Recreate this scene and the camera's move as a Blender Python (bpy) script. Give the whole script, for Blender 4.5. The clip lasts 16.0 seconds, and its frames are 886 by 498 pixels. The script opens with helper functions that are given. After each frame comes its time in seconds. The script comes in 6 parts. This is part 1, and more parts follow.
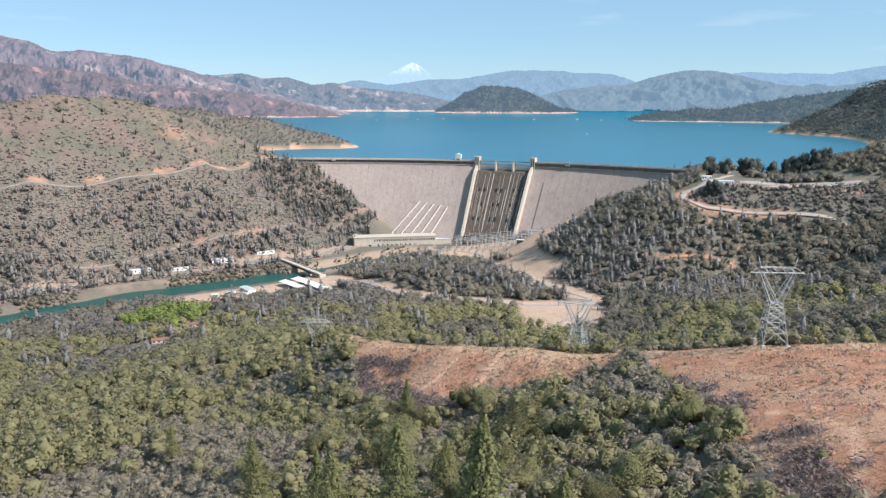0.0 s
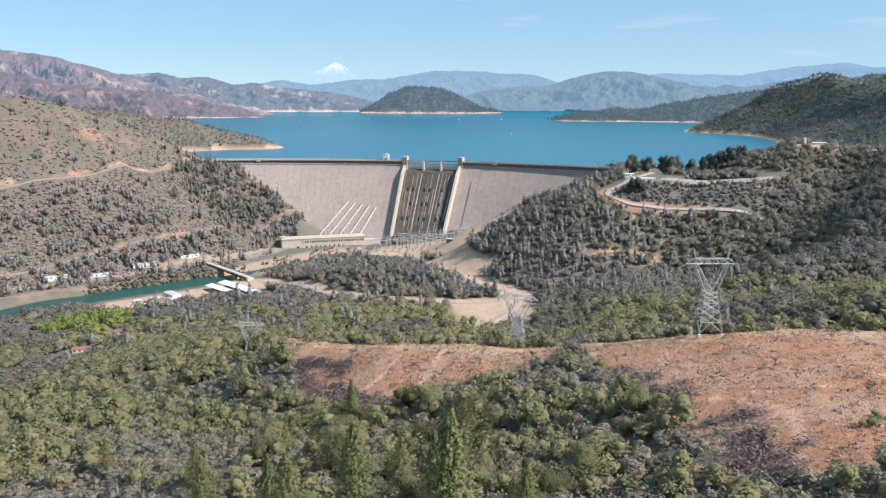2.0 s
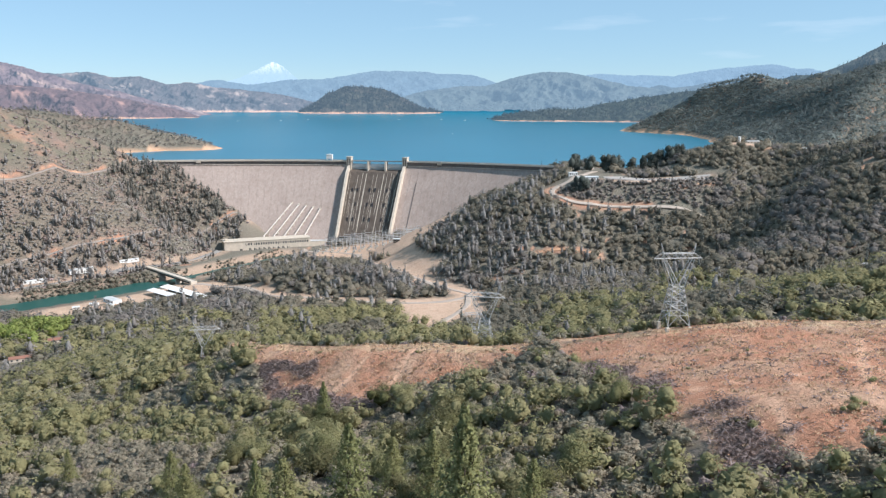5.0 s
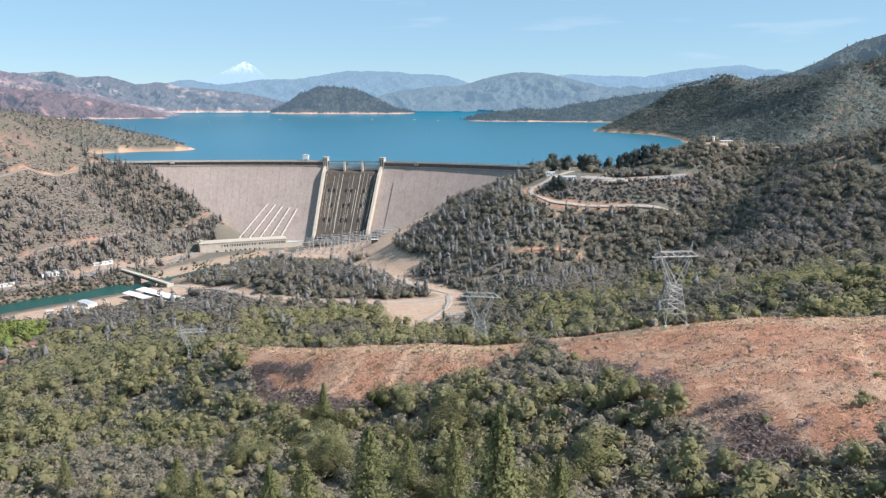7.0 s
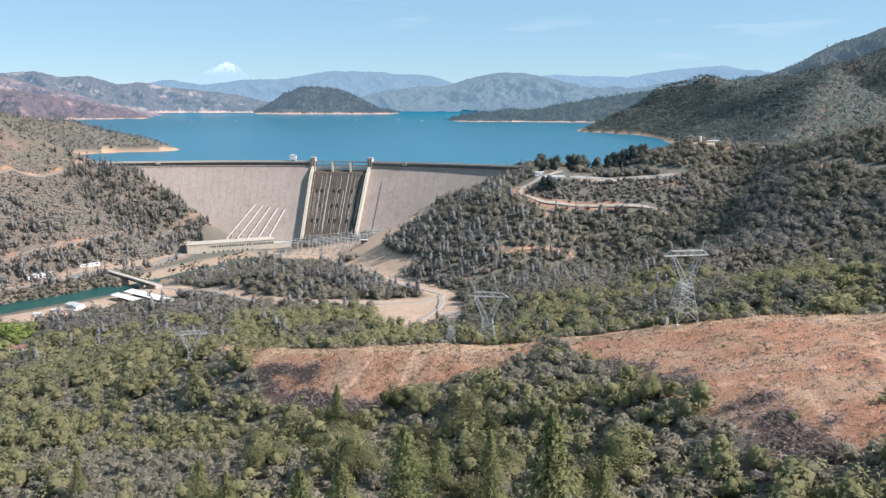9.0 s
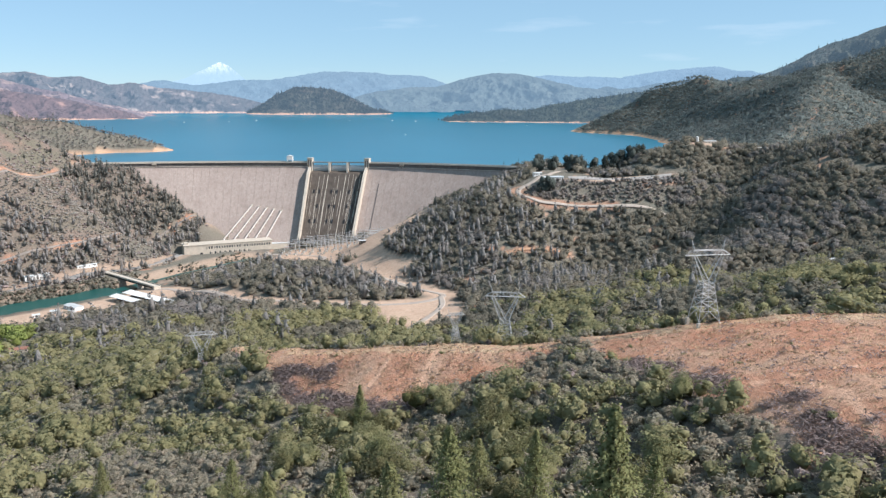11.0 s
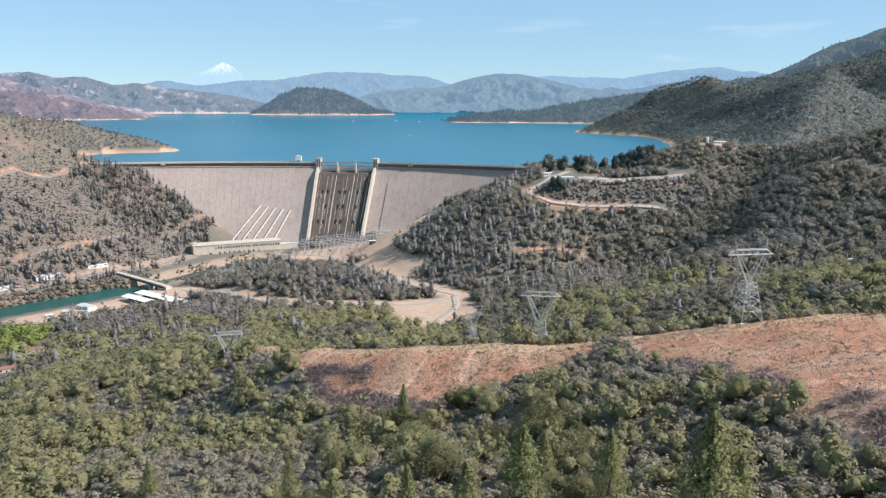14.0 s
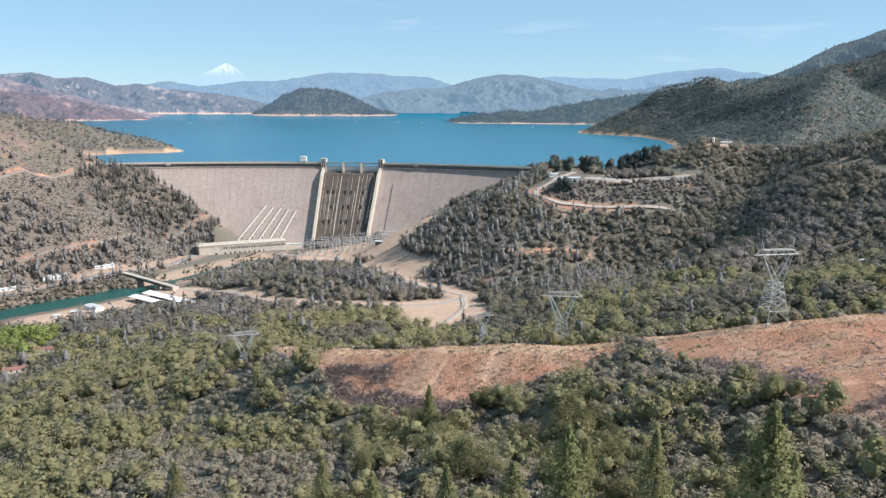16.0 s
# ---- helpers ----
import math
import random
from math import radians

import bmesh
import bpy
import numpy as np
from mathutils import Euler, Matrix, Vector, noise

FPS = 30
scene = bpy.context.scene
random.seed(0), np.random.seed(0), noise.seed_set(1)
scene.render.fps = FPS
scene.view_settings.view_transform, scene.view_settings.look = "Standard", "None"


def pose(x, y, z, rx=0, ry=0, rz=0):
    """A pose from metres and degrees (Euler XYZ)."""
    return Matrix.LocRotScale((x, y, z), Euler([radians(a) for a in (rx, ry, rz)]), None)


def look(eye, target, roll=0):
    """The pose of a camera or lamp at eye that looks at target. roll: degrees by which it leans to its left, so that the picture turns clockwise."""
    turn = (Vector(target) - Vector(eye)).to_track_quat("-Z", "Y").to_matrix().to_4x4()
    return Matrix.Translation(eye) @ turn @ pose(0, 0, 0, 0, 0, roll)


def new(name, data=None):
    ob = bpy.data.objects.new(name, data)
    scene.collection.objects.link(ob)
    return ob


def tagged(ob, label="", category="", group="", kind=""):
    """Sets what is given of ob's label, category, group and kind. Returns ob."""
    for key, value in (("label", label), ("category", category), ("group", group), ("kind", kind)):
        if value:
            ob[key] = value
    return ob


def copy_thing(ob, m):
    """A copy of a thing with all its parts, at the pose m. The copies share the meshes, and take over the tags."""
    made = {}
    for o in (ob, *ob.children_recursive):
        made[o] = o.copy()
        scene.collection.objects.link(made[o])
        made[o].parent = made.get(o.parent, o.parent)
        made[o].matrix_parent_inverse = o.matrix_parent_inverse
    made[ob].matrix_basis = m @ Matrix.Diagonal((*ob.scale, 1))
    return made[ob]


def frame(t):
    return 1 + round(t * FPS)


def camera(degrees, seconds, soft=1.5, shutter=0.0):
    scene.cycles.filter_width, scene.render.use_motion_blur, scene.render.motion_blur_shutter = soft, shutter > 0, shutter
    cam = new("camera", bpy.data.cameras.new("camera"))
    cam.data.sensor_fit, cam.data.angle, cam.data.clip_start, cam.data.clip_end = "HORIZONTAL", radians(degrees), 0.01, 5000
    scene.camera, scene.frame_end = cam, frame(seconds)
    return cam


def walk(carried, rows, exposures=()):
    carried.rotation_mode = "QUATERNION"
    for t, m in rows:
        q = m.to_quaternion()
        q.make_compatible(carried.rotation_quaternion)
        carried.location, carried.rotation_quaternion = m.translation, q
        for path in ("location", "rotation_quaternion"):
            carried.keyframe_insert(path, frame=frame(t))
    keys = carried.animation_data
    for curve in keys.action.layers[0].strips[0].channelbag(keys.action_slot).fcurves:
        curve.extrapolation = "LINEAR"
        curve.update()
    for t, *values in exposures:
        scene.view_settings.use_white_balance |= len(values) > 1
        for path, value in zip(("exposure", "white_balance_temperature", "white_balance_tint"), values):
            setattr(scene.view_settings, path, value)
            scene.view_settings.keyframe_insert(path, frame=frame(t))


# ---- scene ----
cam = camera(59.7, 16.0, 1.3)
PATH = [
    (0.0, 110.1, 97.4, 130.0, 14.05, -10.63, 0.21),
    (0.5, 108.6, 97.3, 129.6, 12.61, -10.63, 0.20),
    (1.0, 107.2, 97.3, 129.2, 11.11, -10.61, 0.20),
    (1.5, 105.7, 97.3, 128.9, 9.70, -10.60, 0.19),
    (2.0, 104.1, 97.2, 128.6, 8.50, -10.58, 0.19),
    (2.5, 102.4, 97.2, 128.4, 7.42, -10.58, 0.19),
    (3.0, 100.6, 97.1, 128.2, 6.49, -10.58, 0.18),
    (3.5, 98.8, 97.1, 128.0, 5.80, -10.58, 0.18),
    (4.0, 96.8, 97.0, 127.9, 5.29, -10.57, 0.18),
    (6.5, 85.2, 96.9, 127.5, 2.17, -10.52, 0.18),
    (7.0, 82.6, 96.9, 127.5, 1.90, -10.52, 0.18),
    (7.5, 79.9, 96.9, 127.5, 1.60, -10.51, 0.18),
    (8.0, 77.2, 96.9, 127.4, 1.27, -10.51, 0.18),
    (8.5, 74.4, 96.9, 127.4, 0.90, -10.51, 0.18),
    (9.0, 71.6, 96.9, 127.3, 0.61, -10.50, 0.18),
    (11.5, 57.7, 97.2, 126.9, -0.05, -10.45, 0.20),
    (12.0, 55.1, 97.3, 126.8, -0.05, -10.45, 0.20),
    (12.5, 52.5, 97.4, 126.7, -0.04, -10.44, 0.21),
    (13.0, 50.0, 97.5, 126.6, -0.02, -10.44, 0.21),
    (13.5, 47.5, 97.7, 126.4, 0.01, -10.42, 0.22),
    (14.0, 45.1, 97.8, 126.3, 0.04, -10.41, 0.22),
    (14.5, 42.8, 98.0, 126.1, 0.05, -10.40, 0.23),
    (15.0, 40.5, 98.2, 126.0, 0.05, -10.37, 0.24),
    (15.5, 38.3, 98.4, 125.8, 0.08, -10.36, 0.24),
    (16.0, 36.1, 98.7, 125.7, 0.09, -10.35, 0.25),
]
walk(cam, [(t, pose(x, y, z, 90 + pitch, 0, yaw) @ pose(0, 0, 0, 0, 0, roll)) for t, x, y, z, yaw, pitch, roll in PATH], [(0, 0.44, 6250, 15), (16, 0.44, 6250, 15)])

# ---- world, sun ----
SUN_AZIMUTH, SUN_HEIGHT = 102.0, 41.0
world = bpy.data.worlds.new("world")
scene.world = world
world.use_nodes = True
wn = world.node_tree
wn.nodes.clear()
sky = wn.nodes.new("ShaderNodeTexSky")
sky.sky_type, sky.sun_disc = "NISHITA", False
sky.sun_elevation, sky.sun_rotation = radians(SUN_HEIGHT), radians(SUN_AZIMUTH)
sky.altitude, sky.air_density, sky.dust_density, sky.ozone_density = 1500, 1.0, 0.0, 5.0
back = wn.nodes.new("ShaderNodeBackground")
back.inputs["Strength"].default_value = 0.09
wout = wn.nodes.new("ShaderNodeOutputWorld")
haze = wn.nodes.new("ShaderNodeMix")
haze.data_type = "RGBA"
haze.inputs[0].default_value = 0.5
haze.inputs[7].default_value = (3.7, 6.2, 7.2, 1)
wn.links.new(sky.outputs[0], haze.inputs[6])
way = wn.nodes.new("ShaderNodeTexCoord")
spread = wn.nodes.new("ShaderNodeMapping")
spread.inputs["Scale"].default_value = (5, 5, 34)
wisps = wn.nodes.new("ShaderNodeTexNoise")
wisps.inputs["Scale"].default_value, wisps.inputs["Detail"].default_value = 1.0, 6
thin = wn.nodes.new("ShaderNodeMapRange")
thin.inputs["From Min"].default_value, thin.inputs["From Max"].default_value, thin.inputs["To Max"].default_value = 0.6, 0.82, 0.4
cirrus = wn.nodes.new("ShaderNodeMix")
cirrus.data_type = "RGBA"
cirrus.inputs[7].default_value = (7.6, 8.6, 9.2, 1)
wn.links.new(way.outputs["Generated"], spread.inputs["Vector"])
wn.links.new(spread.outputs[0], wisps.inputs["Vector"])
wn.links.new(wisps.outputs[0], thin.inputs["Value"])
wn.links.new(thin.outputs[0], cirrus.inputs[0])
wn.links.new(haze.outputs[2], cirrus.inputs[6])
wn.links.new(cirrus.outputs[2], back.inputs[0])
wn.links.new(back.outputs[0], wout.inputs[0])
sun_data = bpy.data.lights.new("sun", "SUN")
sun_data.energy, sun_data.angle, sun_data.color = 5.0, radians(0.55), (1.0, 0.95, 0.87)
sun = new("sun", sun_data)
a, e = radians(SUN_AZIMUTH), radians(SUN_HEIGHT)
sun.matrix_world = look((0, 0, 0), (-math.sin(a) * math.cos(e), -math.cos(a) * math.cos(e), -math.sin(e)))


# ---- materials ----
class Shader:
    """A node material with a Principled surface and short ways to add nodes."""

    def __init__(self, name, rough=0.9, metal=0.0, spec=0.3):
        self.mat = bpy.data.materials.new(name)
        self.mat.use_nodes = True
        self.tree = self.mat.node_tree
        self.tree.nodes.clear()
        self.out = self.add("ShaderNodeOutputMaterial")
        self.bsdf = self.add("ShaderNodeBsdfPrincipled")
        self.bsdf.inputs["Roughness"].default_value = rough
        self.bsdf.inputs["Metallic"].default_value = metal
        self.bsdf.inputs["Specular IOR Level"].default_value = spec
        self.link(self.bsdf.outputs[0], self.out.inputs[0])
        self.place = self.add("ShaderNodeNewGeometry").outputs["Position"]

    def add(self, kind):
        return self.tree.nodes.new(kind)

    def link(self, a, b):
        self.tree.links.new(a, b)

    def noise(self, size, detail=4, rough=0.55, stretch=(1, 1, 1), low=0.3, high=0.7):
        """Noise with features of that size in metres, spread to 0..1."""
        m = self.add("ShaderNodeMapping")
        m.inputs["Scale"].default_value = [s / size for s in stretch]
        self.link(self.place, m.inputs["Vector"])
        n = self.add("ShaderNodeTexNoise")
        n.inputs["Scale"].default_value, n.inputs["Detail"].default_value, n.inputs["Roughness"].default_value = 1, detail, rough
        self.link(m.outputs[0], n.inputs["Vector"])
        r = self.add("ShaderNodeMapRange")
        r.inputs["From Min"].default_value, r.inputs["From Max"].default_value = low, high
        self.link(n.outputs[0], r.inputs["Value"])
        return r.outputs[0]

    def attr(self, name, channel="Fac"):
        n = self.add("ShaderNodeAttribute")
        n.attribute_name = name
        return n.outputs[channel]

    def mix(self, a, b, f, mode="MIX"):
        n = self.add("ShaderNodeMix")
        n.data_type, n.blend_type = "RGBA", mode
        for value, slot in ((f, n.inputs[0]), (a, n.inputs[6]), (b, n.inputs[7])):
            if isinstance(value, (int, float)):
                slot.default_value = value
            elif isinstance(value, tuple):
                slot.default_value = (*value, 1)
            else:
                self.link(value, slot)
        return n.outputs[2]

    def math(self, op, a, b=0.0):
        n = self.add("ShaderNodeMath")
        n.operation = op
        for value, slot in ((a, n.inputs[0]), (b, n.inputs[1])):
            if isinstance(value, (int, float)):
                slot.default_value = value
            else:
                self.link(value, slot)
        return n.outputs[0]

    def band(self, value, a, b):
        n = self.add("ShaderNodeMapRange")
        n.inputs["From Min"].default_value, n.inputs["From Max"].default_value = a, b
        self.link(value, n.inputs["Value"])
        return n.outputs[0]

    def z(self):
        n = self.add("ShaderNodeSeparateXYZ")
        self.link(self.place, n.inputs[0])
        return n.outputs[2]

    def colour(self, c):
        self.link(c, self.bsdf.inputs["Base Color"]) if not isinstance(c, tuple) else setattr(self.bsdf.inputs["Base Color"], "default_value", (*c, 1))
        return self

    def bump(self, h, strength, distance):
        n = self.add("ShaderNodeBump")
        n.inputs["Strength"].default_value, n.inputs["Distance"].default_value = strength, distance
        self.link(h, n.inputs["Height"])
        self.link(n.outputs[0], self.bsdf.inputs["Normal"])
        return self

    def glow(self, c, strength):
        self.bsdf.inputs["Emission Color"].default_value = (*c, 1)
        self.bsdf.inputs["Emission Strength"].default_value = strength
        return self


def plain(name, c, rough=0.8, metal=0.0, size=3.0, vary=0.25):
    """Paint, metal or concrete with a faint mottle at two scales."""
    s = Shader(name, rough, metal)
    dark = tuple(v * (1 - vary) for v in c)
    s.colour(s.mix(s.mix(c, dark, s.noise(size)), dark, s.math("MULTIPLY", s.noise(size * 0.13), 0.4)))
    return s.mat


def foliage(name, light, dark, dry, grain=0.7):
    """Leaves: a tint for each plant and spray, with a fine leafy grain."""
    s = Shader(name, 0.9, 0, 0.1)
    sep = s.add("ShaderNodeSeparateColor")
    s.link(s.attr("tint", "Color"), sep.inputs[0])
    info = s.add("ShaderNodeObjectInfo")
    fine = s.noise(grain, 3, 0.75, (1, 1, 1), 0.35, 0.65)
    c = s.mix(dark, light, s.math("ADD", s.math("MULTIPLY", sep.outputs[0], 0.6), s.math("MULTIPLY", fine, 0.4)))
    c = s.mix(c, dry, sep.outputs[1])
    c = s.mix(c, s.mix(c, dry, 0.4), s.math("MULTIPLY", info.outputs["Random"], 0.8))
    s.colour(c).bump(s.noise(grain, 3, 0.75), 0.7, grain * 0.6)
    thin = s.add("ShaderNodeBsdfTranslucent")
    s.link(c, thin.inputs["Color"])
    both = s.add("ShaderNodeMixShader")
    both.inputs[0].default_value = 0.4
    s.link(s.bsdf.outputs[0], both.inputs[1])
    s.link(thin.outputs[0], both.inputs[2])
    s.link(both.outputs[0], s.out.inputs[0])
    return s.mat


# ground: dry soil and grass, with bare orange earth, pale tracks and the drawn-down shore
g = Shader("ground", 0.95, 0, 0.15)
soil = g.mix((0.205, 0.158, 0.143), (0.265, 0.205, 0.183), g.noise(14))
soil = g.mix(soil, (0.16, 0.13, 0.09), g.noise(3.1, 5))
grass = g.mix((0.185, 0.163, 0.122), (0.145, 0.136, 0.10), g.noise(9))
grass = g.mix(grass, (0.235, 0.165, 0.138), g.noise(45, 3, 0.5, (1, 1, 1), 0.42, 0.62))
grass = g.mix(grass, (0.11, 0.10, 0.075), g.noise(4.5, 5, 0.75, (1, 1, 1), 0.5, 0.66))
soil = g.mix(soil, grass, g.attr("grassy"))
brush = g.mix((0.14, 0.132, 0.105), (0.21, 0.192, 0.155), g.noise(2.6, 5, 0.7))
soil = g.mix(soil, brush, g.attr("brushy"))
earth = g.mix((0.55, 0.285, 0.185), (0.46, 0.215, 0.13), g.noise(7, 5))
earth = g.mix(earth, (0.32, 0.165, 0.10), g.math("MULTIPLY", g.noise(2.4, 5, 0.7, (1, 0.35, 1), 0.5, 0.72), 0.7))
earth = g.mix(earth, (0.54, 0.355, 0.245), g.noise(22, 3, 0.5, (1, 1, 1), 0.42, 0.68))
earth = g.mix(earth, (0.68, 0.49, 0.34), g.math("MULTIPLY", g.noise(0.9, 4, 0.7, (0.5, 1.2, 1), 0.56, 0.7), 0.55))
earth = g.mix(earth, (0.22, 0.125, 0.085), g.math("MULTIPLY", g.noise(0.7, 4, 0.75, (1, 1, 1), 0.56, 0.68), 0.75))
earth = g.mix(earth, (0.32, 0.18, 0.115), g.math("MULTIPLY", g.noise(1.3, 6, 0.7, (1, 1, 1), 0.52, 0.72), 0.8))
earth = g.mix(earth, (0.60, 0.46, 0.29), g.math("MULTIPLY", g.attr("strawy"), g.noise(2.2, 5, 0.7, (1, 1, 1), 0.4, 0.62)))
earth = g.mix(earth, (0.20, 0.125, 0.085), g.math("MULTIPLY", g.noise(3.4, 5, 0.8, (1, 0.45, 1), 0.57, 0.68), 0.65))
earth = g.mix(earth, (0.72, 0.44, 0.30), g.attr("worn"))
soil = g.mix(soil, earth, g.attr("bare"))
sand = g.mix((0.55, 0.40, 0.30), (0.50, 0.345, 0.25), g.noise(11, 5))
sand = g.mix(sand, (0.30, 0.235, 0.165), g.math("MULTIPLY", g.noise(3.5, 5, 0.6, (1, 1, 1), 0.5, 0.75), 0.7))
soil = g.mix(soil, sand, g.attr("sandy"))
rim = g.mix((0.55, 0.30, 0.18), (0.62, 0.42, 0.28), g.noise(40, 3, 0.5, (1, 1, 8)))
soil = g.mix(soil, rim, g.attr("shore"))
soil = g.mix(soil, g.mix((0.40, 0.28, 0.245), (0.23, 0.175, 0.16), g.noise(0.9, 6, 0.75)), g.attr("litter"))
g.colour(soil).bump(g.noise(1.3, 6, 0.75), 0.8, 0.55)
GROUND = g.mat

w = Shader("lake_water", 0.3, 0, 0.25)
w.colour(w.mix((0.014, 0.138, 0.215), (0.018, 0.158, 0.24), w.noise(420, 3, 0.5, (1, 0.25, 1))))
w.bump(w.noise(6, 4, 0.6, (1, 0.5, 1)), 0.25, 0.3)
LAKE = w.mat
w = Shader("river_water", 0.3, 0, 0.25)
w.colour(w.mix((0.012, 0.075, 0.066), (0.018, 0.092, 0.08), w.noise(30, 3)))
w.bump(w.noise(3, 4), 0.15, 0.15)
RIVER_WATER = w.mat

c = Shader("dam_concrete", 0.9)
base = c.mix((0.335, 0.268, 0.235), (0.40, 0.322, 0.282), c.noise(60, 4, 0.5, (1, 1, 0.5)))
streak = c.noise(5, 5, 0.7, (1, 1, 0.03), 0.45, 0.78)
base = c.mix(base, (0.18, 0.152, 0.13), c.math("MULTIPLY", streak, 0.6))
base = c.mix(base, (0.47, 0.41, 0.36), c.math("MULTIPLY", c.noise(3, 5, 0.6, (1, 1, 0.03), 0.5, 0.75), 0.6))
base = c.mix(base, (0.27, 0.205, 0.175), c.math("MULTIPLY", c.noise(26, 4, 0.6, (1, 1, 0.35), 0.5, 0.75), 0.5))
lift = c.add("ShaderNodeMath")
lift.operation = "PINGPONG"
lift.inputs[1].default_value = 0.76
c.link(c.z(), lift.inputs[0])
base = c.mix(base, (0.28, 0.245, 0.21), c.math("MULTIPLY", c.band(lift.outputs[0], 0.12, 0.0), 0.35))
c.colour(base).bump(c.noise(2.2, 5), 0.3, 0.15)
CONCRETE = c.mat
c = Shader("stained_concrete", 0.85)
base = c.mix((0.085, 0.066, 0.054), (0.14, 0.115, 0.095), c.noise(9, 5, 0.6, (1, 1, 0.05)))
base = c.mix(base, (0.055, 0.047, 0.04), c.math("MULTIPLY", c.noise(3, 5, 0.6, (1, 1, 0.05), 0.45, 0.7), 0.7))
c.colour(base)
STAINED = c.mat
# Concrete darkened for the shade under the crest overhang; the stair shares it.
c = Shader("shade_dark_concrete", 0.9)
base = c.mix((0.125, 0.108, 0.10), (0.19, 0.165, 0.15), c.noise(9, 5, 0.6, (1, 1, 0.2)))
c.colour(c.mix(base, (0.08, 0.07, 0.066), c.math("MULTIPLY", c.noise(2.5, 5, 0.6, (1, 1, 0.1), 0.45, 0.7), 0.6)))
SHADE_DARK_CONCRETE = c.mat
PALE = plain("pale_concrete", (0.60, 0.53, 0.44), 0.85, 0, 6)
WHITE = plain("white_paint", (0.80, 0.79, 0.76), 0.55, 0, 5, 0.12)
DARK = plain("dark_opening", (0.035, 0.035, 0.04), 0.5)
GREY_STEEL = plain("galvanised_steel", (0.50, 0.50, 0.49), 0.6, 0.2, 2, 0.2)
OLD_ASPHALT = plain("old_asphalt", (0.32, 0.275, 0.24), 0.95, 0, 12, 0.3)
ASPHALT = plain("asphalt", (0.30, 0.28, 0.26), 0.95, 0, 12, 0.3)
DIRT_ROAD = plain("dirt_road", (0.43, 0.365, 0.31), 0.97, 0, 9, 0.2)
RED_TRACK = plain("red_track", (0.50, 0.30, 0.19), 0.97, 0, 7, 0.3)
RED_ROOF = plain("red_roof", (0.30, 0.15, 0.11), 0.9, 0, 4, 0.2)
BARK = plain("bark", (0.13, 0.10, 0.075), 0.95, 0, 0.8)
PIPE_PAINT = plain("pipe_paint", (0.66, 0.60, 0.55), 0.6, 0, 5, 0.15)
GLASS_DARK = plain("window_glass", (0.05, 0.06, 0.07), 0.15)
ROOF_METAL = plain("metal_roof", (0.62, 0.63, 0.62), 0.5, 0.1, 8, 0.2)

SCRUB = foliage("scrub_leaves", (0.475, 0.445, 0.335), (0.205, 0.194, 0.14), (0.43, 0.335, 0.265), 0.7)
OAK = foliage("oak_leaves", (0.38, 0.375, 0.185), (0.185, 0.186, 0.09), (0.39, 0.33, 0.21), 0.6)
GREEN_OAK = foliage("green_oak_leaves", (0.25, 0.252, 0.115), (0.098, 0.10, 0.046), (0.27, 0.215, 0.13), 0.6)
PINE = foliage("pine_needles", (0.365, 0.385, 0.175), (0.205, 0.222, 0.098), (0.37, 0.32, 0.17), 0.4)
GREY_PINE = foliage("grey_pine_needles", (0.40, 0.40, 0.39), (0.255, 0.256, 0.25), (0.39, 0.325, 0.285), 1.2)
DARK_PINE = foliage("dark_pine_needles", (0.245, 0.26, 0.232), (0.155, 0.165, 0.15), (0.28, 0.235, 0.20), 1.2)
BRIGHT = foliage("bright_leaves", (0.36, 0.43, 0.13), (0.23, 0.285, 0.088), (0.34, 0.33, 0.15), 1.0)
# Distance haze is mixed into the next three leaf colours.
HAZED_GREY_OAK = foliage("hazed_grey_oak_leaves", (0.325, 0.302, 0.278), (0.21, 0.198, 0.182), (0.345, 0.275, 0.24), 1.2)
HAZED_HILL_OAK = foliage("hazed_hill_oak_leaves", (0.225, 0.268, 0.252), (0.162, 0.196, 0.188), (0.235, 0.24, 0.222), 2.0)
HAZED_FAR_PINE = foliage("hazed_far_pine_needles", (0.18, 0.218, 0.215), (0.125, 0.154, 0.153), (0.20, 0.20, 0.188), 2.0)
YELLOW_BRUSH = foliage("yellow_green_leaves", (0.54, 0.49, 0.205), (0.31, 0.285, 0.118), (0.52, 0.38, 0.18), 0.6)
BLUE_PINE = foliage("blue_green_needles", (0.165, 0.195, 0.175), (0.095, 0.115, 0.104), (0.14, 0.125, 0.10), 1.0)
HILL_SCRUB = foliage("hill_scrub_leaves", (0.41, 0.395, 0.355), (0.275, 0.265, 0.235), (0.42, 0.33, 0.285), 1.2)
# Oak leaves further off: greyer, with distance haze in the base colour.
HAZED_FAR_OAK = foliage("hazed_far_oak_leaves", (0.30, 0.285, 0.222), (0.193, 0.186, 0.146), (0.325, 0.26, 0.20), 1.2)
STRAW = foliage("dry_grass", (0.74, 0.57, 0.39), (0.56, 0.41, 0.28), (0.55, 0.37, 0.25))
DEAD = foliage("dry_brush", (0.50, 0.415, 0.405), (0.33, 0.265, 0.26), (0.42, 0.32, 0.28))


# ---- the lie of the land ----
def ramp(a, b, v):
    s = np.clip((v - a) / (b - a), 0, 1)
    return s * s * (3 - 2 * s)


def hash2(i, j, seed):
    h = np.sin(i * 127.1 + j * 311.7 + seed * 74.7) * 43758.5453
    return h - np.floor(h)


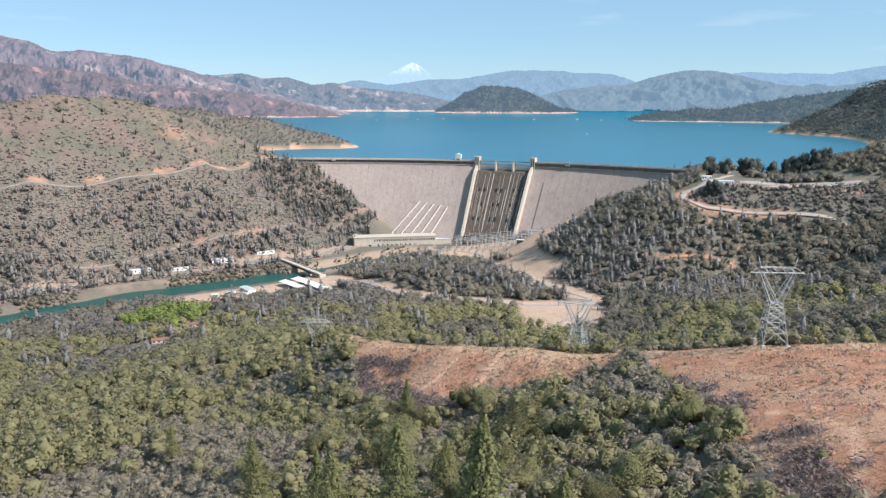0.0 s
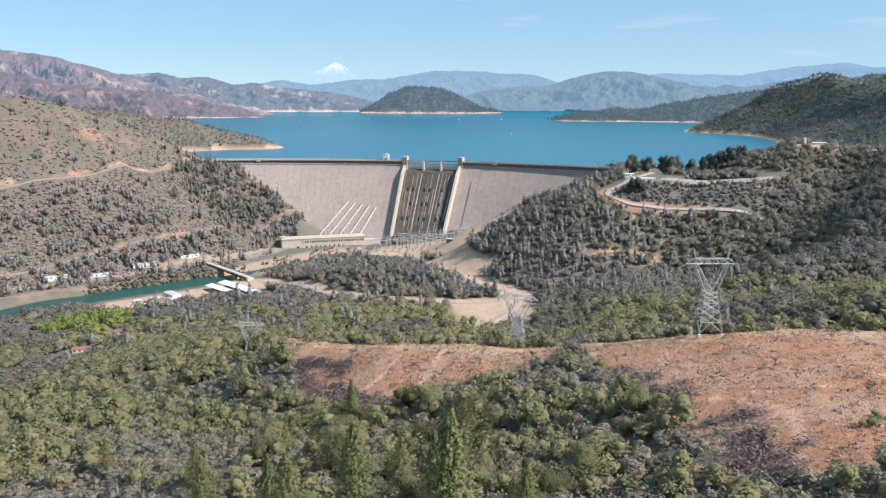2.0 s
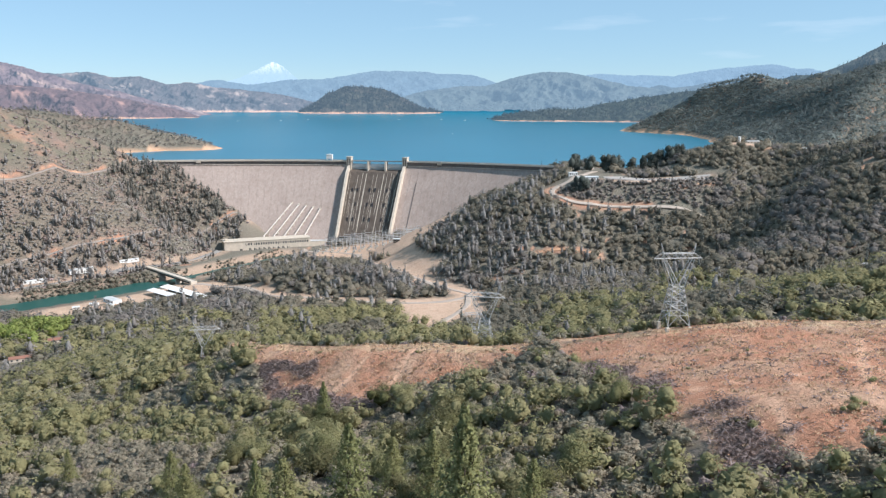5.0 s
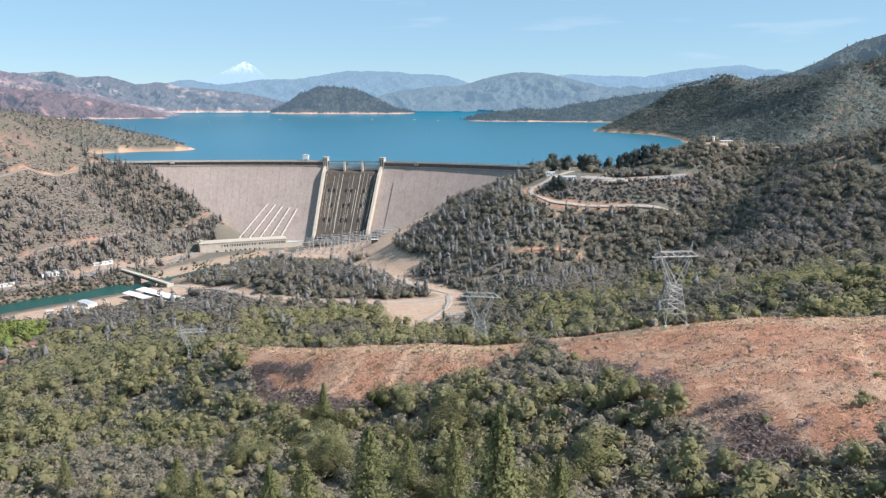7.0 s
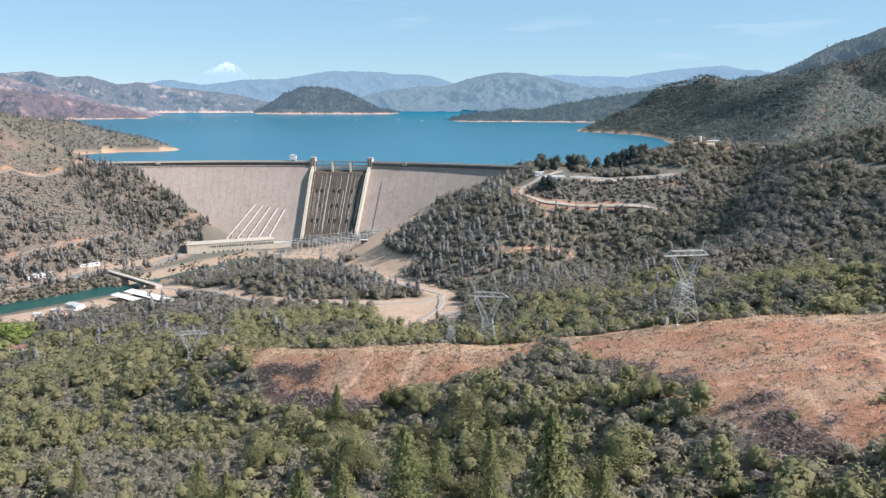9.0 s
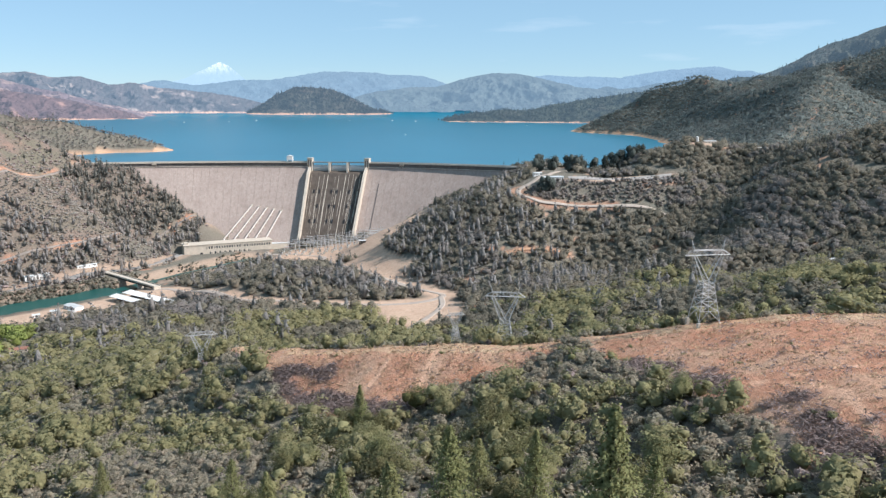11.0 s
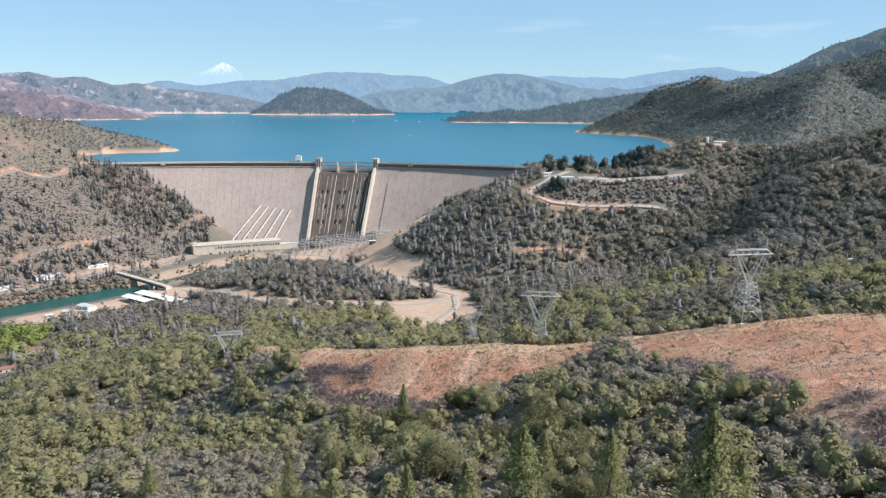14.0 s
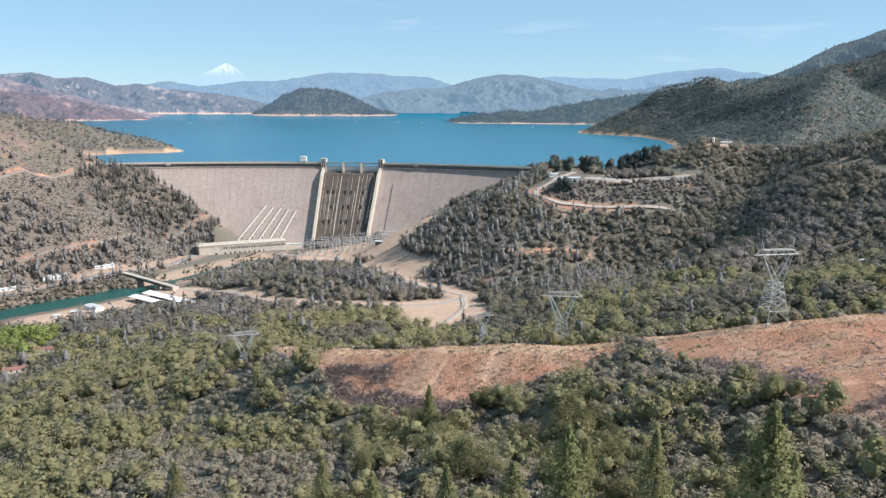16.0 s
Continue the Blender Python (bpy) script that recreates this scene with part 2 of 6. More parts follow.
def value_noise(x, y, seed=0):
    i, j = np.floor(x), np.floor(y)
    u, v = x - i, y - j
    u, v = u * u * (3 - 2 * u), v * v * (3 - 2 * v)
    a = hash2(i, j, seed) * (1 - u) + hash2(i + 1, j, seed) * u
    b = hash2(i, j + 1, seed) * (1 - u) + hash2(i + 1, j + 1, seed) * u
    return a * (1 - v) + b * v


def fractal(x, y, size, octaves=4, seed=0):
    """Smooth noise of -1 to 1 whose largest swells are size metres long."""
    total, weight, norm = 0.0, 1.0, 0.0
    for k in range(octaves):
        total = total + weight * (2 * value_noise(x / size * 2**k + 13.7 * k, y / size * 2**k - 7.3 * k, seed + k) - 1)
        norm, weight = norm + weight, weight * 0.5
    return total / norm


def along(x, y, line):
    """Distance from a polyline, its height at the nearest place, and the side (positive: right of its direction)."""
    best = np.full(np.shape(x), 1e9)
    height, side = np.zeros(np.shape(x)), np.zeros(np.shape(x))
    for p, q in zip(line[:-1], line[1:]):
        dx, dy = q[0] - p[0], q[1] - p[1]
        f = np.clip(((x - p[0]) * dx + (y - p[1]) * dy) / (dx * dx + dy * dy), 0, 1)
        d = np.hypot(x - p[0] - f * dx, y - p[1] - f * dy)
        near = d < best
        best = np.where(near, d, best)
        side = np.where(near, np.sign((x - p[0]) * dy - (y - p[1]) * dx), side)
        if len(p) > 2:
            height = np.where(near, p[2] + f * (q[2] - p[2]), height)
    return best, height, side


def dist(x, y, line):
    return along(x, y, line)[0]


def ridge(x, y, line, slope, flat=0.0):
    """The ground of a ridge: the highest that any stretch of its crest allows at that slope."""
    out = np.full(np.shape(x), -1e4)
    for p, q in zip(line[:-1], line[1:]):
        dx, dy = q[0] - p[0], q[1] - p[1]
        f = np.clip(((x - p[0]) * dx + (y - p[1]) * dy) / (dx * dx + dy * dy), 0, 1)
        d = np.hypot(x - p[0] - f * dx, y - p[1] - f * dy)
        d = np.sqrt(np.maximum(d - flat, 0) ** 2 + 144) - 12
        out = np.maximum(out, p[2] + f * (q[2] - p[2]) - slope * d)
    return out


def join(a, b, soft):
    """The higher of two grounds, with a rounded seam."""
    h = np.clip(0.5 + 0.5 * (a - b) / soft, 0, 1)
    return b + (a - b) * h + soft * h * (1 - h)


RIVER = [(-900, 560), (-702, 745), (-638, 841), (-596, 907), (-559, 988), (-506, 1047), (-457, 1103), (-403, 1166), (-364, 1236), (-315, 1322), (-262, 1405)]
LEFT_HILL = [(-1700, 700, 60), (-1300, 1000, 118), (-1000, 1200, 122), (-830, 1330, 149), (-735, 1440, 104), (-690, 1500, 62), (-640, 1600, 17)]
PENINSULA = [(-1800, 1900, 140), (-1350, 2150, 120), (-1050, 2330, 84), (-850, 2340, 42), (-730, 2330, 2)]
ABUTMENT = [(-620, 1575, 8), (-557, 1556, 5), (-506, 1552, -21), (-440, 1552, -63), (-388, 1558, -90), (-350, 1572, -104)]
PLATEAU = [(240, 1540, 17), (262, 1440, 15), (258, 1370, 11), (150, 1275, -8)]
DAM_SPUR = [(215, 1420, 8), (150, 1395, 0), (105, 1390, -13), (63, 1385, -29), (25, 1375, -47), (-4, 1360, -64)]
PLATEAU_EAST = [(262, 1385, 12.5), (430, 1350, 12.5)]
VISTA = [(440, 1440, 48), (502, 1451, 66), (574, 1418, 56), (640, 1300, 76), (720, 1210, 104), (880, 1130, 150), (1300, 1000, 210)]
SHOULDER = [(900, 560, 95), (600, 650, 48), (366, 690, -8), (240, 740, -50), (120, 800, -92)]
BENCH = [(470, 966, -32), (284, 931, -46), (180, 900, -80)]
MOUNTAIN = [(760, 4080, 2), (974, 4230, 36), (1227, 4180, 200), (1400, 4080, 255), (1604, 3980, 300), (1791, 3690, 350), (1930, 3390, 385), (2500, 2700, 480)]
MOUNTAIN_SPUR = [(1791, 3690, 350), (1400, 2900, 205), (1150, 2450, 150), (930, 2020, 92), (700, 1650, 40)]
RAVINES = [([(560, 1330), (430, 1180), (330, 1060), (250, 960)], 26, 60), ([(700, 1000), (520, 940), (400, 900)], 20, 45), ([(420, 1090), (300, 1120), (190, 1060)], 12, 34)]
CLEARING = [(-64, 575), (-62, 522), (-14, 428), (-4, 408), (17, 384), (29, 372), (50, 366), (54, 383), (67, 385), (81, 382), (94, 382), (104, 386), (110, 397), (115, 384), (122, 358), (127, 325), (135, 307), (139, 287), (141, 269), (140, 254), (145, 247), (159, 247), (172, 245), (230, 232), (330, 200), (480, 150), (480, 300), (330, 370), (230, 410), (124, 450), (40, 480), (-11, 530)]
BRUSH_EDGE = [(121, 352), (128, 338), (134, 314), (141, 288), (147, 270), (147, 252)]
SPUR = [(-85, 575, -30), (-51, 514, -9), (-11, 457, 9), (40, 426, 20.5), (84, 405, 27.5), (124, 389, 37.5), (159, 374, 46), (190, 365, 51.5), (230, 350, 56), (330, 310, 62), (480, 240, 64)]


def inside(x, y, outline):
    """Whether places lie within a closed outline of the plan."""
    hit = np.zeros(np.shape(x), bool)
    for (ax, ay), (bx, by) in zip(outline, outline[1:] + outline[:1]):
        if ay != by:
            hit ^= ((ay > y) != (by > y)) & (x < (bx - ax) * (y - ay) / (by - ay) + ax)
    return hit


def height(x, y):
    """The ground's height over the lake's level."""
    x, y = np.asarray(x, float), np.asarray(y, float)
    d, _, side = along(x, y, RIVER)
    d = d + 11 * ramp(1165, 1215, y)
    right = -138 + 8.5 * ramp(17, 29, d) + 4 * ramp(30, 75, d) + 20.5 * ramp(90, 330, d)
    z = np.where(side > 0, right, -138 + 14 * ramp(17, 46, d))
    bar = -131.0 - 6 * (1 - ramp(7, 13, d)) + 0.8 * fractal(x, y, 30, 3, 8)
    z = np.where((y > 1195) & (d < 60), np.maximum(z, bar * ramp(1195, 1225, y) - 138 * (1 - ramp(1195, 1225, y))), z)
    lake = y - 1640 + 0.2 * np.abs(x + 200)
    z = np.where(lake > 0, z + (-60 - z) * ramp(0, 160, lake), z)
    wood = np.hypot((x + 150) / 150, (y - 1105) / 75)
    z = z + 16 * (1 - ramp(0.2, 1.1, wood))
    rough = fractal(x, y, 170, 5, 3)
    for line, slope, flat in ((LEFT_HILL, 0.68, 0), (PENINSULA, 0.34, 0), (PLATEAU, 0.56, 35), (DAM_SPUR, 0.58, 4), (PLATEAU_EAST, 0.5, 45), (VISTA, 0.42, 8), (SHOULDER, 0.3, 0), (BENCH, 0.3, 0), (MOUNTAIN, 0.42, 0), (MOUNTAIN_SPUR, 0.38, 0)):
        z = join(z, ridge(x, y, line, slope, flat), 14)
    bank = -138 + 14 * ramp(17, 46, d) + 0.72 * np.maximum(d - 88, 0)
    z = np.where((side < 0) & (y < 1500), np.minimum(z, bank), z)
    foot = along(x, y, [(-405, 1432), (-235, 1512)])[0]
    z = np.minimum(z, -136 + 0.75 * np.maximum(foot - 30, 0))
    z = join(z, ridge(x, y, ABUTMENT, 0.72, 4), 8)
    z = np.minimum(z, -136 + 0.85 * np.maximum(foot - 26, 0))
    hill = np.clip((z + 112) / 60, 0, 1) * ramp(650, 1000, y)
    level = 1 - np.clip(1 - np.hypot((x - 320) / 220, (y - 1400) / 120), 0, 1) ** 0.5
    z = z + rough * 13 * hill * level
    for line, deep, wide in RAVINES:
        z = z - deep * np.exp(-((dist(x, y, line) / wide) ** 2)) * np.clip((z + 105) / 30, 0, 1)
    folds = 1 - 2 * np.abs(fractal(x + 0.35 * y, y * 0.6, 620, 4, 53))
    z = z + 80 * (folds - 0.4) * np.clip((z - 8) / 150, 0, 1) * ramp(1750, 2300, y) * ramp(500, 900, x)
    gullies = 1 - 2 * np.abs(fractal(x - 0.4 * y, y, 190, 3, 57))
    z = z + 11 * (gullies - 0.4) * np.clip((z + 95) / 60, 0, 1) * (1 - ramp(-520, -420, x)) * (y < 1700)
    # the near slope falls to the left and away, with a spur along its far edge
    near = 58 + 0.25 * np.minimum(x - 159, 8) + 0.08 * np.clip(x - 167, 0, 90) - 0.1 * (np.maximum(y, 150) - 275) - 0.12 * np.maximum(150 - y, 0)
    near = near - 4.5 * np.exp(-(((x - 78) / 48) ** 2)) * ramp(310, 390, y)
    spur = ridge(x, y, SPUR, 0.6, 3)
    near = join(near, spur, 4)
    off, crest, past = along(x, y, SPUR)
    beyond = crest - 0.5 * np.maximum(off - 6, 0) - 2
    near = np.where(past < 0, near - (near - np.minimum(near, beyond)) * ramp(4, 26, off), near)
    gully = along(x, y, [(150, 215), (95, 300), (40, 345), (-40, 400), (-120, 470)])[0]
    near = near - 7 * np.exp(-((gully / 26) ** 2)) + 2.2 * fractal(x, y, 60, 4, 9)
    edge = ramp(690, 1000, y + 0.25 * x + 0.2 * np.abs(x))
    base = join(z, near - 260 * edge, 10)
    return np.where(y < 1000, base, z)


CENTRE = (75.0, 97.0, 127.0)


def drawn_in(x, y, z):
    """Beyond 2600 m distance is drawn in towards the watcher, so that all of it lies within 4.8 km; bearing and elevation stay."""
    r = np.hypot(x - CENTRE[0], y - CENTRE[1])
    k = np.where(r > 2600, (2600 + 2200 * (1 - np.exp(-(np.maximum(r, 2600) - 2600) / 2200))) / np.maximum(r, 1), 1.0)
    return CENTRE[0] + (x - CENTRE[0]) * k, CENTRE[1] + (y - CENTRE[1]) * k, CENTRE[2] + (z - CENTRE[2]) * k


# ---- mesh helpers ----
def solid(name, verts, faces, material, parent=None, label="", smooth=False):
    """Links a mesh of numpy or list data as one object."""
    me = bpy.data.meshes.new(name)
    me.from_pydata([tuple(v) for v in verts], [], [tuple(f) for f in faces])
    me.materials.append(material)
    if smooth:
        me.shade_smooth()
    ob = new(name, me)
    if parent is not None:
        ob.parent = parent
    return tagged(ob, label) if label else ob


def big_mesh(name, verts, faces, material, layers=(), smooth=False, normals=None):
    """A large mesh from arrays; faces is (n, 3) or (n, 4); layers are (name, values or colours) for each vertex."""
    me = bpy.data.meshes.new(name)
    k = faces.shape[1]
    me.vertices.add(len(verts))
    me.vertices.foreach_set("co", np.asarray(verts, np.float32).ravel())
    me.loops.add(faces.size)
    me.loops.foreach_set("vertex_index", np.asarray(faces, np.int32).ravel())
    me.polygons.add(len(faces))
    me.polygons.foreach_set("loop_start", np.arange(0, faces.size, k, dtype=np.int32))
    me.polygons.foreach_set("use_smooth", np.full(len(faces), smooth))
    me.update(calc_edges=True)
    for layer, values in layers:
        values = np.asarray(values, np.float32)
        if values.ndim == 1:
            at = me.attributes.new(layer, "FLOAT", "POINT")
            at.data.foreach_set("value", values)
        else:
            at = me.attributes.new(layer, "FLOAT_COLOR", "POINT")
            at.data.foreach_set("color", np.c_[values, np.ones((len(values), 4 - values.shape[1]))].astype(np.float32).ravel())
    if normals is not None:
        me.attributes.new("custom_normal", "FLOAT_VECTOR", "POINT").data.foreach_set("vector", np.asarray(normals, np.float32).ravel())
    me.materials.append(material)
    return new(name, me)


def part(name, bm, material, parent, label=""):
    """Links a bmesh as one mesh object under a thing or a part."""
    me = bpy.data.meshes.new(name)
    bm.to_mesh(me)
    bm.free()
    me.materials.append(material)
    ob = new(name, me)
    ob.parent = parent
    return tagged(ob, label) if label else ob


def empty(name, m, label, category, group="", kind=""):
    ob = new(name)
    ob.matrix_basis = m
    return tagged(ob, label, category, group, kind)


def box(bm, lo, hi, bevel=0.0, m=None):
    """A box between two corners, with chamfered edges."""
    made = bmesh.ops.create_cube(bm, size=1, matrix=Matrix.Translation([(p + q) / 2 for p, q in zip(lo, hi)]) @ Matrix.Diagonal([q - p for p, q in zip(lo, hi)] + [1]))
    verts = made["verts"]
    if bevel:
        edges = {e for v in verts for e in v.link_edges}
        bmesh.ops.bevel(bm, geom=list(edges), offset=bevel, segments=1, affect="EDGES")
        verts = [v for v in bm.verts if v.is_valid]
    if m is not None:
        bmesh.ops.transform(bm, matrix=m, verts=verts)
    return bm


def boxed(name, lo, hi, material, parent, label="", bevel=0.0):
    return part(name, box(bmesh.new(), lo, hi, bevel), material, parent, label)


def bar(bm, p, q, r, sides=4):
    """A straight bar between two places."""
    p, q = Vector(p), Vector(q)
    d = q - p
    m = Matrix.Translation((p + q) / 2) @ d.to_track_quat("Z", "Y").to_matrix().to_4x4()
    bmesh.ops.create_cone(bm, cap_ends=True, segments=sides, radius1=r, radius2=r, depth=d.length, matrix=m)
    return bm


def ground_at(x, y):
    return float(height(np.array([x]), np.array([y]))[0])


# ---- plan of roads and open ground ----
BANK_ROAD = [(-770, 830), (-700, 918), (-652, 987), (-602, 1055), (-552, 1108), (-507, 1162), (-470, 1215), (-440, 1255), (-405, 1310), (-388, 1360), (-385, 1420)]
UPPER_ROAD = [(-880, 1010), (-828, 1069), (-780, 1132), (-725, 1196), (-692, 1226), (-646, 1288), (-629, 1352), (-618, 1480), (-612, 1552), (-622, 1590)]
CUT_TRACK = [(-680, 1010), (-624, 1086), (-585, 1155), (-550, 1195), (-516, 1239), (-476, 1310), (-464, 1400), (-454, 1473), (-425, 1517), (-396, 1556)]
YARD_ROAD = [(-253, 1429), (-173, 1401), (-138, 1377), (-133, 1325), (-95, 1240), (-57, 1172), (-9, 1104), (40, 1057), (66, 1035), (51, 1010), (12, 988), (-57, 988), (-116, 1001), (-180, 1018), (-223, 1058), (-311, 1150), (-352, 1150)]
LOW_ROAD = [(58, 1030), (62, 975), (40, 920), (22, 880)]
PLATEAU_ROAD = [(262, 1440), (235, 1385), (208, 1345), (183, 1328), (176, 1300), (188, 1256), (217, 1246), (275, 1249), (314, 1244), (368, 1236), (388, 1220)]
SIDE_ROAD = [(146, 1122), (172, 1132), (205, 1138), (236, 1140)]
FAR_ROAD = [(250, 900), (330, 880), (380, 880), (430, 830), (520, 800)]


def open_ground(x, y):
    """How bare the ground is: sandy terraces, orange cuttings, and the near orange clearing (0 to 1 each)."""
    n = fractal(x, y, 45, 4, 21)
    n2 = fractal(x, y, 14, 3, 5)
    yard = 1 - ramp(0.75, 1.0, np.hypot((x + 95) / 150, (y - 1385) / 120) + 0.12 * n)
    slopeb = (1 - ramp(0.8, 1.0, np.hypot((x + 28) / 82, (y - 1205) / 92) + 0.2 * n)) * (height(x, y) < -82)
    low = 1 - ramp(0.75, 1.0, np.hypot((x - 40) / 62, (y - 955) / 75) + 0.2 * n)
    strip = 1 - ramp(10, 24, dist(x, y, YARD_ROAD[4:]) + 8 * n)
    river = dist(x, y, [(-330, 1110), (-385, 1040), (-440, 985)])
    works = 1 - ramp(32, 52, river + 8 * n)
    bank = (1 - ramp(11, 21, dist(x, y, BANK_ROAD) + 7 * n)) * (height(x, y) < -112)
    bank = np.maximum(bank, 1 - ramp(16, 28, dist(x, y, [(-690, 890), (-625, 1005), (-545, 1092), (-460, 1176)]) + 14 * n + 8 * n2) - 0.35)
    bar = (1 - ramp(26, 40, dist(x, y, RIVER[7:]) + 8 * n)) * (y > 1195)
    bank = np.maximum(bank, bar)
    toe = 0.75 * (1 - ramp(14, 42, dist(x, y, [(-375, 1565), (-300, 1548), (-235, 1540)]) + 18 * n + 10 * n2))
    lot = 1 - ramp(0.8, 1.0, np.hypot((x - 345) / 95, (y - 1342) / 24) + 0.15 * n)
    hut = 1 - ramp(0.7, 1.0, np.hypot((x - 520) / 40, (y - 1440) / 22) + 0.2 * n)
    sandy = np.clip(np.maximum.reduce([yard, slopeb, low, strip, works, 0.5 * bank, toe, lot, 0.8 * hut]), 0, 1)
    off, _, past = along(x, y, SPUR)
    wide = inside(x + 3.5 * n + 2.5 * n2, y + 3 * n - 2.5 * n2, CLEARING) & ((past > 0) | (off < 7 + 3 * n))
    patch = np.exp(-(((x + 83) / 26) ** 2 + ((y - 520) / 9) ** 2)) > 0.5 + 0.3 * n
    clearing = (wide | patch).astype(float)
    cuts = 1 - ramp(5, 11, np.minimum(7 + dist(x, y, [(p - 4, q + 6) for p, q in UPPER_ROAD]), 7.5 + dist(x, y, CUT_TRACK)) + 6 * n + 5 * n2)
    cut2 = 1 - ramp(3, 8, np.minimum(dist(x, y, SIDE_ROAD), dist(x, y, PLATEAU_ROAD[3:9]) - 7) + 6 * n)
    toe2 = (1 - ramp(0.5, 1, np.hypot((x + 700) / 90, (y - 1370) / 50))) * (n2 > 0.2) * 0.4
    spots = (n2 + 0.6 * n > 0.66) * (y > 560) * (0.75 - 0.6 * (x < -450))
    return sandy, clearing, np.clip(np.maximum.reduce([cuts, 0.7 * cut2, toe2, spots * 1.0]), 0, 1)


RUTS = [([(37, 414), (34, 407), (26, 397), (22, 389)], 0.8), ([(58, 412), (55, 403), (52, 394), (49, 386)], 0.7), ([(152, 294), (157, 289), (160, 281), (159, 270), (156, 257)], 0.7), ([(207, 340), (199, 320), (192, 304), (186, 288), (181, 270)], 0.9), ([(188, 312), (194, 303), (196, 290)], 0.5), ([(146, 300), (153, 300), (164, 298), (176, 300)], 0.5)]


def cut_heap(x, y):
    """Where cut brush lies on the clearing, 0 to 1."""
    n = fractal(x, y, 14, 3, 77)
    foot = 1 - ramp(3.5, 8, dist(x, y, [(-16, 436), (-3, 414), (16, 394), (30, 381), (46, 372)]) - 6 * n)
    foot = np.maximum(foot, 1 - ramp(3, 6, dist(x, y, [(-8, 436), (10, 422)]) - 5 * n))
    edge = 1 - ramp(2, 6, dist(x, y, BRUSH_EDGE) - 8 * n)
    spots = [(150, 283, 4.5), (151, 271, 4), (151, 255, 4), (141, 318, 3), (158, 262, 2.5)]
    return np.maximum.reduce([foot, edge] + [1 - ramp(0.5, 1.1, np.hypot(x - a, y - b) / r + 0.4 * n) for a, b, r in spots])


# ---- ground: one sheet ----
def make_ground():
    turn = np.radians(np.r_[np.arange(-180, -54, 6.0), np.arange(-54, 38, 0.23), np.arange(38, 180, 6.0)])
    reach = np.r_[0.02, np.geomspace(8, 110, 14)[:-1], np.geomspace(110, 225, 50)[:-1], np.geomspace(225, 470, 200)[:-1], np.geomspace(470, 620, 30)[:-1], np.geomspace(620, 1800, 150)[:-1], np.geomspace(1800, 5200, 50)]
    tt, rr = np.meshgrid(turn, reach, indexing="ij")
    x, y = CENTRE[0] + rr * np.sin(tt), CENTRE[1] + rr * np.cos(tt)
    z = height(x, y)
    sandy, clearing, cuts = open_ground(x, y)
    z = z + clearing * 0.5 * fractal(x, y, 7, 3, 31)
    n = fractal(x, y, 45, 4, 21)
    shore = ((z > -8) & (z < 6.5 + 2 * n) & (y > 1690)).astype(float)
    grassy = np.clip(0.5 + 0.9 * fractal(x, y, 90, 4, 41) + ramp(20, 60, z) * (x < -500), 0, 1) * (y > 420)
    off, _, past = along(x, y, SPUR)
    brushy = np.clip(0.95 + 0.4 * fractal(x, y, 60, 4, 43) - 0.5 * ramp(25, 85, z) * (x < -500), 0, 1) * (1 - np.maximum(sandy, cuts)) * (0.45 + 0.55 * ramp(300, 380, y)) * ((z < 130) | (y > 1600)) * (1 - 0.75 * (x < -450) * (y < 1640))
    litter = np.maximum(cut_heap(x, y), 0)
    litter = litter * np.clip(0.75 + fractal(x, y, 6, 4, 58), 0, 0.95) + 0.3 * (fractal(x, y, 5, 3, 55) > 0.5) * clearing
    worn = np.maximum.reduce([1 - ramp(half, half + 1.2, dist(x, y, line) + 0.6 * fractal(x, y, 9, 3, 63)) for line, half in RUTS])
    n1, n2 = tt.shape
    i = np.arange(n1)[:, None] * n2 + np.arange(n2 - 1)
    j = (np.r_[np.arange(1, n1), 0])[:, None] * n2 + np.arange(n2 - 1)
    faces = np.stack([i, i + 1, j + 1, j], -1).reshape(-1, 4)
    px, py, pz = drawn_in(x, y, z)
    v = np.stack([px, py, pz], -1).reshape(-1, 3)
    centre = len(v)
    ob = big_mesh("ground", v, faces, GROUND, [("bare", np.maximum(clearing, cuts).ravel()), ("sandy", sandy.ravel()), ("shore", shore.ravel()), ("grassy", (grassy * (1 - sandy)).ravel()), ("strawy", ((off < 5 + 5 * n) * clearing * 0.9).ravel()), ("brushy", brushy.ravel()), ("worn", 0.85 * worn.ravel()), ("litter", np.clip(litter, 0, 1).ravel())], True)
    return tagged(ob, "dry canyon ground with orange clearings, sandy terraces and shores", "ground", kind="structure")


make_ground()

# ---- water ----
DAM_X, DAM_Y, DAM_R = -260.0, 637.0, 1000.0


def make_lake():
    turn = np.radians(np.linspace(-72, 56, 110))
    reach = np.r_[np.linspace(1000.5, 2600, 40)[:-1], np.geomspace(2600, 26000, 70)]
    tt, rr = np.meshgrid(turn, reach, indexing="ij")
    x, y = DAM_X + rr * np.sin(tt), DAM_Y + rr * np.cos(tt)
    px, py, pz = drawn_in(x, y, np.zeros_like(x))
    n1, n2 = tt.shape
    i = np.arange(n1 - 1)[:, None] * n2 + np.arange(n2 - 1)
    faces = np.stack([i, i + n2, i + n2 + 1, i + 1], -1).reshape(-1, 4)
    tagged(big_mesh("lake_water", np.stack([px, py, pz], -1).reshape(-1, 3), faces, LAKE, (), True), "calm deep blue reservoir behind the dam", "water", kind="structure")


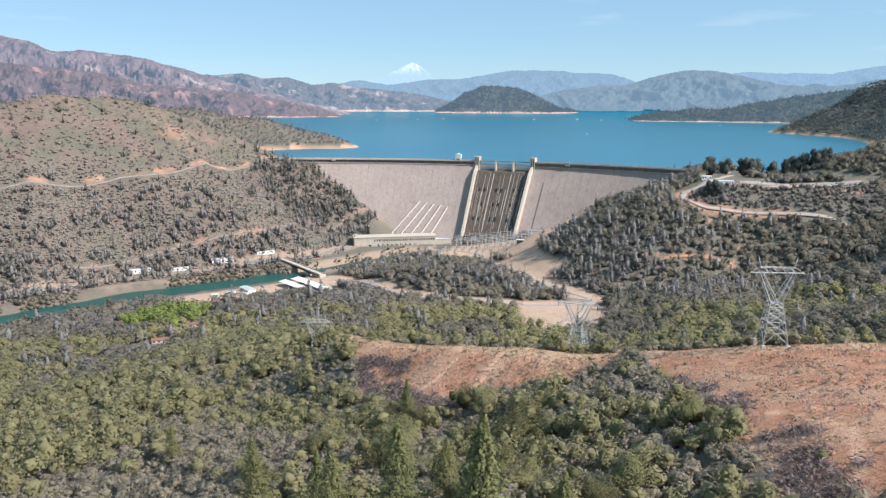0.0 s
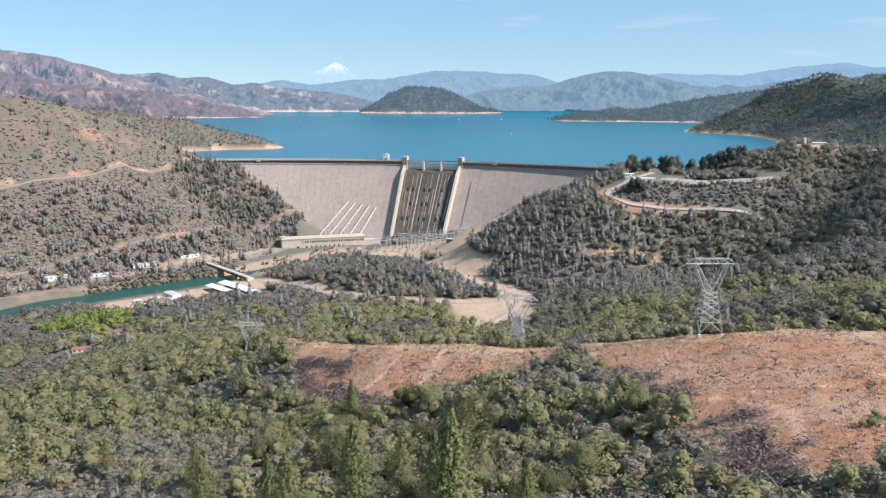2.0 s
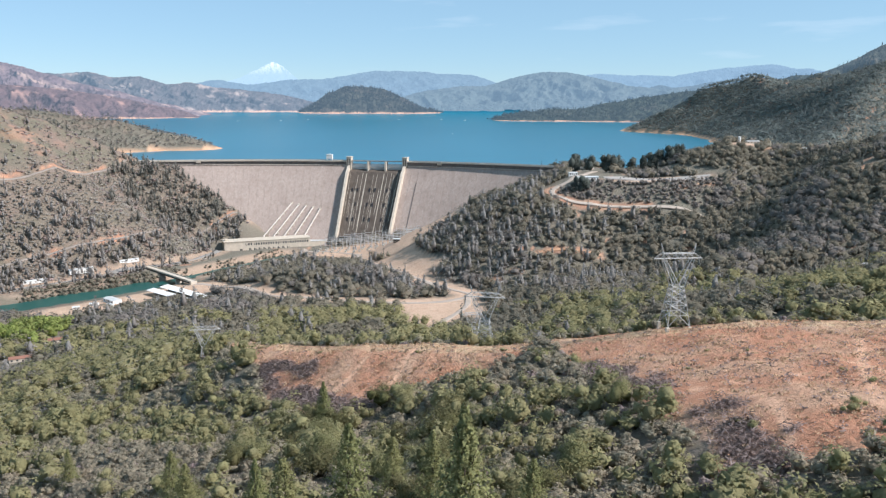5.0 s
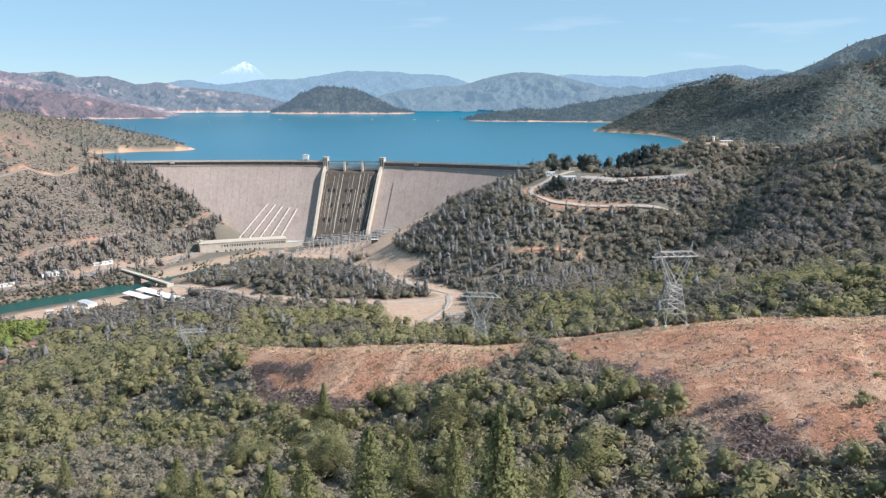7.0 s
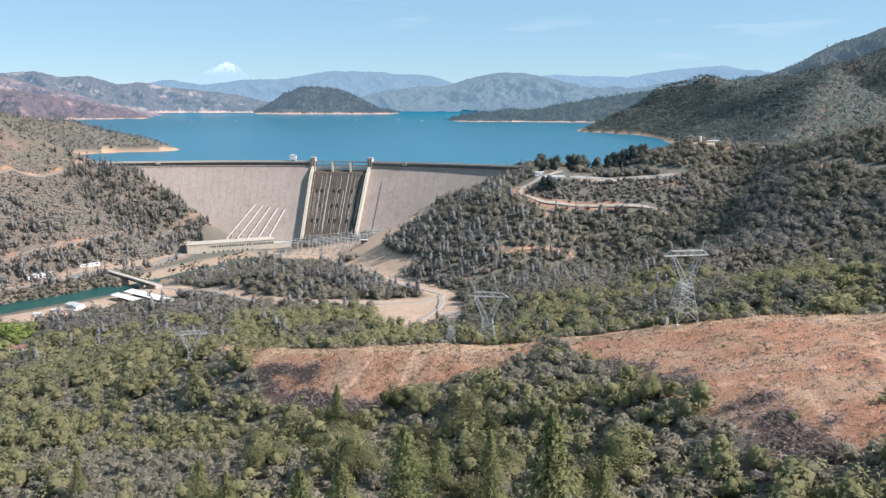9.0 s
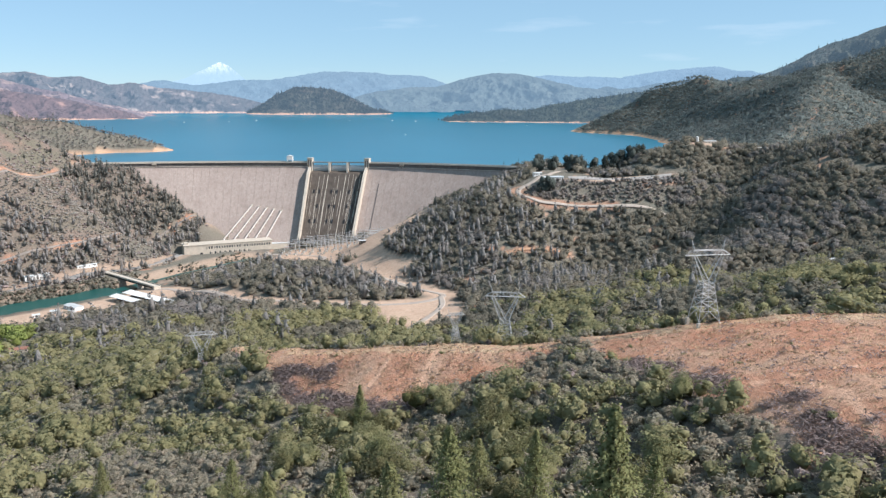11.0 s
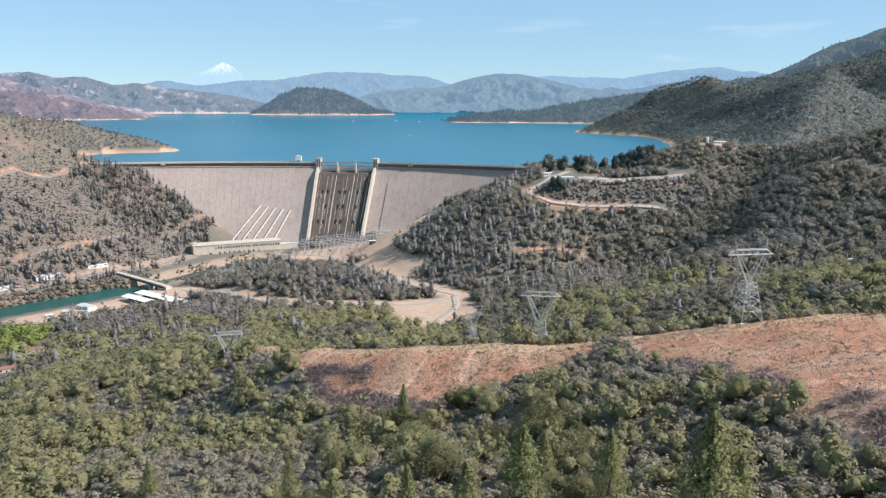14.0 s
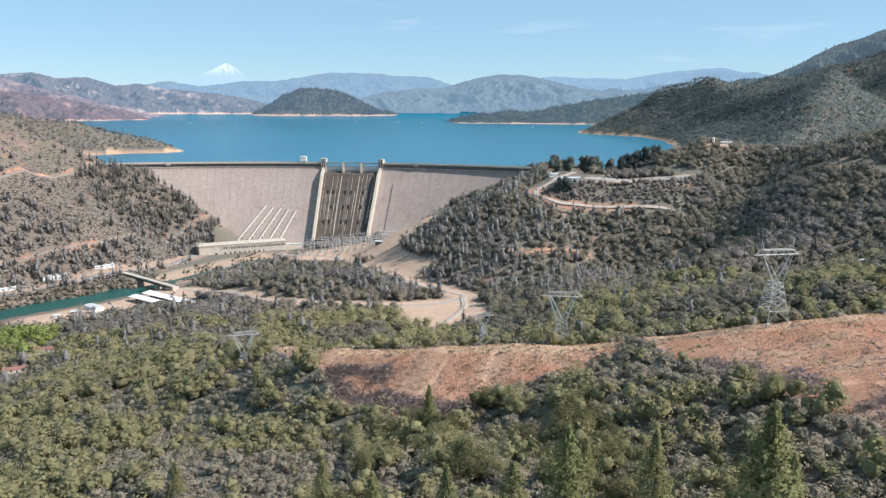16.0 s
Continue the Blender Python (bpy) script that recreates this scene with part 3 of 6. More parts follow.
def ribbon(name, line, width, material, label, category, lift=0.35, step=6.0, flat=None, skirt=1.2):
    """A strip along a polyline, laid over the ground, with a rounded corner at each bend."""
    p = np.array([q[:2] for q in line], float)
    for _ in range(2):
        p = np.concatenate([p[:1]] + [np.stack([0.75 * a + 0.25 * b, 0.25 * a + 0.75 * b]) for a, b in zip(p[:-1], p[1:])] + [p[-1:]])
    s = np.r_[0, np.cumsum(np.hypot(*np.diff(p, axis=0).T))]
    u = np.linspace(0, s[-1], max(3, int(s[-1] / step)))
    c = np.stack([np.interp(u, s, p[:, 0]), np.interp(u, s, p[:, 1])], -1)
    d = np.gradient(c, axis=0)
    d /= np.linalg.norm(d, axis=1)[:, None] + 1e-9
    across = np.stack([-d[:, 1], d[:, 0]], -1)
    rows = np.array([-0.5, -0.47, -0.25, 0, 0.25, 0.47, 0.5]) * width
    v = c[:, None] + across[:, None] * rows[None, :, None] * (1 + 0.12 * np.sin(u / 17.0))[:, None, None]
    z = np.full(v.shape[:2], flat) if flat is not None else height(v[..., 0], v[..., 1]) + lift
    if flat is None:
        z = np.maximum(z, z.mean(1, keepdims=True))
        z[:, [0, -1]] -= skirt
    verts = np.concatenate([v, z[..., None]], -1).reshape(-1, 3)
    k = len(rows)
    i = np.arange(len(c) - 1)[:, None] * k + np.arange(k - 1)
    faces = np.stack([i, i + k, i + k + 1, i + 1], -1).reshape(-1, 4)
    return tagged(big_mesh(name, verts, faces, material, (), True), label, category, kind="structure")


make_lake()
ribbon("river_water", RIVER[:8], 52, RIVER_WATER, "green river below the dam between low banks", "water", flat=-131.5)
ribbon("river_water", RIVER[7:], 19, RIVER_WATER, "narrow green channel through a gravel bar", "water", flat=-131.55)
ribbon("road", BANK_ROAD, 8, ASPHALT, "grey paved road along the river bank", "road", 0.5)
ribbon("road", UPPER_ROAD, 4.0, OLD_ASPHALT, "pale hillside road leading to the dam crest", "road", 0.3)
ribbon("road", CUT_TRACK, 3.2, OLD_ASPHALT, "pale dirt track cut into the hillside", "road", 0.6)
ribbon("road", YARD_ROAD, 8, DIRT_ROAD, "pale dirt road winding down from the switchyard", "road", 0.4)
ribbon("road", LOW_ROAD, 7, DIRT_ROAD, "short pale dirt road across open ground", "road", 0.45)
ribbon("road", PLATEAU_ROAD, 8.5, DIRT_ROAD, "paved road curving up to the plateau", "road", 0.9)
ribbon("car_park", [(264, 1352), (330, 1346), (428, 1334)], 34, plain("worn_paving", (0.40, 0.37, 0.34), 0.95, 0, 9, 0.25), "grey paved car park on the plateau", "car park", 0.5, 6.0, None, 1.0)
ribbon("road", SIDE_ROAD, 6, RED_TRACK, "orange dirt track through the wood", "road", 0.6)
ribbon("road", FAR_ROAD, 6, DIRT_ROAD, "pale track half hidden among oaks", "road", 0.6)


# ---- distant mountains ----
def far_range(name, crest, foot, r_crest, r_foot, material, label, rough=0.1, seed=0, columns=340, trees=0, water=0.0):
    """A range at the edge of sight: from its foot up to a crest given as (bearing, elevation) in degrees, with gullies and spurs."""
    b = np.linspace(crest[0][0], crest[-1][0], columns)
    top = np.interp(b, [c[0] for c in crest], [c[1] for c in crest])
    top = np.convolve(np.pad(top, 4, "edge"), np.ones(9) / 9, "valid") + 0.09 * fractal(b * 80, 0 * b, 70, 4, seed + 31)
    f = np.linspace(0, 1, 34)
    bb, ff = np.meshgrid(b, f, indexing="ij")
    r = r_foot + (r_crest - r_foot) * ff
    sx, sy = bb * 80, ff * 2.4 * 84 * np.maximum(top - (foot if np.ndim(foot) else float(foot)), 0.3)[:, None]
    spurs = 1 - 2 * np.abs(fractal(sx + 0.5 * sy, sy * 0.8, 150, 3, seed))
    small = 1 - 2 * np.abs(fractal(sx - 0.6 * sy, sy, 52, 4, seed + 40))
    low = foot if np.ndim(foot) else np.full(columns, float(foot))
    rise = np.maximum(top - low, 0.02)[:, None]
    swell = np.sin(np.pi * np.minimum(ff * 1.04, 1)) ** 0.7
    el = low[:, None] + rise * (ff**0.85) + rise * rough * (0.55 * (spurs - 0.4) + 0.18 * (small - 0.4)) * swell
    el += 0.035 * fractal(bb * 80, ff * 90, 9, 3, seed + 5) * ff
    deep = 2.4 * rise * 84
    far = 4700 + deep * (ff - 0.9 * rough * (spurs + 0.35 * small) * 0.25 * np.sin(np.pi * ff))
    true = np.stack([far * np.sin(np.radians(bb)), far * np.cos(np.radians(bb)), 4700 * np.tan(np.radians(el))], -1)
    slope = np.cross(np.gradient(true, axis=0), np.gradient(true, axis=1))
    slope /= np.linalg.norm(slope, axis=-1)[..., None] + 1e-9
    x, y = CENTRE[0] + r * np.sin(np.radians(bb)), CENTRE[1] + r * np.cos(np.radians(bb))
    z = CENTRE[2] + r * np.tan(np.radians(el))
    n1, n2 = bb.shape
    i = np.arange(n1 - 1)[:, None] * n2 + np.arange(n2 - 1)
    faces = np.stack([i, i + n2, i + n2 + 1, i + 1], -1).reshape(-1, 4)
    edge = ((el < water + 0.1 + 0.05 * fractal(sx, sy, 60, 3, seed + 9)) & (water < 0)).astype(float)
    ob = big_mesh(name, np.stack([x, y, z], -1).reshape(-1, 3), faces, material, [("shore", edge.ravel()), ("scar", np.clip(3.2 * fractal(sx + 0.7 * sy, sy, 60, 5, seed + 3) - 0.75, 0, 1).ravel())], True, slope.reshape(-1, 3))
    if trees:
        rng = np.random.default_rng(seed)
        i1, i2 = rng.integers(0, n1 - 1, trees), rng.integers(1, n2 - 1, trees)
        keep = (rise[i1, 0] > 0.1) & (edge[i1, i2] < 0.5)
        i1, i2 = i1[keep], i2[keep]
        u = rng.uniform(0, 1, len(i1))
        at = [q[i1, i2] * (1 - u) + q[i1 + 1, i2 + 1] * u for q in (x, y, z)]
        tall, wide = rng.uniform(9, 19, len(i1)), rng.uniform(2.2, 5.5, len(i1))
        vs, ns = [], []
        for k in range(5):
            t0, t1 = rng.uniform(0, 2 * np.pi, len(i1)), 0.6
            h = rng.uniform(0.05, 0.75, len(i1)) if k else np.full(len(i1), 0.5)
            w = wide * (1.05 - h)
            for dt, dz in ((0, -0.2), (2.1, 0.0), (4.2, 0.3)):
                vs.append(np.stack([at[0] + w * np.cos(t0 + dt), at[1] + w * np.sin(t0 + dt) * t1, at[2] + tall * np.clip(h + dz, -0.05, 1)], -1))
                ns.append(np.stack([np.cos(t0 + dt), np.sin(t0 + dt), 0.8 + 0 * t0], -1))
        v = np.stack(vs, 1).reshape(-1, 3)
        nn = np.stack(ns, 1).reshape(-1, 3)
        wood = big_mesh("wood", v, np.arange(len(v)).reshape(-1, 3), material, (), False, nn / np.linalg.norm(nn, axis=1)[:, None])
        tagged(wood, "distant trees on the " + label, "trees", kind="stuff")
    return tagged(ob, label, "mountain", kind="structure")


# Distance haze is put in as blue emission; the slopes give no light.
def mountain_material(name, a, b, scar, haze_glow, haze_strength, shore=True, snow=False):
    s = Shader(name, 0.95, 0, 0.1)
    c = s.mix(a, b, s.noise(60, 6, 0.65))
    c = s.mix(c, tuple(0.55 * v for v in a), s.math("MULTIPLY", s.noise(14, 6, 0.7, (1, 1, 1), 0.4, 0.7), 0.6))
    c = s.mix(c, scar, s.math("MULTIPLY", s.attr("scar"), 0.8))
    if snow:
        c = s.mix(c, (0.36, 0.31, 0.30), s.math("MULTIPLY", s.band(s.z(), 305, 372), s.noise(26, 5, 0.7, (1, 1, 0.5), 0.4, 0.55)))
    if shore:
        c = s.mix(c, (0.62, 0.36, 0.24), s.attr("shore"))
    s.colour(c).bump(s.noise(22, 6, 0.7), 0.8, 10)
    return s.glow(haze_glow, haze_strength).mat


BURNT = [(-48.6, 3.96), (-45.7, 4.37), (-42.7, 4.18), (-41.2, 3.90), (-39.8, 3.25), (-37.9, 3.45), (-35.7, 3.18), (-34.0, 2.93), (-32.0, 2.41), (-30.2, 1.94), (-28.3, 1.31), (-26.0, 0.82), (-22.8, -0.04), (-19.6, -0.84)]
SCORCHED = [(-48.8, 2.02), (-42.9, 2.52), (-41.0, 2.40), (-39.0, 2.20), (-37.0, 1.95), (-34.6, 1.32), (-31.7, 1.16), (-29.1, 0.91), (-26.4, 0.46), (-22.8, -0.24), (-21.0, -0.84)]
BARE = [(-31.7, 1.66), (-30.4, 1.98), (-27.9, 2.09), (-26.7, 1.79), (-24.8, 1.85), (-23.2, 1.35), (-21.6, 1.48), (-19.6, 1.18), (-17.5, 0.99), (-15.1, 0.67), (-13.4, 0.28), (-11.8, -0.45)]
ISLAND = [(-14.6, -0.62), (-13.4, 0.0), (-12.2, 0.76), (-11.0, 1.27), (-9.8, 1.33), (-8.2, 1.18), (-6.6, 0.55), (-5.4, -0.13), (-3.7, -0.56)]
BLUE = [(-28.7, 1.31), (-24.8, 1.34), (-21.6, 1.36), (-20.0, 1.77), (-17.5, 1.39), (-15.1, 1.72), (-12.2, 1.81), (-10.6, 2.09), (-9.8, 2.29), (-8.5, 2.45), (-5.9, 2.4), (-2.9, 2.2), (-1.4, 2.11), (0.2, 1.6), (2.5, 1.01)]
MIDDLE = [(-7.7, 0.21), (-5.3, 1.02), (-2.9, 1.33), (-0.6, 1.41), (1.3, 1.98), (3.4, 2.42), (5.0, 2.37), (7.2, 1.94), (9.7, 1.36), (11.8, 1.17), (13.7, 1.33), (16.2, 1.24), (19.1, 1.61)]
EAST = [(6.2, 2.09), (7.6, 2.24), (10.2, 2.08), (12.6, 2.07), (14.5, 2.37), (16.8, 2.66), (18.6, 2.79), (20.1, 2.51), (22.9, 2.18), (26.9, 2.65), (33.0, 2.85)]
SHORE = [(-0.6, -1.1), (0.3, -0.75), (1.2, -0.52), (3.3, -0.31), (6.1, -0.17), (8.1, 0.22), (10.1, 0.52), (12.1, 0.78), (14.0, 1.1), (15.9, 1.37), (17.9, 1.55), (20.6, 2.05), (26.9, 2.6)]
FOOTHILL = [(8.0, 0.3), (9.3, 0.82), (10.5, 1.22), (11.7, 1.45), (12.9, 1.21), (14.4, 1.52), (15.9, 1.82), (17.4, 1.85), (18.9, 1.65), (20.7, 1.6), (26.0, 2.0)]
MASSIF = [(17.6, 0.60), (20.6, 1.60), (23.9, 3.10), (25.6, 4.10), (27.1, 4.50), (29.1, 5.20), (31.6, 6.00), (35.6, 6.40)]
SNOWY = [(-19.6, 1.5), (-18.3, 1.82), (-17.2, 2.36), (-16.6, 2.66), (-15.9, 3.02), (-15.2, 2.68), (-14.5, 2.04), (-13.8, 1.5)]

# Haze colour that the far ranges glow with, over bluish base colours.
HAZE_GLOW = (0.30, 0.47, 0.64)
# The volcano's lower body is nearly all haze emission, matched to the sky.
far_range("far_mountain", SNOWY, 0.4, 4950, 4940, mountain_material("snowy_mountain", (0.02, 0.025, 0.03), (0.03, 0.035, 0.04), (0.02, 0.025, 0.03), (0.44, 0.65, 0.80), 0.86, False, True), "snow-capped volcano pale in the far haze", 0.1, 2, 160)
far_range("far_mountain", EAST, -0.3, 4915, 4895, mountain_material("hazed_mountain_east", (0.05, 0.08, 0.10), (0.06, 0.09, 0.11), (0.07, 0.095, 0.11), HAZE_GLOW, 0.66, False), "hazy blue mountain ridge on the horizon", 0.2, 8)
far_range("far_mountain", BLUE, -0.4, 4885, 4862, mountain_material("hazed_mountain", (0.05, 0.075, 0.09), (0.065, 0.09, 0.10), (0.07, 0.09, 0.10), HAZE_GLOW, 0.59, False), "hazy blue mountains beyond the lake", 0.25, 5)
far_range("far_mountain", FOOTHILL, -0.5, 4856, 4838, mountain_material("hazy_foothill", (0.05, 0.075, 0.085), (0.07, 0.095, 0.10), (0.08, 0.10, 0.10), HAZE_GLOW, 0.42, False), "hazy wooded foothills behind the shore", 0.3, 33)
far_range("far_mountain", MIDDLE, -0.62, 4832, 4796, mountain_material("wooded_mountain", (0.06, 0.08, 0.08), (0.09, 0.11, 0.10), (0.10, 0.115, 0.105), HAZE_GLOW, 0.42, False), "wooded mountain, hazed blue-green, behind the lake", 0.4, 11)
far_range("far_mountain", BARE, -0.75, 4816, 4784, mountain_material("bare_mountain", (0.075, 0.075, 0.075), (0.14, 0.11, 0.105), (0.46, 0.35, 0.30), HAZE_GLOW, 0.33), "brown hills with pale bare slopes above the lake", 0.5, 14, 420, 0, -0.52)
far_range("far_mountain", ISLAND, -0.85, 4790, 4764, mountain_material("island_hill", (0.055, 0.06, 0.045), (0.095, 0.09, 0.07), (0.12, 0.10, 0.08), HAZE_GLOW, 0.21), "dark wooded hill with an orange shoreline", 0.3, 17, 340, 2600, -0.62)
far_range("far_mountain", BURNT, -1.05, 4750, 4690, mountain_material("burnt_mountain", (0.16, 0.11, 0.118), (0.225, 0.16, 0.162), (0.48, 0.34, 0.28), HAZE_GLOW, 0.25), "fire-burnt purple-brown mountain with bare patches", 0.5, 20, 460)
far_range("far_mountain", SCORCHED, -1.2, 4680, 4572, mountain_material("scorched_hill", (0.12, 0.08, 0.082), (0.195, 0.12, 0.115), (0.42, 0.25, 0.20), HAZE_GLOW, 0.19), "scorched reddish-brown foothills", 0.5, 23, 460, 0, -0.98)
far_range("far_mountain", MASSIF, -0.6, 4300, 3900, mountain_material("wooded_massif", (0.055, 0.065, 0.055), (0.085, 0.09, 0.07), (0.11, 0.10, 0.08), HAZE_GLOW, 0.15, False), "dark wooded mountain behind the ridge", 0.35, 29, 340, 1500)
far_range("far_mountain", SHORE, -1.35, 4570, 4398, mountain_material("wooded_shore", (0.05, 0.062, 0.046), (0.08, 0.09, 0.062), (0.10, 0.095, 0.07), HAZE_GLOW, 0.16), "green wooded shore hills with an orange waterline", 0.3, 26, 420, 5200, -1.16)

# ---- the dam ----
def on_dam(turn, out, z):
    """A place on the dam: bearing round its centre in degrees, metres downstream of the crest line, height."""
    r = DAM_R - out
    return (DAM_X + r * math.sin(radians(turn)), DAM_Y + r * math.cos(radians(turn)), z)


CREST = 17.5
SPILL, HALF = 6.6, 3.3


def face_out(z):
    """How far downstream the face lies at a height: upright at the top, then one in 0.8."""
    d = max(0.0, CREST - 8 - z)
    return 5.0 + 0.8 * (math.sqrt(d * d + 9) - 3)


def dam_strip(name, t0, t1, profile, material, parent, label="", step=0.45):
    """A solid swept round the dam's curve between two bearings; profile is a closed outline of (out, z)."""
    n = max(1, round(abs(t1 - t0) / step))
    k = len(profile)
    verts = [on_dam(t0 + (t1 - t0) * i / n, u, z) for i in range(n + 1) for u, z in profile]
    faces = [(i * k + j, i * k + (j + 1) % k, (i + 1) * k + (j + 1) % k, (i + 1) * k + j) for i in range(n) for j in range(k)]
    faces += [tuple(range(k))[::-1], tuple(n * k + j for j in range(k))]
    return solid(name, verts, faces, material, parent, label)


def make_dam():
    dam = empty("dam", Matrix.Identity(4), "huge curved concrete gravity dam with a central spillway", "dam")
    zs = [CREST, 9.5, 8, 6, 3, 0, -8, -20, -40, -70, -100, -140]
    body = [(-4.5, CREST)] + [(face_out(z), z) for z in zs] + [(-4.5, -140)]
    width = 0.87
    for lo, hi in ((-25.5, SPILL - HALF), (SPILL + HALF, 31.5)):
        n = round((hi - lo) / width)
        for i in range(n):
            a, b = lo + (hi - lo) * i / n, lo + (hi - lo) * (i + 1) / n
            proud = 0.12 * (i % 2) + 0.05 * (i % 3)
            dam_strip("block", a + 0.006, b - 0.006, [(u + (proud if u > 0 else 0), z) for u, z in body], CONCRETE, dam)
    for lo, hi in ((-25.5, SPILL - HALF), (SPILL + HALF, 31.5)):
        dam_strip("core", lo, hi, [(-4, CREST - 0.6), (3.6, CREST - 0.6)] + [(face_out(z) - 1.5, z) for z in (10, 4, -4, -20, -60, -140)] + [(-4, -140)], CONCRETE, dam, "recessed joints")
    for lo, hi in ((-25.5, SPILL - HALF - 0.3), (SPILL + HALF + 0.3, 31.5)):
        dam_strip("road_deck", lo, hi, [(-4.8, CREST + 0.05), (6.2, CREST + 0.05), (6.2, CREST + 0.9), (-4.8, CREST + 0.9)], ASPHALT, dam, "grey road deck")
        dam_strip("parapet", lo, hi, [(6.2, CREST - 1.2), (7.4, CREST - 1.2), (7.4, CREST + 1.3), (6.2, CREST + 1.3)], PALE, dam, "pale parapet wall along the crest road")
        # Thin dark strip: the parapet's shade on the upright face, as colour.
        dam_strip("crest_wall", lo, hi, [(5.0, CREST - 7.4), (5.45, CREST - 7.4), (5.45, CREST - 1.21), (5.0, CREST - 1.21)], SHADE_DARK_CONCRETE, dam, "dark band below the parapet, overhang shade put into its colour")
        dam_strip("parapet", lo, hi, [(-5.4, CREST - 1), (-4.8, CREST - 1), (-4.8, CREST + 2.0), (-5.4, CREST + 2.0)], PALE, dam, "pale parapet wall")
        dam_strip("ledge", lo, hi, [(5.0, CREST - 8.2), (6.3, CREST - 8.2), (6.1, CREST - 7.41), (5.0, CREST - 7.41)], PALE, dam, "pale ledge where the sloping face begins")
    # spillway chute in three bays
    lip = 1.5
    chute = [(-4, lip - 3), (0, lip), (4, lip - 0.6)] + [(face_out(z) + 2.5, z) for z in (-3, -8, -20, -50, -90, -112)] + [(face_out(-118) + 8, -118), (-4, -118)]
    bays = [SPILL - HALF + 0.18 + i * (2 * HALF - 0.36) / 3 for i in range(4)]
    for a, b in zip(bays[:-1], bays[1:]):
        dam_strip("chute", a, b, chute, STAINED, dam, "dark water-stained spillway chute", 0.35)
    for t in bays[1:3]:
        dam_strip("pier", t - 0.1, t + 0.1, [(-6, CREST - 0.1), (8, CREST - 0.1), (11, 4), (11, -6), (-6, -6)], PALE, dam, "pale concrete gate pier", 0.2)
        dam_strip("streak", t - 0.035, t + 0.035, [(face_out(-6) + 2.6, -6), (face_out(-6) + 3.1, -6), (face_out(-110) + 3.1, -110), (face_out(-110) + 2.6, -110)], PALE, dam, "pale rib down the chute", 0.07)
    rng = random.Random(5)
    for k in range(26):
        t = rng.uniform(bays[0] + 0.1, bays[3] - 0.1)
        hi, lo, w = rng.choice((-4, -8, -34, -60)), rng.uniform(-112, -70), rng.uniform(0.004, 0.02)
        steps = [hi + (lo - hi) * i / 5 for i in range(6)]
        dam_strip("stain_streak", t - w, t + w, [(face_out(z) + 2.3, z) for z in steps] + [(face_out(z) + 2.62 - 0.1 * (i in (0, 5)), z) for i, z in reversed(list(enumerate(steps)))], PALE, dam, "white mineral streak", 0.05)
    mid = [(p + q) / 2 for p, q in zip(bays[:-1], bays[1:])]
    for t in mid:
        dam_strip("rib", t - 0.012, t + 0.012, [(face_out(-30) + 2.6, -30), (face_out(-30) + 2.9, -30), (face_out(-110) + 2.9, -110), (face_out(-110) + 2.6, -110)], PALE, dam, "thin pale streak", 0.03)
    for a, b in zip(bays[:-1], bays[1:]):
        dam_strip("drum_gate", a + 0.11, b - 0.11, [(-2, lip - 1), (1.6, lip - 0.4), (3.2, lip + 5), (2.6, lip + 10.5), (-2, lip + 11)], ROOF_METAL, dam, "pale steel drum gate", 0.3)
        dam_strip("bridge_deck", a, b, [(-4.5, CREST - 0.6), (5.5, CREST - 0.6), (5.5, CREST + 0.8), (-4.5, CREST + 0.8)], ASPHALT, dam, "road bridge over the gates", 0.3)
        dam_strip("railing", a, b, [(5.2, CREST + 0.8), (5.5, CREST + 0.8), (5.5, CREST + 1.9), (5.2, CREST + 1.9)], PALE, dam, "", 0.3)
    for row, z in enumerate((-32, -58, -84)):
        for k, t in enumerate([q + s for q in mid for s in (-0.32, 0.32)][row % 2 :: 1 if row != 1 else 1]):
            dam_strip("outlet", t - 0.06, t + 0.06, [(face_out(z) + 2.5, z), (face_out(z) + 5.2, z), (face_out(z - 7) + 3.6, z - 7), (face_out(z - 7) + 2.5, z - 7)], DARK, dam, "dark hooded river outlet", 0.1)
    for side in (-1, 1):
        t = SPILL + side * HALF
        wall = [(face_out(z) - 4, z) for z in (9, -20, -60, -119)] + [(face_out(z) + 15, z) for z in (-119, -60, -20, -4)] + [(17, 4), (10, 9)]
        dam_strip("training_wall", t - 0.13, t + 0.13, wall, PALE, dam, "pale sloping spillway side wall", 0.3)
        dam_strip("tower", t - 0.27, t + 0.27, [(-7, -10), (8, -10), (8, 25.4), (-7, 25.4)], PALE, dam, "square concrete tower on the crest", 0.3)
        dam_strip("tower_cap", t - 0.31, t + 0.31, [(-8, 25.4), (9, 25.4), (9, 26.6), (-8, 26.6)], PALE, dam, "", 0.4)
        for s in (-0.12, 0.12):
            dam_strip("tower_recess", t + s - 0.05, t + s + 0.05, [(8.0, 3), (8.15, 3), (8.15, 22), (8.0, 22)], STAINED, dam, "tall dark recess", 0.1)
    dam_strip("stair", 11.62, 11.68, [(face_out(-20), -20), (face_out(-20) + 1.2, -20), (face_out(-100) + 1.2, -100), (face_out(-100), -100)], SHADE_DARK_CONCRETE, dam, "dark stair running down the face", 0.06)
    # the left-hand elevator towers stand on the crest as slight swellings of the parapet
    for t in (-14, 14):
        dam_strip("bay", t - 0.25, t + 0.25, [(6.2, CREST - 5), (8.2, CREST - 3), (8.2, CREST + 2.4), (6.2, CREST + 2.4)], PALE, dam, "", 0.3)
    return dam


make_dam()


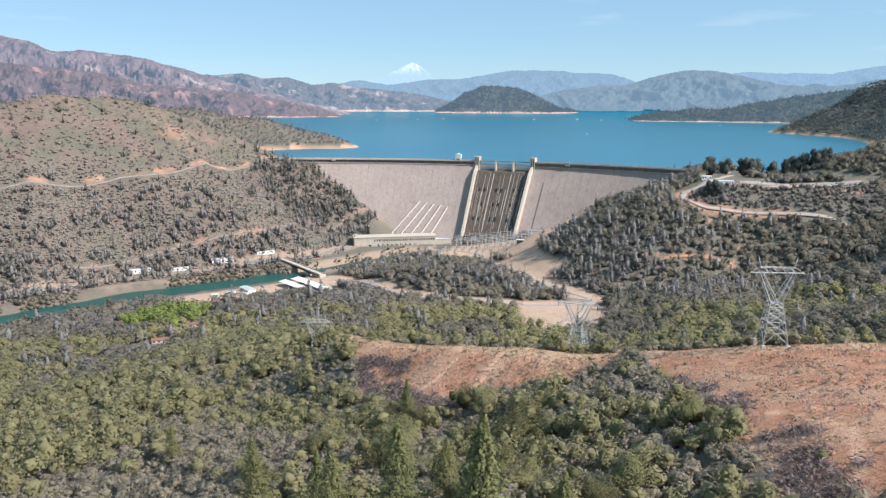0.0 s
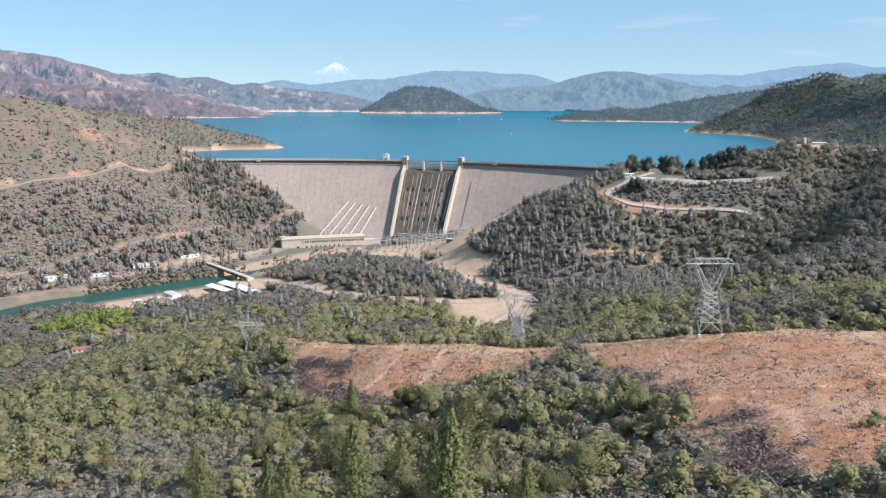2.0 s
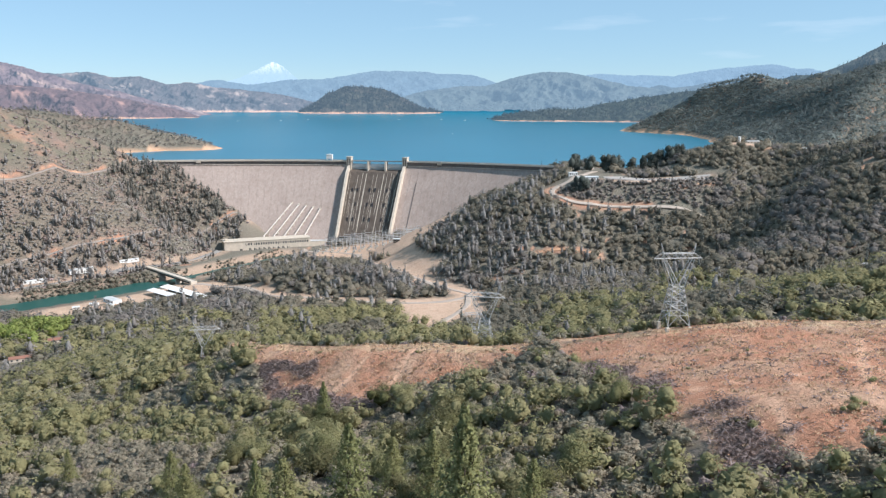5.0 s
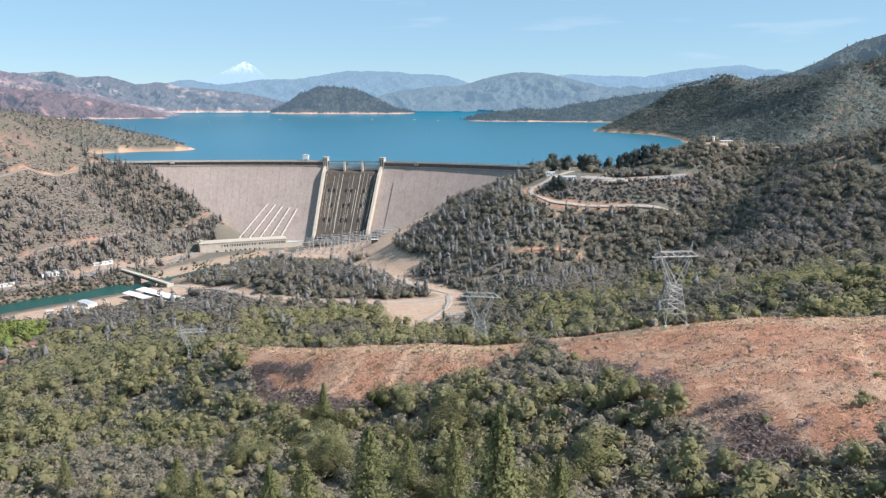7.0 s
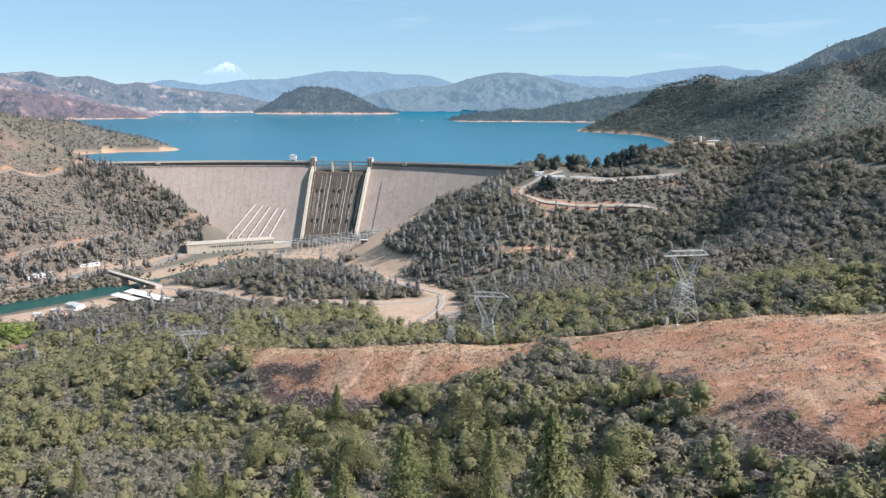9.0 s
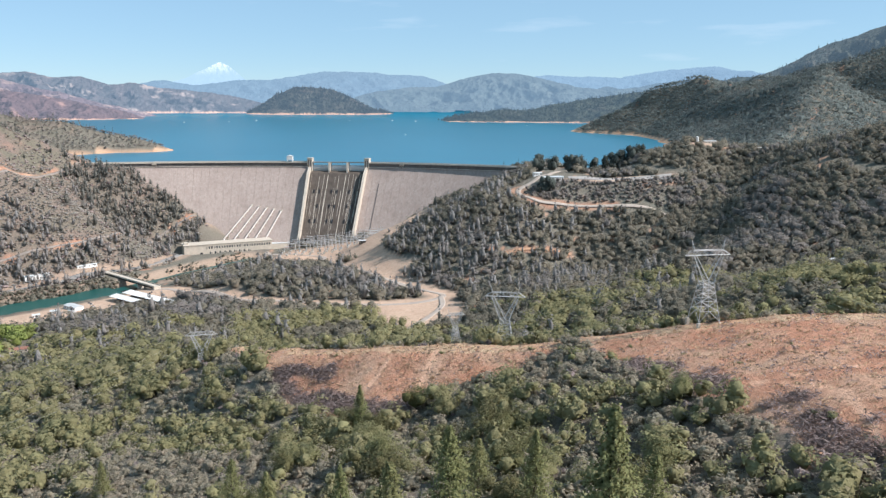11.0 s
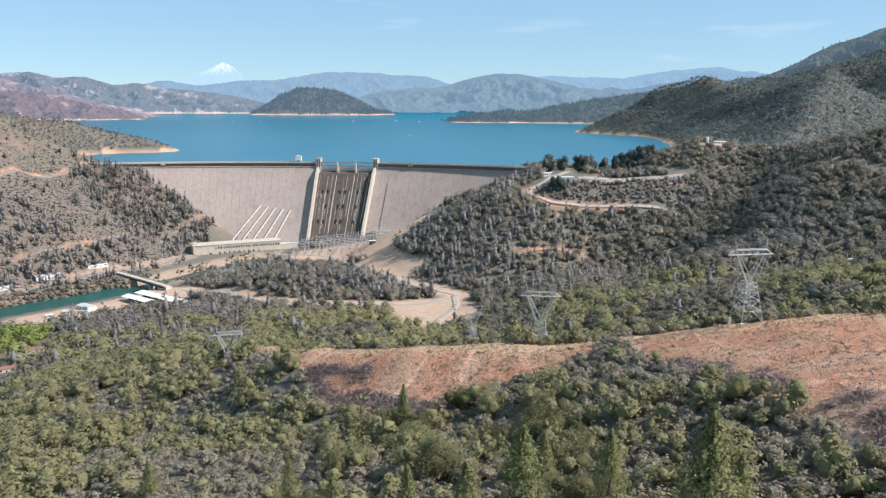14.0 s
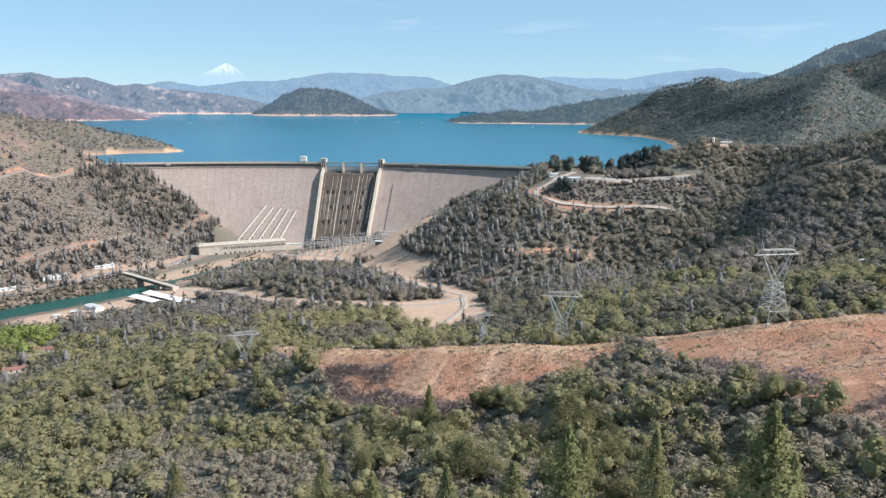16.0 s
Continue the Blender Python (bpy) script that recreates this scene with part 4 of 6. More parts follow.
# ---- plants ----
class Plant:
    """Triangles of one plant: places, corner triples, a tint (light, dry) and the way that the leaves face for each corner."""

    def __init__(self, v, f, tint, n=None):
        self.v, self.f, self.tint = np.asarray(v, float), np.asarray(f, int), np.asarray(tint, float)
        n = np.tile([0.0, 0.0, 1.0], (len(self.v), 1)) if n is None else np.asarray(n, float)
        self.n = n / (np.linalg.norm(n, axis=1)[:, None] + 1e-9)


def facing(rng, p, mass, whole, lift=0.3, loose=0.22):
    """The way that sprays at p face: out from their own lobe and from the whole crown, a little upwards, three corners each."""
    unit = lambda a: a / (np.linalg.norm(a, axis=1)[:, None] + 1e-9)  # noqa: E731
    n = unit(0.7 * unit(mass) + 0.5 * unit(whole) + [0, 0, lift]) + rng.normal(0, loose, p.shape)
    return np.repeat(unit(n), 3, axis=0)


def sprays(rng, centre, normal, size, flat=0.5):
    """One triangle for each spray of leaves, roughly facing outwards."""
    n = len(centre)
    nrm = normal + rng.normal(0, flat, (n, 3))
    nrm /= np.linalg.norm(nrm, axis=1)[:, None] + 1e-9
    a = np.cross(nrm, rng.normal(0, 1, (n, 3)))
    a /= np.linalg.norm(a, axis=1)[:, None] + 1e-9
    b = np.cross(nrm, a)
    s = size * rng.uniform(0.65, 1.35, (n, 1))
    v = np.stack([centre + a * s, centre - 0.5 * a * s + 0.85 * b * s, centre - 0.5 * a * s - 0.85 * b * s], 1).reshape(-1, 3)
    return v, np.arange(3 * n).reshape(-1, 3)


PHI = (1 + 5**0.5) / 2
ICO = np.array([(-1, PHI, 0), (1, PHI, 0), (-1, -PHI, 0), (1, -PHI, 0), (0, -1, PHI), (0, 1, PHI), (0, -1, -PHI), (0, 1, -PHI), (PHI, 0, -1), (PHI, 0, 1), (-PHI, 0, -1), (-PHI, 0, 1)]) / 1.902
ICO_F = np.array([(0, 11, 5), (0, 5, 1), (0, 1, 7), (0, 7, 10), (0, 10, 11), (1, 5, 9), (5, 11, 4), (11, 10, 2), (10, 7, 6), (7, 1, 8), (3, 9, 4), (3, 4, 2), (3, 2, 6), (3, 6, 8), (3, 8, 9), (4, 9, 5), (2, 4, 11), (6, 2, 10), (8, 6, 7), (9, 8, 1)])


def finer(v, f):
    """Each triangle of a ball cut into four."""
    v, out, mids = list(map(tuple, v)), [], {}

    def mid(a, b):
        key = (min(a, b), max(a, b))
        if key not in mids:
            p = np.add(v[a], v[b])
            mids[key] = len(v)
            v.append(tuple(p / np.linalg.norm(p)))
        return mids[key]

    for a, b, c2 in f:
        ab, bc, ca = mid(a, b), mid(b, c2), mid(c2, a)
        out += [(a, ab, ca), (b, bc, ab), (c2, ca, bc), (ab, bc, ca)]
    return np.array(v), np.array(out)


BALLS = [(ICO, ICO_F), finer(ICO, ICO_F)]


def lumps(rng, centres, radii, fine=0, rough=0.3):
    """Uneven rounded masses of leaves: one for each centre."""
    v0, f0 = BALLS[fine]
    vs, fs, ts, ns = [], [], [], []
    for k, (c0, r0) in enumerate(zip(centres, radii)):
        turn = np.linalg.qr(rng.normal(0, 1, (3, 3)))[0]
        v = (v0 @ turn) * (1 + rng.normal(0, rough, (len(v0), 1)).clip(-0.55, 0.6)) * r0 + c0
        vs.append(v)
        ns.append((v - c0) / r0)
        fs.append(f0 + k * len(v0))
        if np.linalg.det(turn) < 0:
            fs[-1] = fs[-1][:, ::-1]
        ts.append(np.clip(rng.normal(0.5, 0.16) + rng.normal(0, 0.22, len(v0)), 0, 1))
    t = np.concatenate(ts)
    return np.concatenate(vs), np.concatenate(fs), np.stack([t, np.clip(rng.normal(-0.05, 0.15, len(t)), 0, 1)], -1), np.concatenate(ns)


def blob(rng, lobes, count, leaf, tall, wide, low=0.15, cores=2, loose=0.26):
    """A crown of several uneven lobes with loose sprays of leaves on them: tall and wide in metres."""
    c = np.stack([rng.normal(0, 0.25, lobes) * wide, rng.normal(0, 0.25, lobes) * wide, tall * rng.uniform(low + 0.15, 0.74, lobes)], -1)
    c[0] = (0, 0, 0.36 * tall)
    r = rng.uniform(0.17, 0.29, lobes)
    r[0] = 0.34
    radii = np.stack([r * wide, r * wide, r * tall * 1.05], -1)
    v, f, tint, ln = lumps(rng, c[:cores], radii[:cores] * 0.84, 0, 0.22)
    pick = rng.integers(0, lobes, count)
    d = rng.normal(0, 1, (count, 3))
    d[:, 2] = np.abs(d[:, 2]) * 1.1 - 0.3
    d /= np.linalg.norm(d, axis=1)[:, None]
    p = c[pick] + d * radii[pick] * rng.uniform(0.82, 1.18, (count, 1))
    sv, sf = sprays(rng, p, 0.75 * d + [0.1, 0, 0.7], leaf, 0.36)
    st = np.repeat(np.stack([np.clip(rng.normal(0.5, 0.14, lobes)[pick] + rng.normal(0.04, 0.2, count), 0, 1), np.clip(rng.normal(0, 0.18, count), 0, 1)], -1), 3, axis=0)
    v = np.concatenate([v, sv])
    v[:, 2] = np.maximum(v[:, 2], 0.0)
    return Plant(v, np.concatenate([f, sf + len(tint)]), np.concatenate([tint, st]), np.concatenate([ln, facing(rng, p, d, p - [0, 0, 0.3 * tall], 0.3, loose)]))


def canopy(rng, tall, wide, lobes, count, leaf, core=0.8):
    """A broad crown seen from afar: sprays of leaves on several low lobes round a hidden core."""
    a, q = rng.uniform(0, 2 * np.pi, lobes), rng.uniform(0.1, 0.3, lobes) * wide
    c = np.stack([q * np.cos(a), q * np.sin(a), tall * rng.uniform(0.4, 0.68, lobes)], -1)
    rad = rng.uniform(0.19, 0.3, lobes)
    radii = np.stack([rad * wide, rad * wide, rad * tall * 1.15], -1)
    v, f, tint, ln = lumps(rng, np.array([(0, 0, 0.4 * tall)]), np.array([(0.4 * wide * core, 0.4 * wide * core, 0.42 * tall * core)]), 0, 0.15)
    pick = rng.integers(0, lobes, count)
    d = rng.normal(0, 1, (count, 3))
    d[:, 2] = np.abs(d[:, 2]) * 1.2 - 0.25
    d /= np.linalg.norm(d, axis=1)[:, None]
    p = c[pick] + d * radii[pick] * rng.uniform(0.8, 1.2, (count, 1))
    sv, sf = sprays(rng, p, 0.7 * d + [0.1, 0, 0.8], leaf * wide, 0.35)
    light = np.clip(rng.normal(0.5, 0.16, lobes)[pick] + rng.normal(0.05, 0.18, count), 0, 1)
    st = np.repeat(np.stack([light, np.clip(rng.normal(0, 0.14, count), 0, 1)], -1), 3, axis=0)
    sn = facing(rng, p, d, p - [0, 0, 0.3 * tall])
    if not core:
        return Plant(sv, sf, st, sn)
    return Plant(np.concatenate([v, sv]), np.concatenate([f, sf + len(tint)]), np.concatenate([tint, st]), np.concatenate([ln, sn]))


def wispy(rng, tall, wide, limbs, count, leaf, point=0.65, core=False):
    """A thin-crowned pine seen from afar: loose sprays gathered on a few uneven limbs."""
    h = np.clip((np.arange(limbs) + rng.uniform(0, 1, limbs)) / limbs, 0.05, 0.97)
    a, q = rng.uniform(0, 2 * np.pi, limbs), 0.42 * wide * ((1 - h) ** point + 0.08) * rng.uniform(0.5, 1.3, limbs)
    pick = rng.integers(0, limbs, count)
    f = rng.uniform(0.0, 1.15, count)
    p = np.stack([q[pick] * np.cos(a[pick]) * f, q[pick] * np.sin(a[pick]) * f, tall * (0.1 + 0.86 * h[pick])], -1)
    p += rng.normal(0, 1, (count, 3)) * [0.06 * wide, 0.06 * wide, 0.03 * tall] * (1.25 - h[pick])[:, None]
    d = p * [1, 1, 0]
    d /= np.linalg.norm(d, axis=1)[:, None] + 0.1
    sv, sf = sprays(rng, p, d + [0.1, 0, 0.7], leaf * tall * (1.15 - 0.5 * h[pick])[:, None], 0.4)
    st = np.stack([np.clip(rng.normal(0.55, 0.2, count), 0, 1), np.clip(rng.normal(0, 0.12, count), 0, 1)], -1)
    st = np.repeat(st, 3, axis=0)
    sn = facing(rng, p, p * [1, 1, 0] + [0, 0, 0.02], p - [0, 0, 0.3 * tall], 0.35, 0.4)
    if core:
        v, f2, t2, ln = lumps(rng, np.array([(0, 0, 0.42 * tall)]), np.array([(0.17 * wide, 0.17 * wide, 0.34 * tall)]), 0, 0.15)
        v[:, :2] *= np.clip(1.5 - 1.3 * v[:, 2:] / tall, 0.1, 1.5)
        return Plant(np.concatenate([v, sv]), np.concatenate([f2, sf + len(v)]), np.concatenate([t2, st]), np.concatenate([ln, sn]))
    return Plant(sv, sf, st, sn)


def planted(name, protos, x, y, size, material, label, category, rng, vary=0.25, sink=0.25, dry=0.15, upright=1.0, lean=0.0):
    """One mesh of many plants on the ground: each a turned and stretched copy of one of the given forms."""
    z = height(x, y)
    fall = np.stack([height(x - 12, y) - height(x + 12, y), height(x, y - 12) - height(x, y + 12), np.full(len(x), 24.0)], -1)
    fall *= lean / np.linalg.norm(fall, axis=1)[:, None]
    which = rng.integers(0, len(protos), len(x))
    vs, fs, ts, ns, base = [], [], [], [], 0
    for k, plant in enumerate(protos):
        m = which == k
        n = int(m.sum())
        if not n:
            continue
        a = rng.uniform(0, 2 * np.pi, n)
        s = size[m] * rng.uniform(1 - vary, 1 + vary, n)
        sz = s * rng.uniform(0.85, 1.2, n) * upright
        c, sn = np.cos(a)[:, None], np.sin(a)[:, None]
        vx, vy, vz = plant.v.T
        px = (vx * c - vy * sn) * s[:, None] + x[m][:, None]
        py = (vx * sn + vy * c) * s[:, None] + y[m][:, None]
        pz = vz[None] * sz[:, None] + z[m][:, None] - sink
        nx, ny, nz = plant.n.T
        faces_ = np.stack([nx * c - ny * sn, nx * sn + ny * c, nz + 0 * c], -1) + fall[m][:, None]
        ns.append((faces_ / (np.linalg.norm(faces_, axis=-1)[..., None] + 1e-9)).reshape(-1, 3))
        px, py, pz = drawn_in(px, py, pz)
        vs.append(np.stack([px, py, pz], -1).reshape(-1, 3))
        fs.append((plant.f[None] + base + np.arange(n)[:, None, None] * len(plant.v)).reshape(-1, 3))
        shade = rng.normal(0, 0.2, (n, 1))
        light = np.clip(plant.tint[None, :, 0] + shade, 0, 1)
        parched = np.clip(plant.tint[None, :, 1] + np.clip(rng.normal(0, dry, (n, 1)), 0, 1), 0, 1)
        ts.append(np.stack([light, parched, 0 * light], -1).reshape(-1, 3))
        base += n * len(plant.v)
    if not vs:
        return None
    ob = big_mesh(name, np.concatenate(vs), np.concatenate(fs), material, [("tint", np.concatenate(ts))], True, np.concatenate(ns))
    return tagged(ob, label, category, kind="stuff")


def jittered(rng, x0, x1, y0, y1, step):
    gx, gy = np.meshgrid(np.arange(x0, x1, step), np.arange(y0, y1, step), indexing="ij")
    gx, gy = gx.ravel(), gy.ravel()
    return gx + rng.uniform(-0.5, 0.5, gx.size) * step, gy + rng.uniform(-0.5, 0.5, gx.size) * step


def in_sight(x, y, spare=3.0):
    """Within the part of the country that the flight looks over."""
    b1 = np.degrees(np.arctan2(x - 110, y - 97))
    b2 = np.degrees(np.arctan2(x - 36, y - 97))
    return (b1 > -44.5 - spare) & (np.minimum(b1, b2) < 30.5 + spare)


ROADS = (BANK_ROAD, UPPER_ROAD, CUT_TRACK, YARD_ROAD, LOW_ROAD, PLATEAU_ROAD, SIDE_ROAD, FAR_ROAD)


def clear_of(x, y, gap=6.0):
    """Off the roads, water, buildings and works."""
    ok = dist(x, y, RIVER) > 34
    for line in ROADS:
        ok &= dist(x, y, line) > gap
    ok &= dist(x, y, [(-400, 1440), (-270, 1505)]) > 34
    ok &= dist(x, y, [(-372, 1095), (-275, 1040)]) > 24
    ok &= dist(x, y, [(-455, 1245), (-345, 1155)]) > 12
    ok &= dist(x, y, [(-350, 1510), (-255, 1550)]) > 40
    ok &= np.hypot((x + 413) / 64, (y - 868) / 56) > 1
    ok &= np.hypot((x + 352) / 24, (y - 806) / 26) > 1
    ok &= np.hypot((x + 345) / 22, (y - 738) / 26) > 1
    ok &= dist(x, y, [(232, 1400), (290, 1390)]) > 20
    ok &= dist(x, y, [(-215, 1420), (-50, 1470)]) > 42
    r = np.hypot(x - DAM_X, y - DAM_Y)
    z = height(x, y)
    ok &= (np.abs(r - DAM_R) > 10) & ~((r < DAM_R) & (r > DAM_R - 6 - 0.8 * np.maximum(12 - z, 0)) & (x > -640) & (x < 260) & (y > 1400))
    ok &= ~((y > 1640) & (z < 7))
    return ok


def near_stretch(x, y):
    """The stretch of slope that the flight passes nearest."""
    return (np.hypot(x - 75, y - 97) > 105) & (y + 0.12 * x < 238) & (x > 8)


def make_woods():
    rng = np.random.default_rng(4)
    # near slope: close scrub with oaks
    shrubs = [blob(rng, 6, 110, 0.078, 0.72, 1.0) for _ in range(9)]
    coarse = [blob(rng, 4, 44, 0.095, 0.72, 1.0, 0.15, 1) for _ in range(9)]
    bushes = [blob(rng, 7, 140, 0.056, 0.9, 1.0, 0.15, 2) for _ in range(8)]
    x, y = jittered(rng, -420, 330, 150, 640, 4.2)
    keep = in_sight(x, y) & (np.hypot(x - 75, y - 97) > 105) & ~near_stretch(x, y)
    x, y = x[keep], y[keep]
    sandy, clearing, _ = open_ground(x, y)
    n = fractal(x, y, 38, 3, 61)
    off, _, past = along(x, y, SPUR)
    beyond = (past < 0) & (off > 10)
    far = np.hypot(x - 75, y - 97)
    by_tower = (np.hypot(x + 80, y - 526) < 9)
    keep = (clearing < 0.5) & (rng.uniform(0, 1, len(x)) < 0.93 - 0.3 * ramp(330, 520, far)) & clear_of(x, y) & ~by_tower
    x, y, n, far, beyond = x[keep], y[keep], n[keep], far[keep], beyond[keep]
    u = rng.uniform(0, 1, len(x))
    gully = dist(x, y, [(150, 225), (95, 300), (40, 345), (-20, 385)]) < 34
    oak = u < np.where(gully, 0.2, np.where(beyond, 0.4, np.where(n > 0.1, 0.2, 0.03) + 0.11 * ramp(-20, -150, x)))
    dead = (~oak) & (rng.uniform(0, 1, len(x)) < 0.07)
    scrub = ~oak & ~dead
    away = scrub & (far > 300)
    scrub &= ~away
    planted("scrub", shrubs, x[scrub], y[scrub], rng.uniform(3.5, 5.6, scrub.sum()), SCRUB, "dense grey-green manzanita scrub covering the slope", "shrubs", rng, dry=0.12)
    planted("scrub", coarse, x[away], y[away], rng.uniform(3.6, 5.8, away.sum()), SCRUB, "grey-green manzanita scrub further down the slope", "shrubs", rng, dry=0.12)
    planted("scrub", bushes, x[oak], y[oak], rng.uniform(5.5, 10.8, oak.sum()) * (1 + 0.35 * ramp(20, -120, x[oak])), OAK, "olive-green scrub oaks among the manzanita", "shrubs", rng, dry=0.12)
    planted("scrub", shrubs, x[dead], y[dead], rng.uniform(2.2, 3.8, dead.sum()), DEAD, "dry grey-brown dead brush", "shrubs", rng)
    # middle distance: oak and grey pine woods on the valley floor and the slopes facing
    crowns = [canopy(rng, 0.78, 1.0, 6, 52, 0.085) for _ in range(10)]
    round_ = [canopy(rng, 0.74, 1.0, 6, 42, 0.088) for _ in range(12)]
    grey_ = [wispy(rng, 1.0, 0.72, 12, 64, 0.066, 0.75, True) for _ in range(12)]
    firs = [wispy(rng, 1.0, 0.5, 12, 54, 0.07, 0.95, True) for _ in range(8)]
    x, y = jittered(rng, -760, 900, 520, 1640, 8.4)
    far = np.hypot(x - 75, y - 97)
    left = along(x, y, RIVER)[2] < 0
    keep = in_sight(x, y) & ~left & ~((far < 545) & (x < 330) & (y < 640))
    x, y = x[keep], y[keep]
    sandy, clearing, cuts = open_ground(x, y)
    n, n2 = fractal(x, y, 120, 4, 71), fractal(x, y, 60, 3, 72)
    z = height(x, y)
    river = dist(x, y, RIVER)
    lawn = inside(x, y, [(150, 1310), (168, 1246), (215, 1225), (300, 1232), (385, 1222), (400, 1250), (440, 1300), (440, 1345), (340, 1368), (285, 1385), (285, 1540), (225, 1540), (215, 1400)]) & ((rng.uniform(0, 1, len(x)) < 0.96) | (y > 1400))
    keep = clear_of(x, y) & (sandy < 0.45) & (cuts < 0.6) & (rng.uniform(0, 1, len(x)) < 0.95) & (z > -127) & ((river > 60) | (y < 980)) & ~lawn
    x, y, n, n2, z = x[keep], y[keep], n[keep], n2[keep], z[keep]
    far = np.hypot(x - 75, y - 97)
    u, u2 = rng.uniform(0, 1, len(x)), rng.uniform(0, 1, len(x))
    stand = 0.6 * np.exp(-(((x - 90) / 130) ** 2 + ((y - 1130) / 110) ** 2)) + 0.3 * np.exp(-(((x - 190) / 60) ** 2 + ((y - 1330) / 90) ** 2)) + 0.12 * np.exp(-(((x + 260) / 60) ** 2 + ((y - 860) / 60) ** 2))
    pine = u < np.where(far < 880, np.clip(0.02 + 0.2 * n, 0.01, 0.16), np.clip(0.04 + 0.4 * n, 0.015, 0.35)) + stand
    dark = (u2 < 0.03 + 0.05 * (n2 > 0.25)) & (far > 700) & ~pine
    east = pine & (x > 300)
    pine &= ~east
    dark |= east
    oak = ~pine & ~dark
    planted("wood", grey_, x[pine], y[pine], rng.uniform(11, 25, pine.sum()), GREY_PINE, "wispy grey-green foothill pines in the valley", "trees", rng, dry=0.1)
    planted("wood", firs, x[dark], y[dark], rng.uniform(12, 19, dark.sum()), DARK_PINE, "dark pines scattered through the wood", "trees", rng)
    tone = 0.3 + 0.4 * u2 + 0.7 * n2
    near_ = oak & (far < 860)
    for some, forms, leaves, lo, hi, words in (
        (near_ & (tone < 0.6), crowns, OAK, 10, 18, "broad olive-green live oaks on the valley floor"),
        (near_ & (tone >= 0.6), crowns, HAZED_FAR_OAK, 10, 17, "dull grey-green oaks on the valley floor"),
        (oak & ~near_ & (tone < 0.7), round_, HAZED_FAR_OAK, 10.5, 18, "olive-green live oaks on the slopes"),
        (oak & ~near_ & (tone >= 0.7), round_, HAZED_GREY_OAK, 10.5, 18, "oaks with haze-dulled leaves on the far slopes"),
    ):
        planted("wood", forms, x[some], y[some], rng.uniform(lo, hi, some.sum()), leaves, words, "trees", rng, dry=0.1, lean=0.5)
    # low scrub on the plateau within the loop of the road
    x, y = jittered(rng, 180, 440, 1240, 1345, 6.5)
    keep = clear_of(x, y, 9) & (open_ground(x, y)[0] < 0.4) & (rng.uniform(0, 1, len(x)) < 0.9) & (y < 1328)
    planted("scrub", round_, x[keep], y[keep], rng.uniform(4.5, 10.5, keep.sum()), HAZED_GREY_OAK, "low grey-green scrub inside the loop road", "shrubs", rng)
    # bushes along the water's edge
    x, y = jittered(rng, -900, -330, 600, 1240, 5.0)
    d, _, side = along(x, y, RIVER)
    keep = in_sight(x, y) & (d > 22) & (d < 48) & (side < 0) & (fractal(x, y, 40, 3, 66) > -0.25) & (dist(x, y, [(-455, 1245), (-345, 1155)]) > 10)
    planted("scrub", round_, x[keep], y[keep], rng.uniform(3.5, 11, keep.sum()), HAZED_FAR_OAK, "green willows along the river bank", "shrubs", rng)
    x, y = jittered(rng, -430, -240, 1170, 1420, 5.0)
    d = dist(x, y, RIVER[7:])
    keep = (d > 13) & (d < 30) & (fractal(x, y, 30, 3, 68) > -0.05) & (dist(x, y, [(-455, 1245), (-345, 1155)]) > 12) & (dist(x, y, BANK_ROAD) > 8)
    planted("scrub", round_, x[keep], y[keep], rng.uniform(3, 7.5, keep.sum()), HAZED_FAR_OAK, "low green bushes along the narrow channel", "shrubs", rng)
    # left hillside: close grey scrub, pines low down, along the gullies and by the abutment
    x, y = jittered(rng, -1250, -380, 780, 1680, 4.9)
    left = along(x, y, RIVER)[2] < 0
    off, _, back = along(x, y, LEFT_HILL)
    keep = in_sight(x, y) & left & clear_of(x, y, 4.5) & (dist(x, y, RIVER) > 55) & ((back > 0) | (off < 25))
    x, y = x[keep], y[keep]
    sandy, _, cuts = open_ground(x, y)
    z, n = height(x, y), fractal(x, y, 110, 4, 81)
    keep = (sandy < 0.5) & (cuts < 0.55)
    x, y, z, n = x[keep], y[keep], z[keep], n[keep]
    lower = 1 - ramp(-60, 10, z)
    u, u2 = rng.uniform(0, 1, len(x)), rng.uniform(0, 1, len(x))
    abut = (np.hypot(x + 530, y - 1530) < 100) | (np.hypot(x + 430, y - 1570) < 50)
    pine = u < np.clip(0.006 + 0.11 * lower + 0.3 * (n - 0.1) * lower + 0.22 * abut + 0.13 * (z < -84), 0.003, 0.4)
    planted("wood", grey_, x[pine & ~abut], y[pine & ~abut], rng.uniform(13, 21, (pine & ~abut).sum()), GREY_PINE, "grey pines on the lower hillside", "trees", rng, dry=0.2)
    dark = ~pine & (u2 < 0.008 + 0.03 * lower) | (pine & abut)
    planted("wood", grey_, x[dark], y[dark], rng.uniform(11, 20, dark.sum()), DARK_PINE, "dark pines scattered over the dry hillside", "trees", rng, dry=0.05)
    low = [canopy(rng, 0.42, 1.0, 3, 8, 0.18) for _ in range(10)]
    bush = ~pine & ~dark & (u > 0.1 + 0.6 * ramp(-20, 60, z) + 0.25 * (n > 0.3))
    brown = bush & (rng.uniform(0, 1, len(x)) < 0.1 + 0.2 * ramp(0, 60, z))
    bush &= ~brown
    planted("scrub", low, x[bush], y[bush], rng.uniform(3.6, 8.0, bush.sum()), HILL_SCRUB, "grey scrub on the dry hillside", "shrubs", rng, sink=-0.5, dry=0.2, lean=0.8)
    planted("scrub", low, x[brown], y[brown], rng.uniform(5, 10, brown.sum()), DEAD, "leafless brown scrub on the dry hillside", "shrubs", rng)
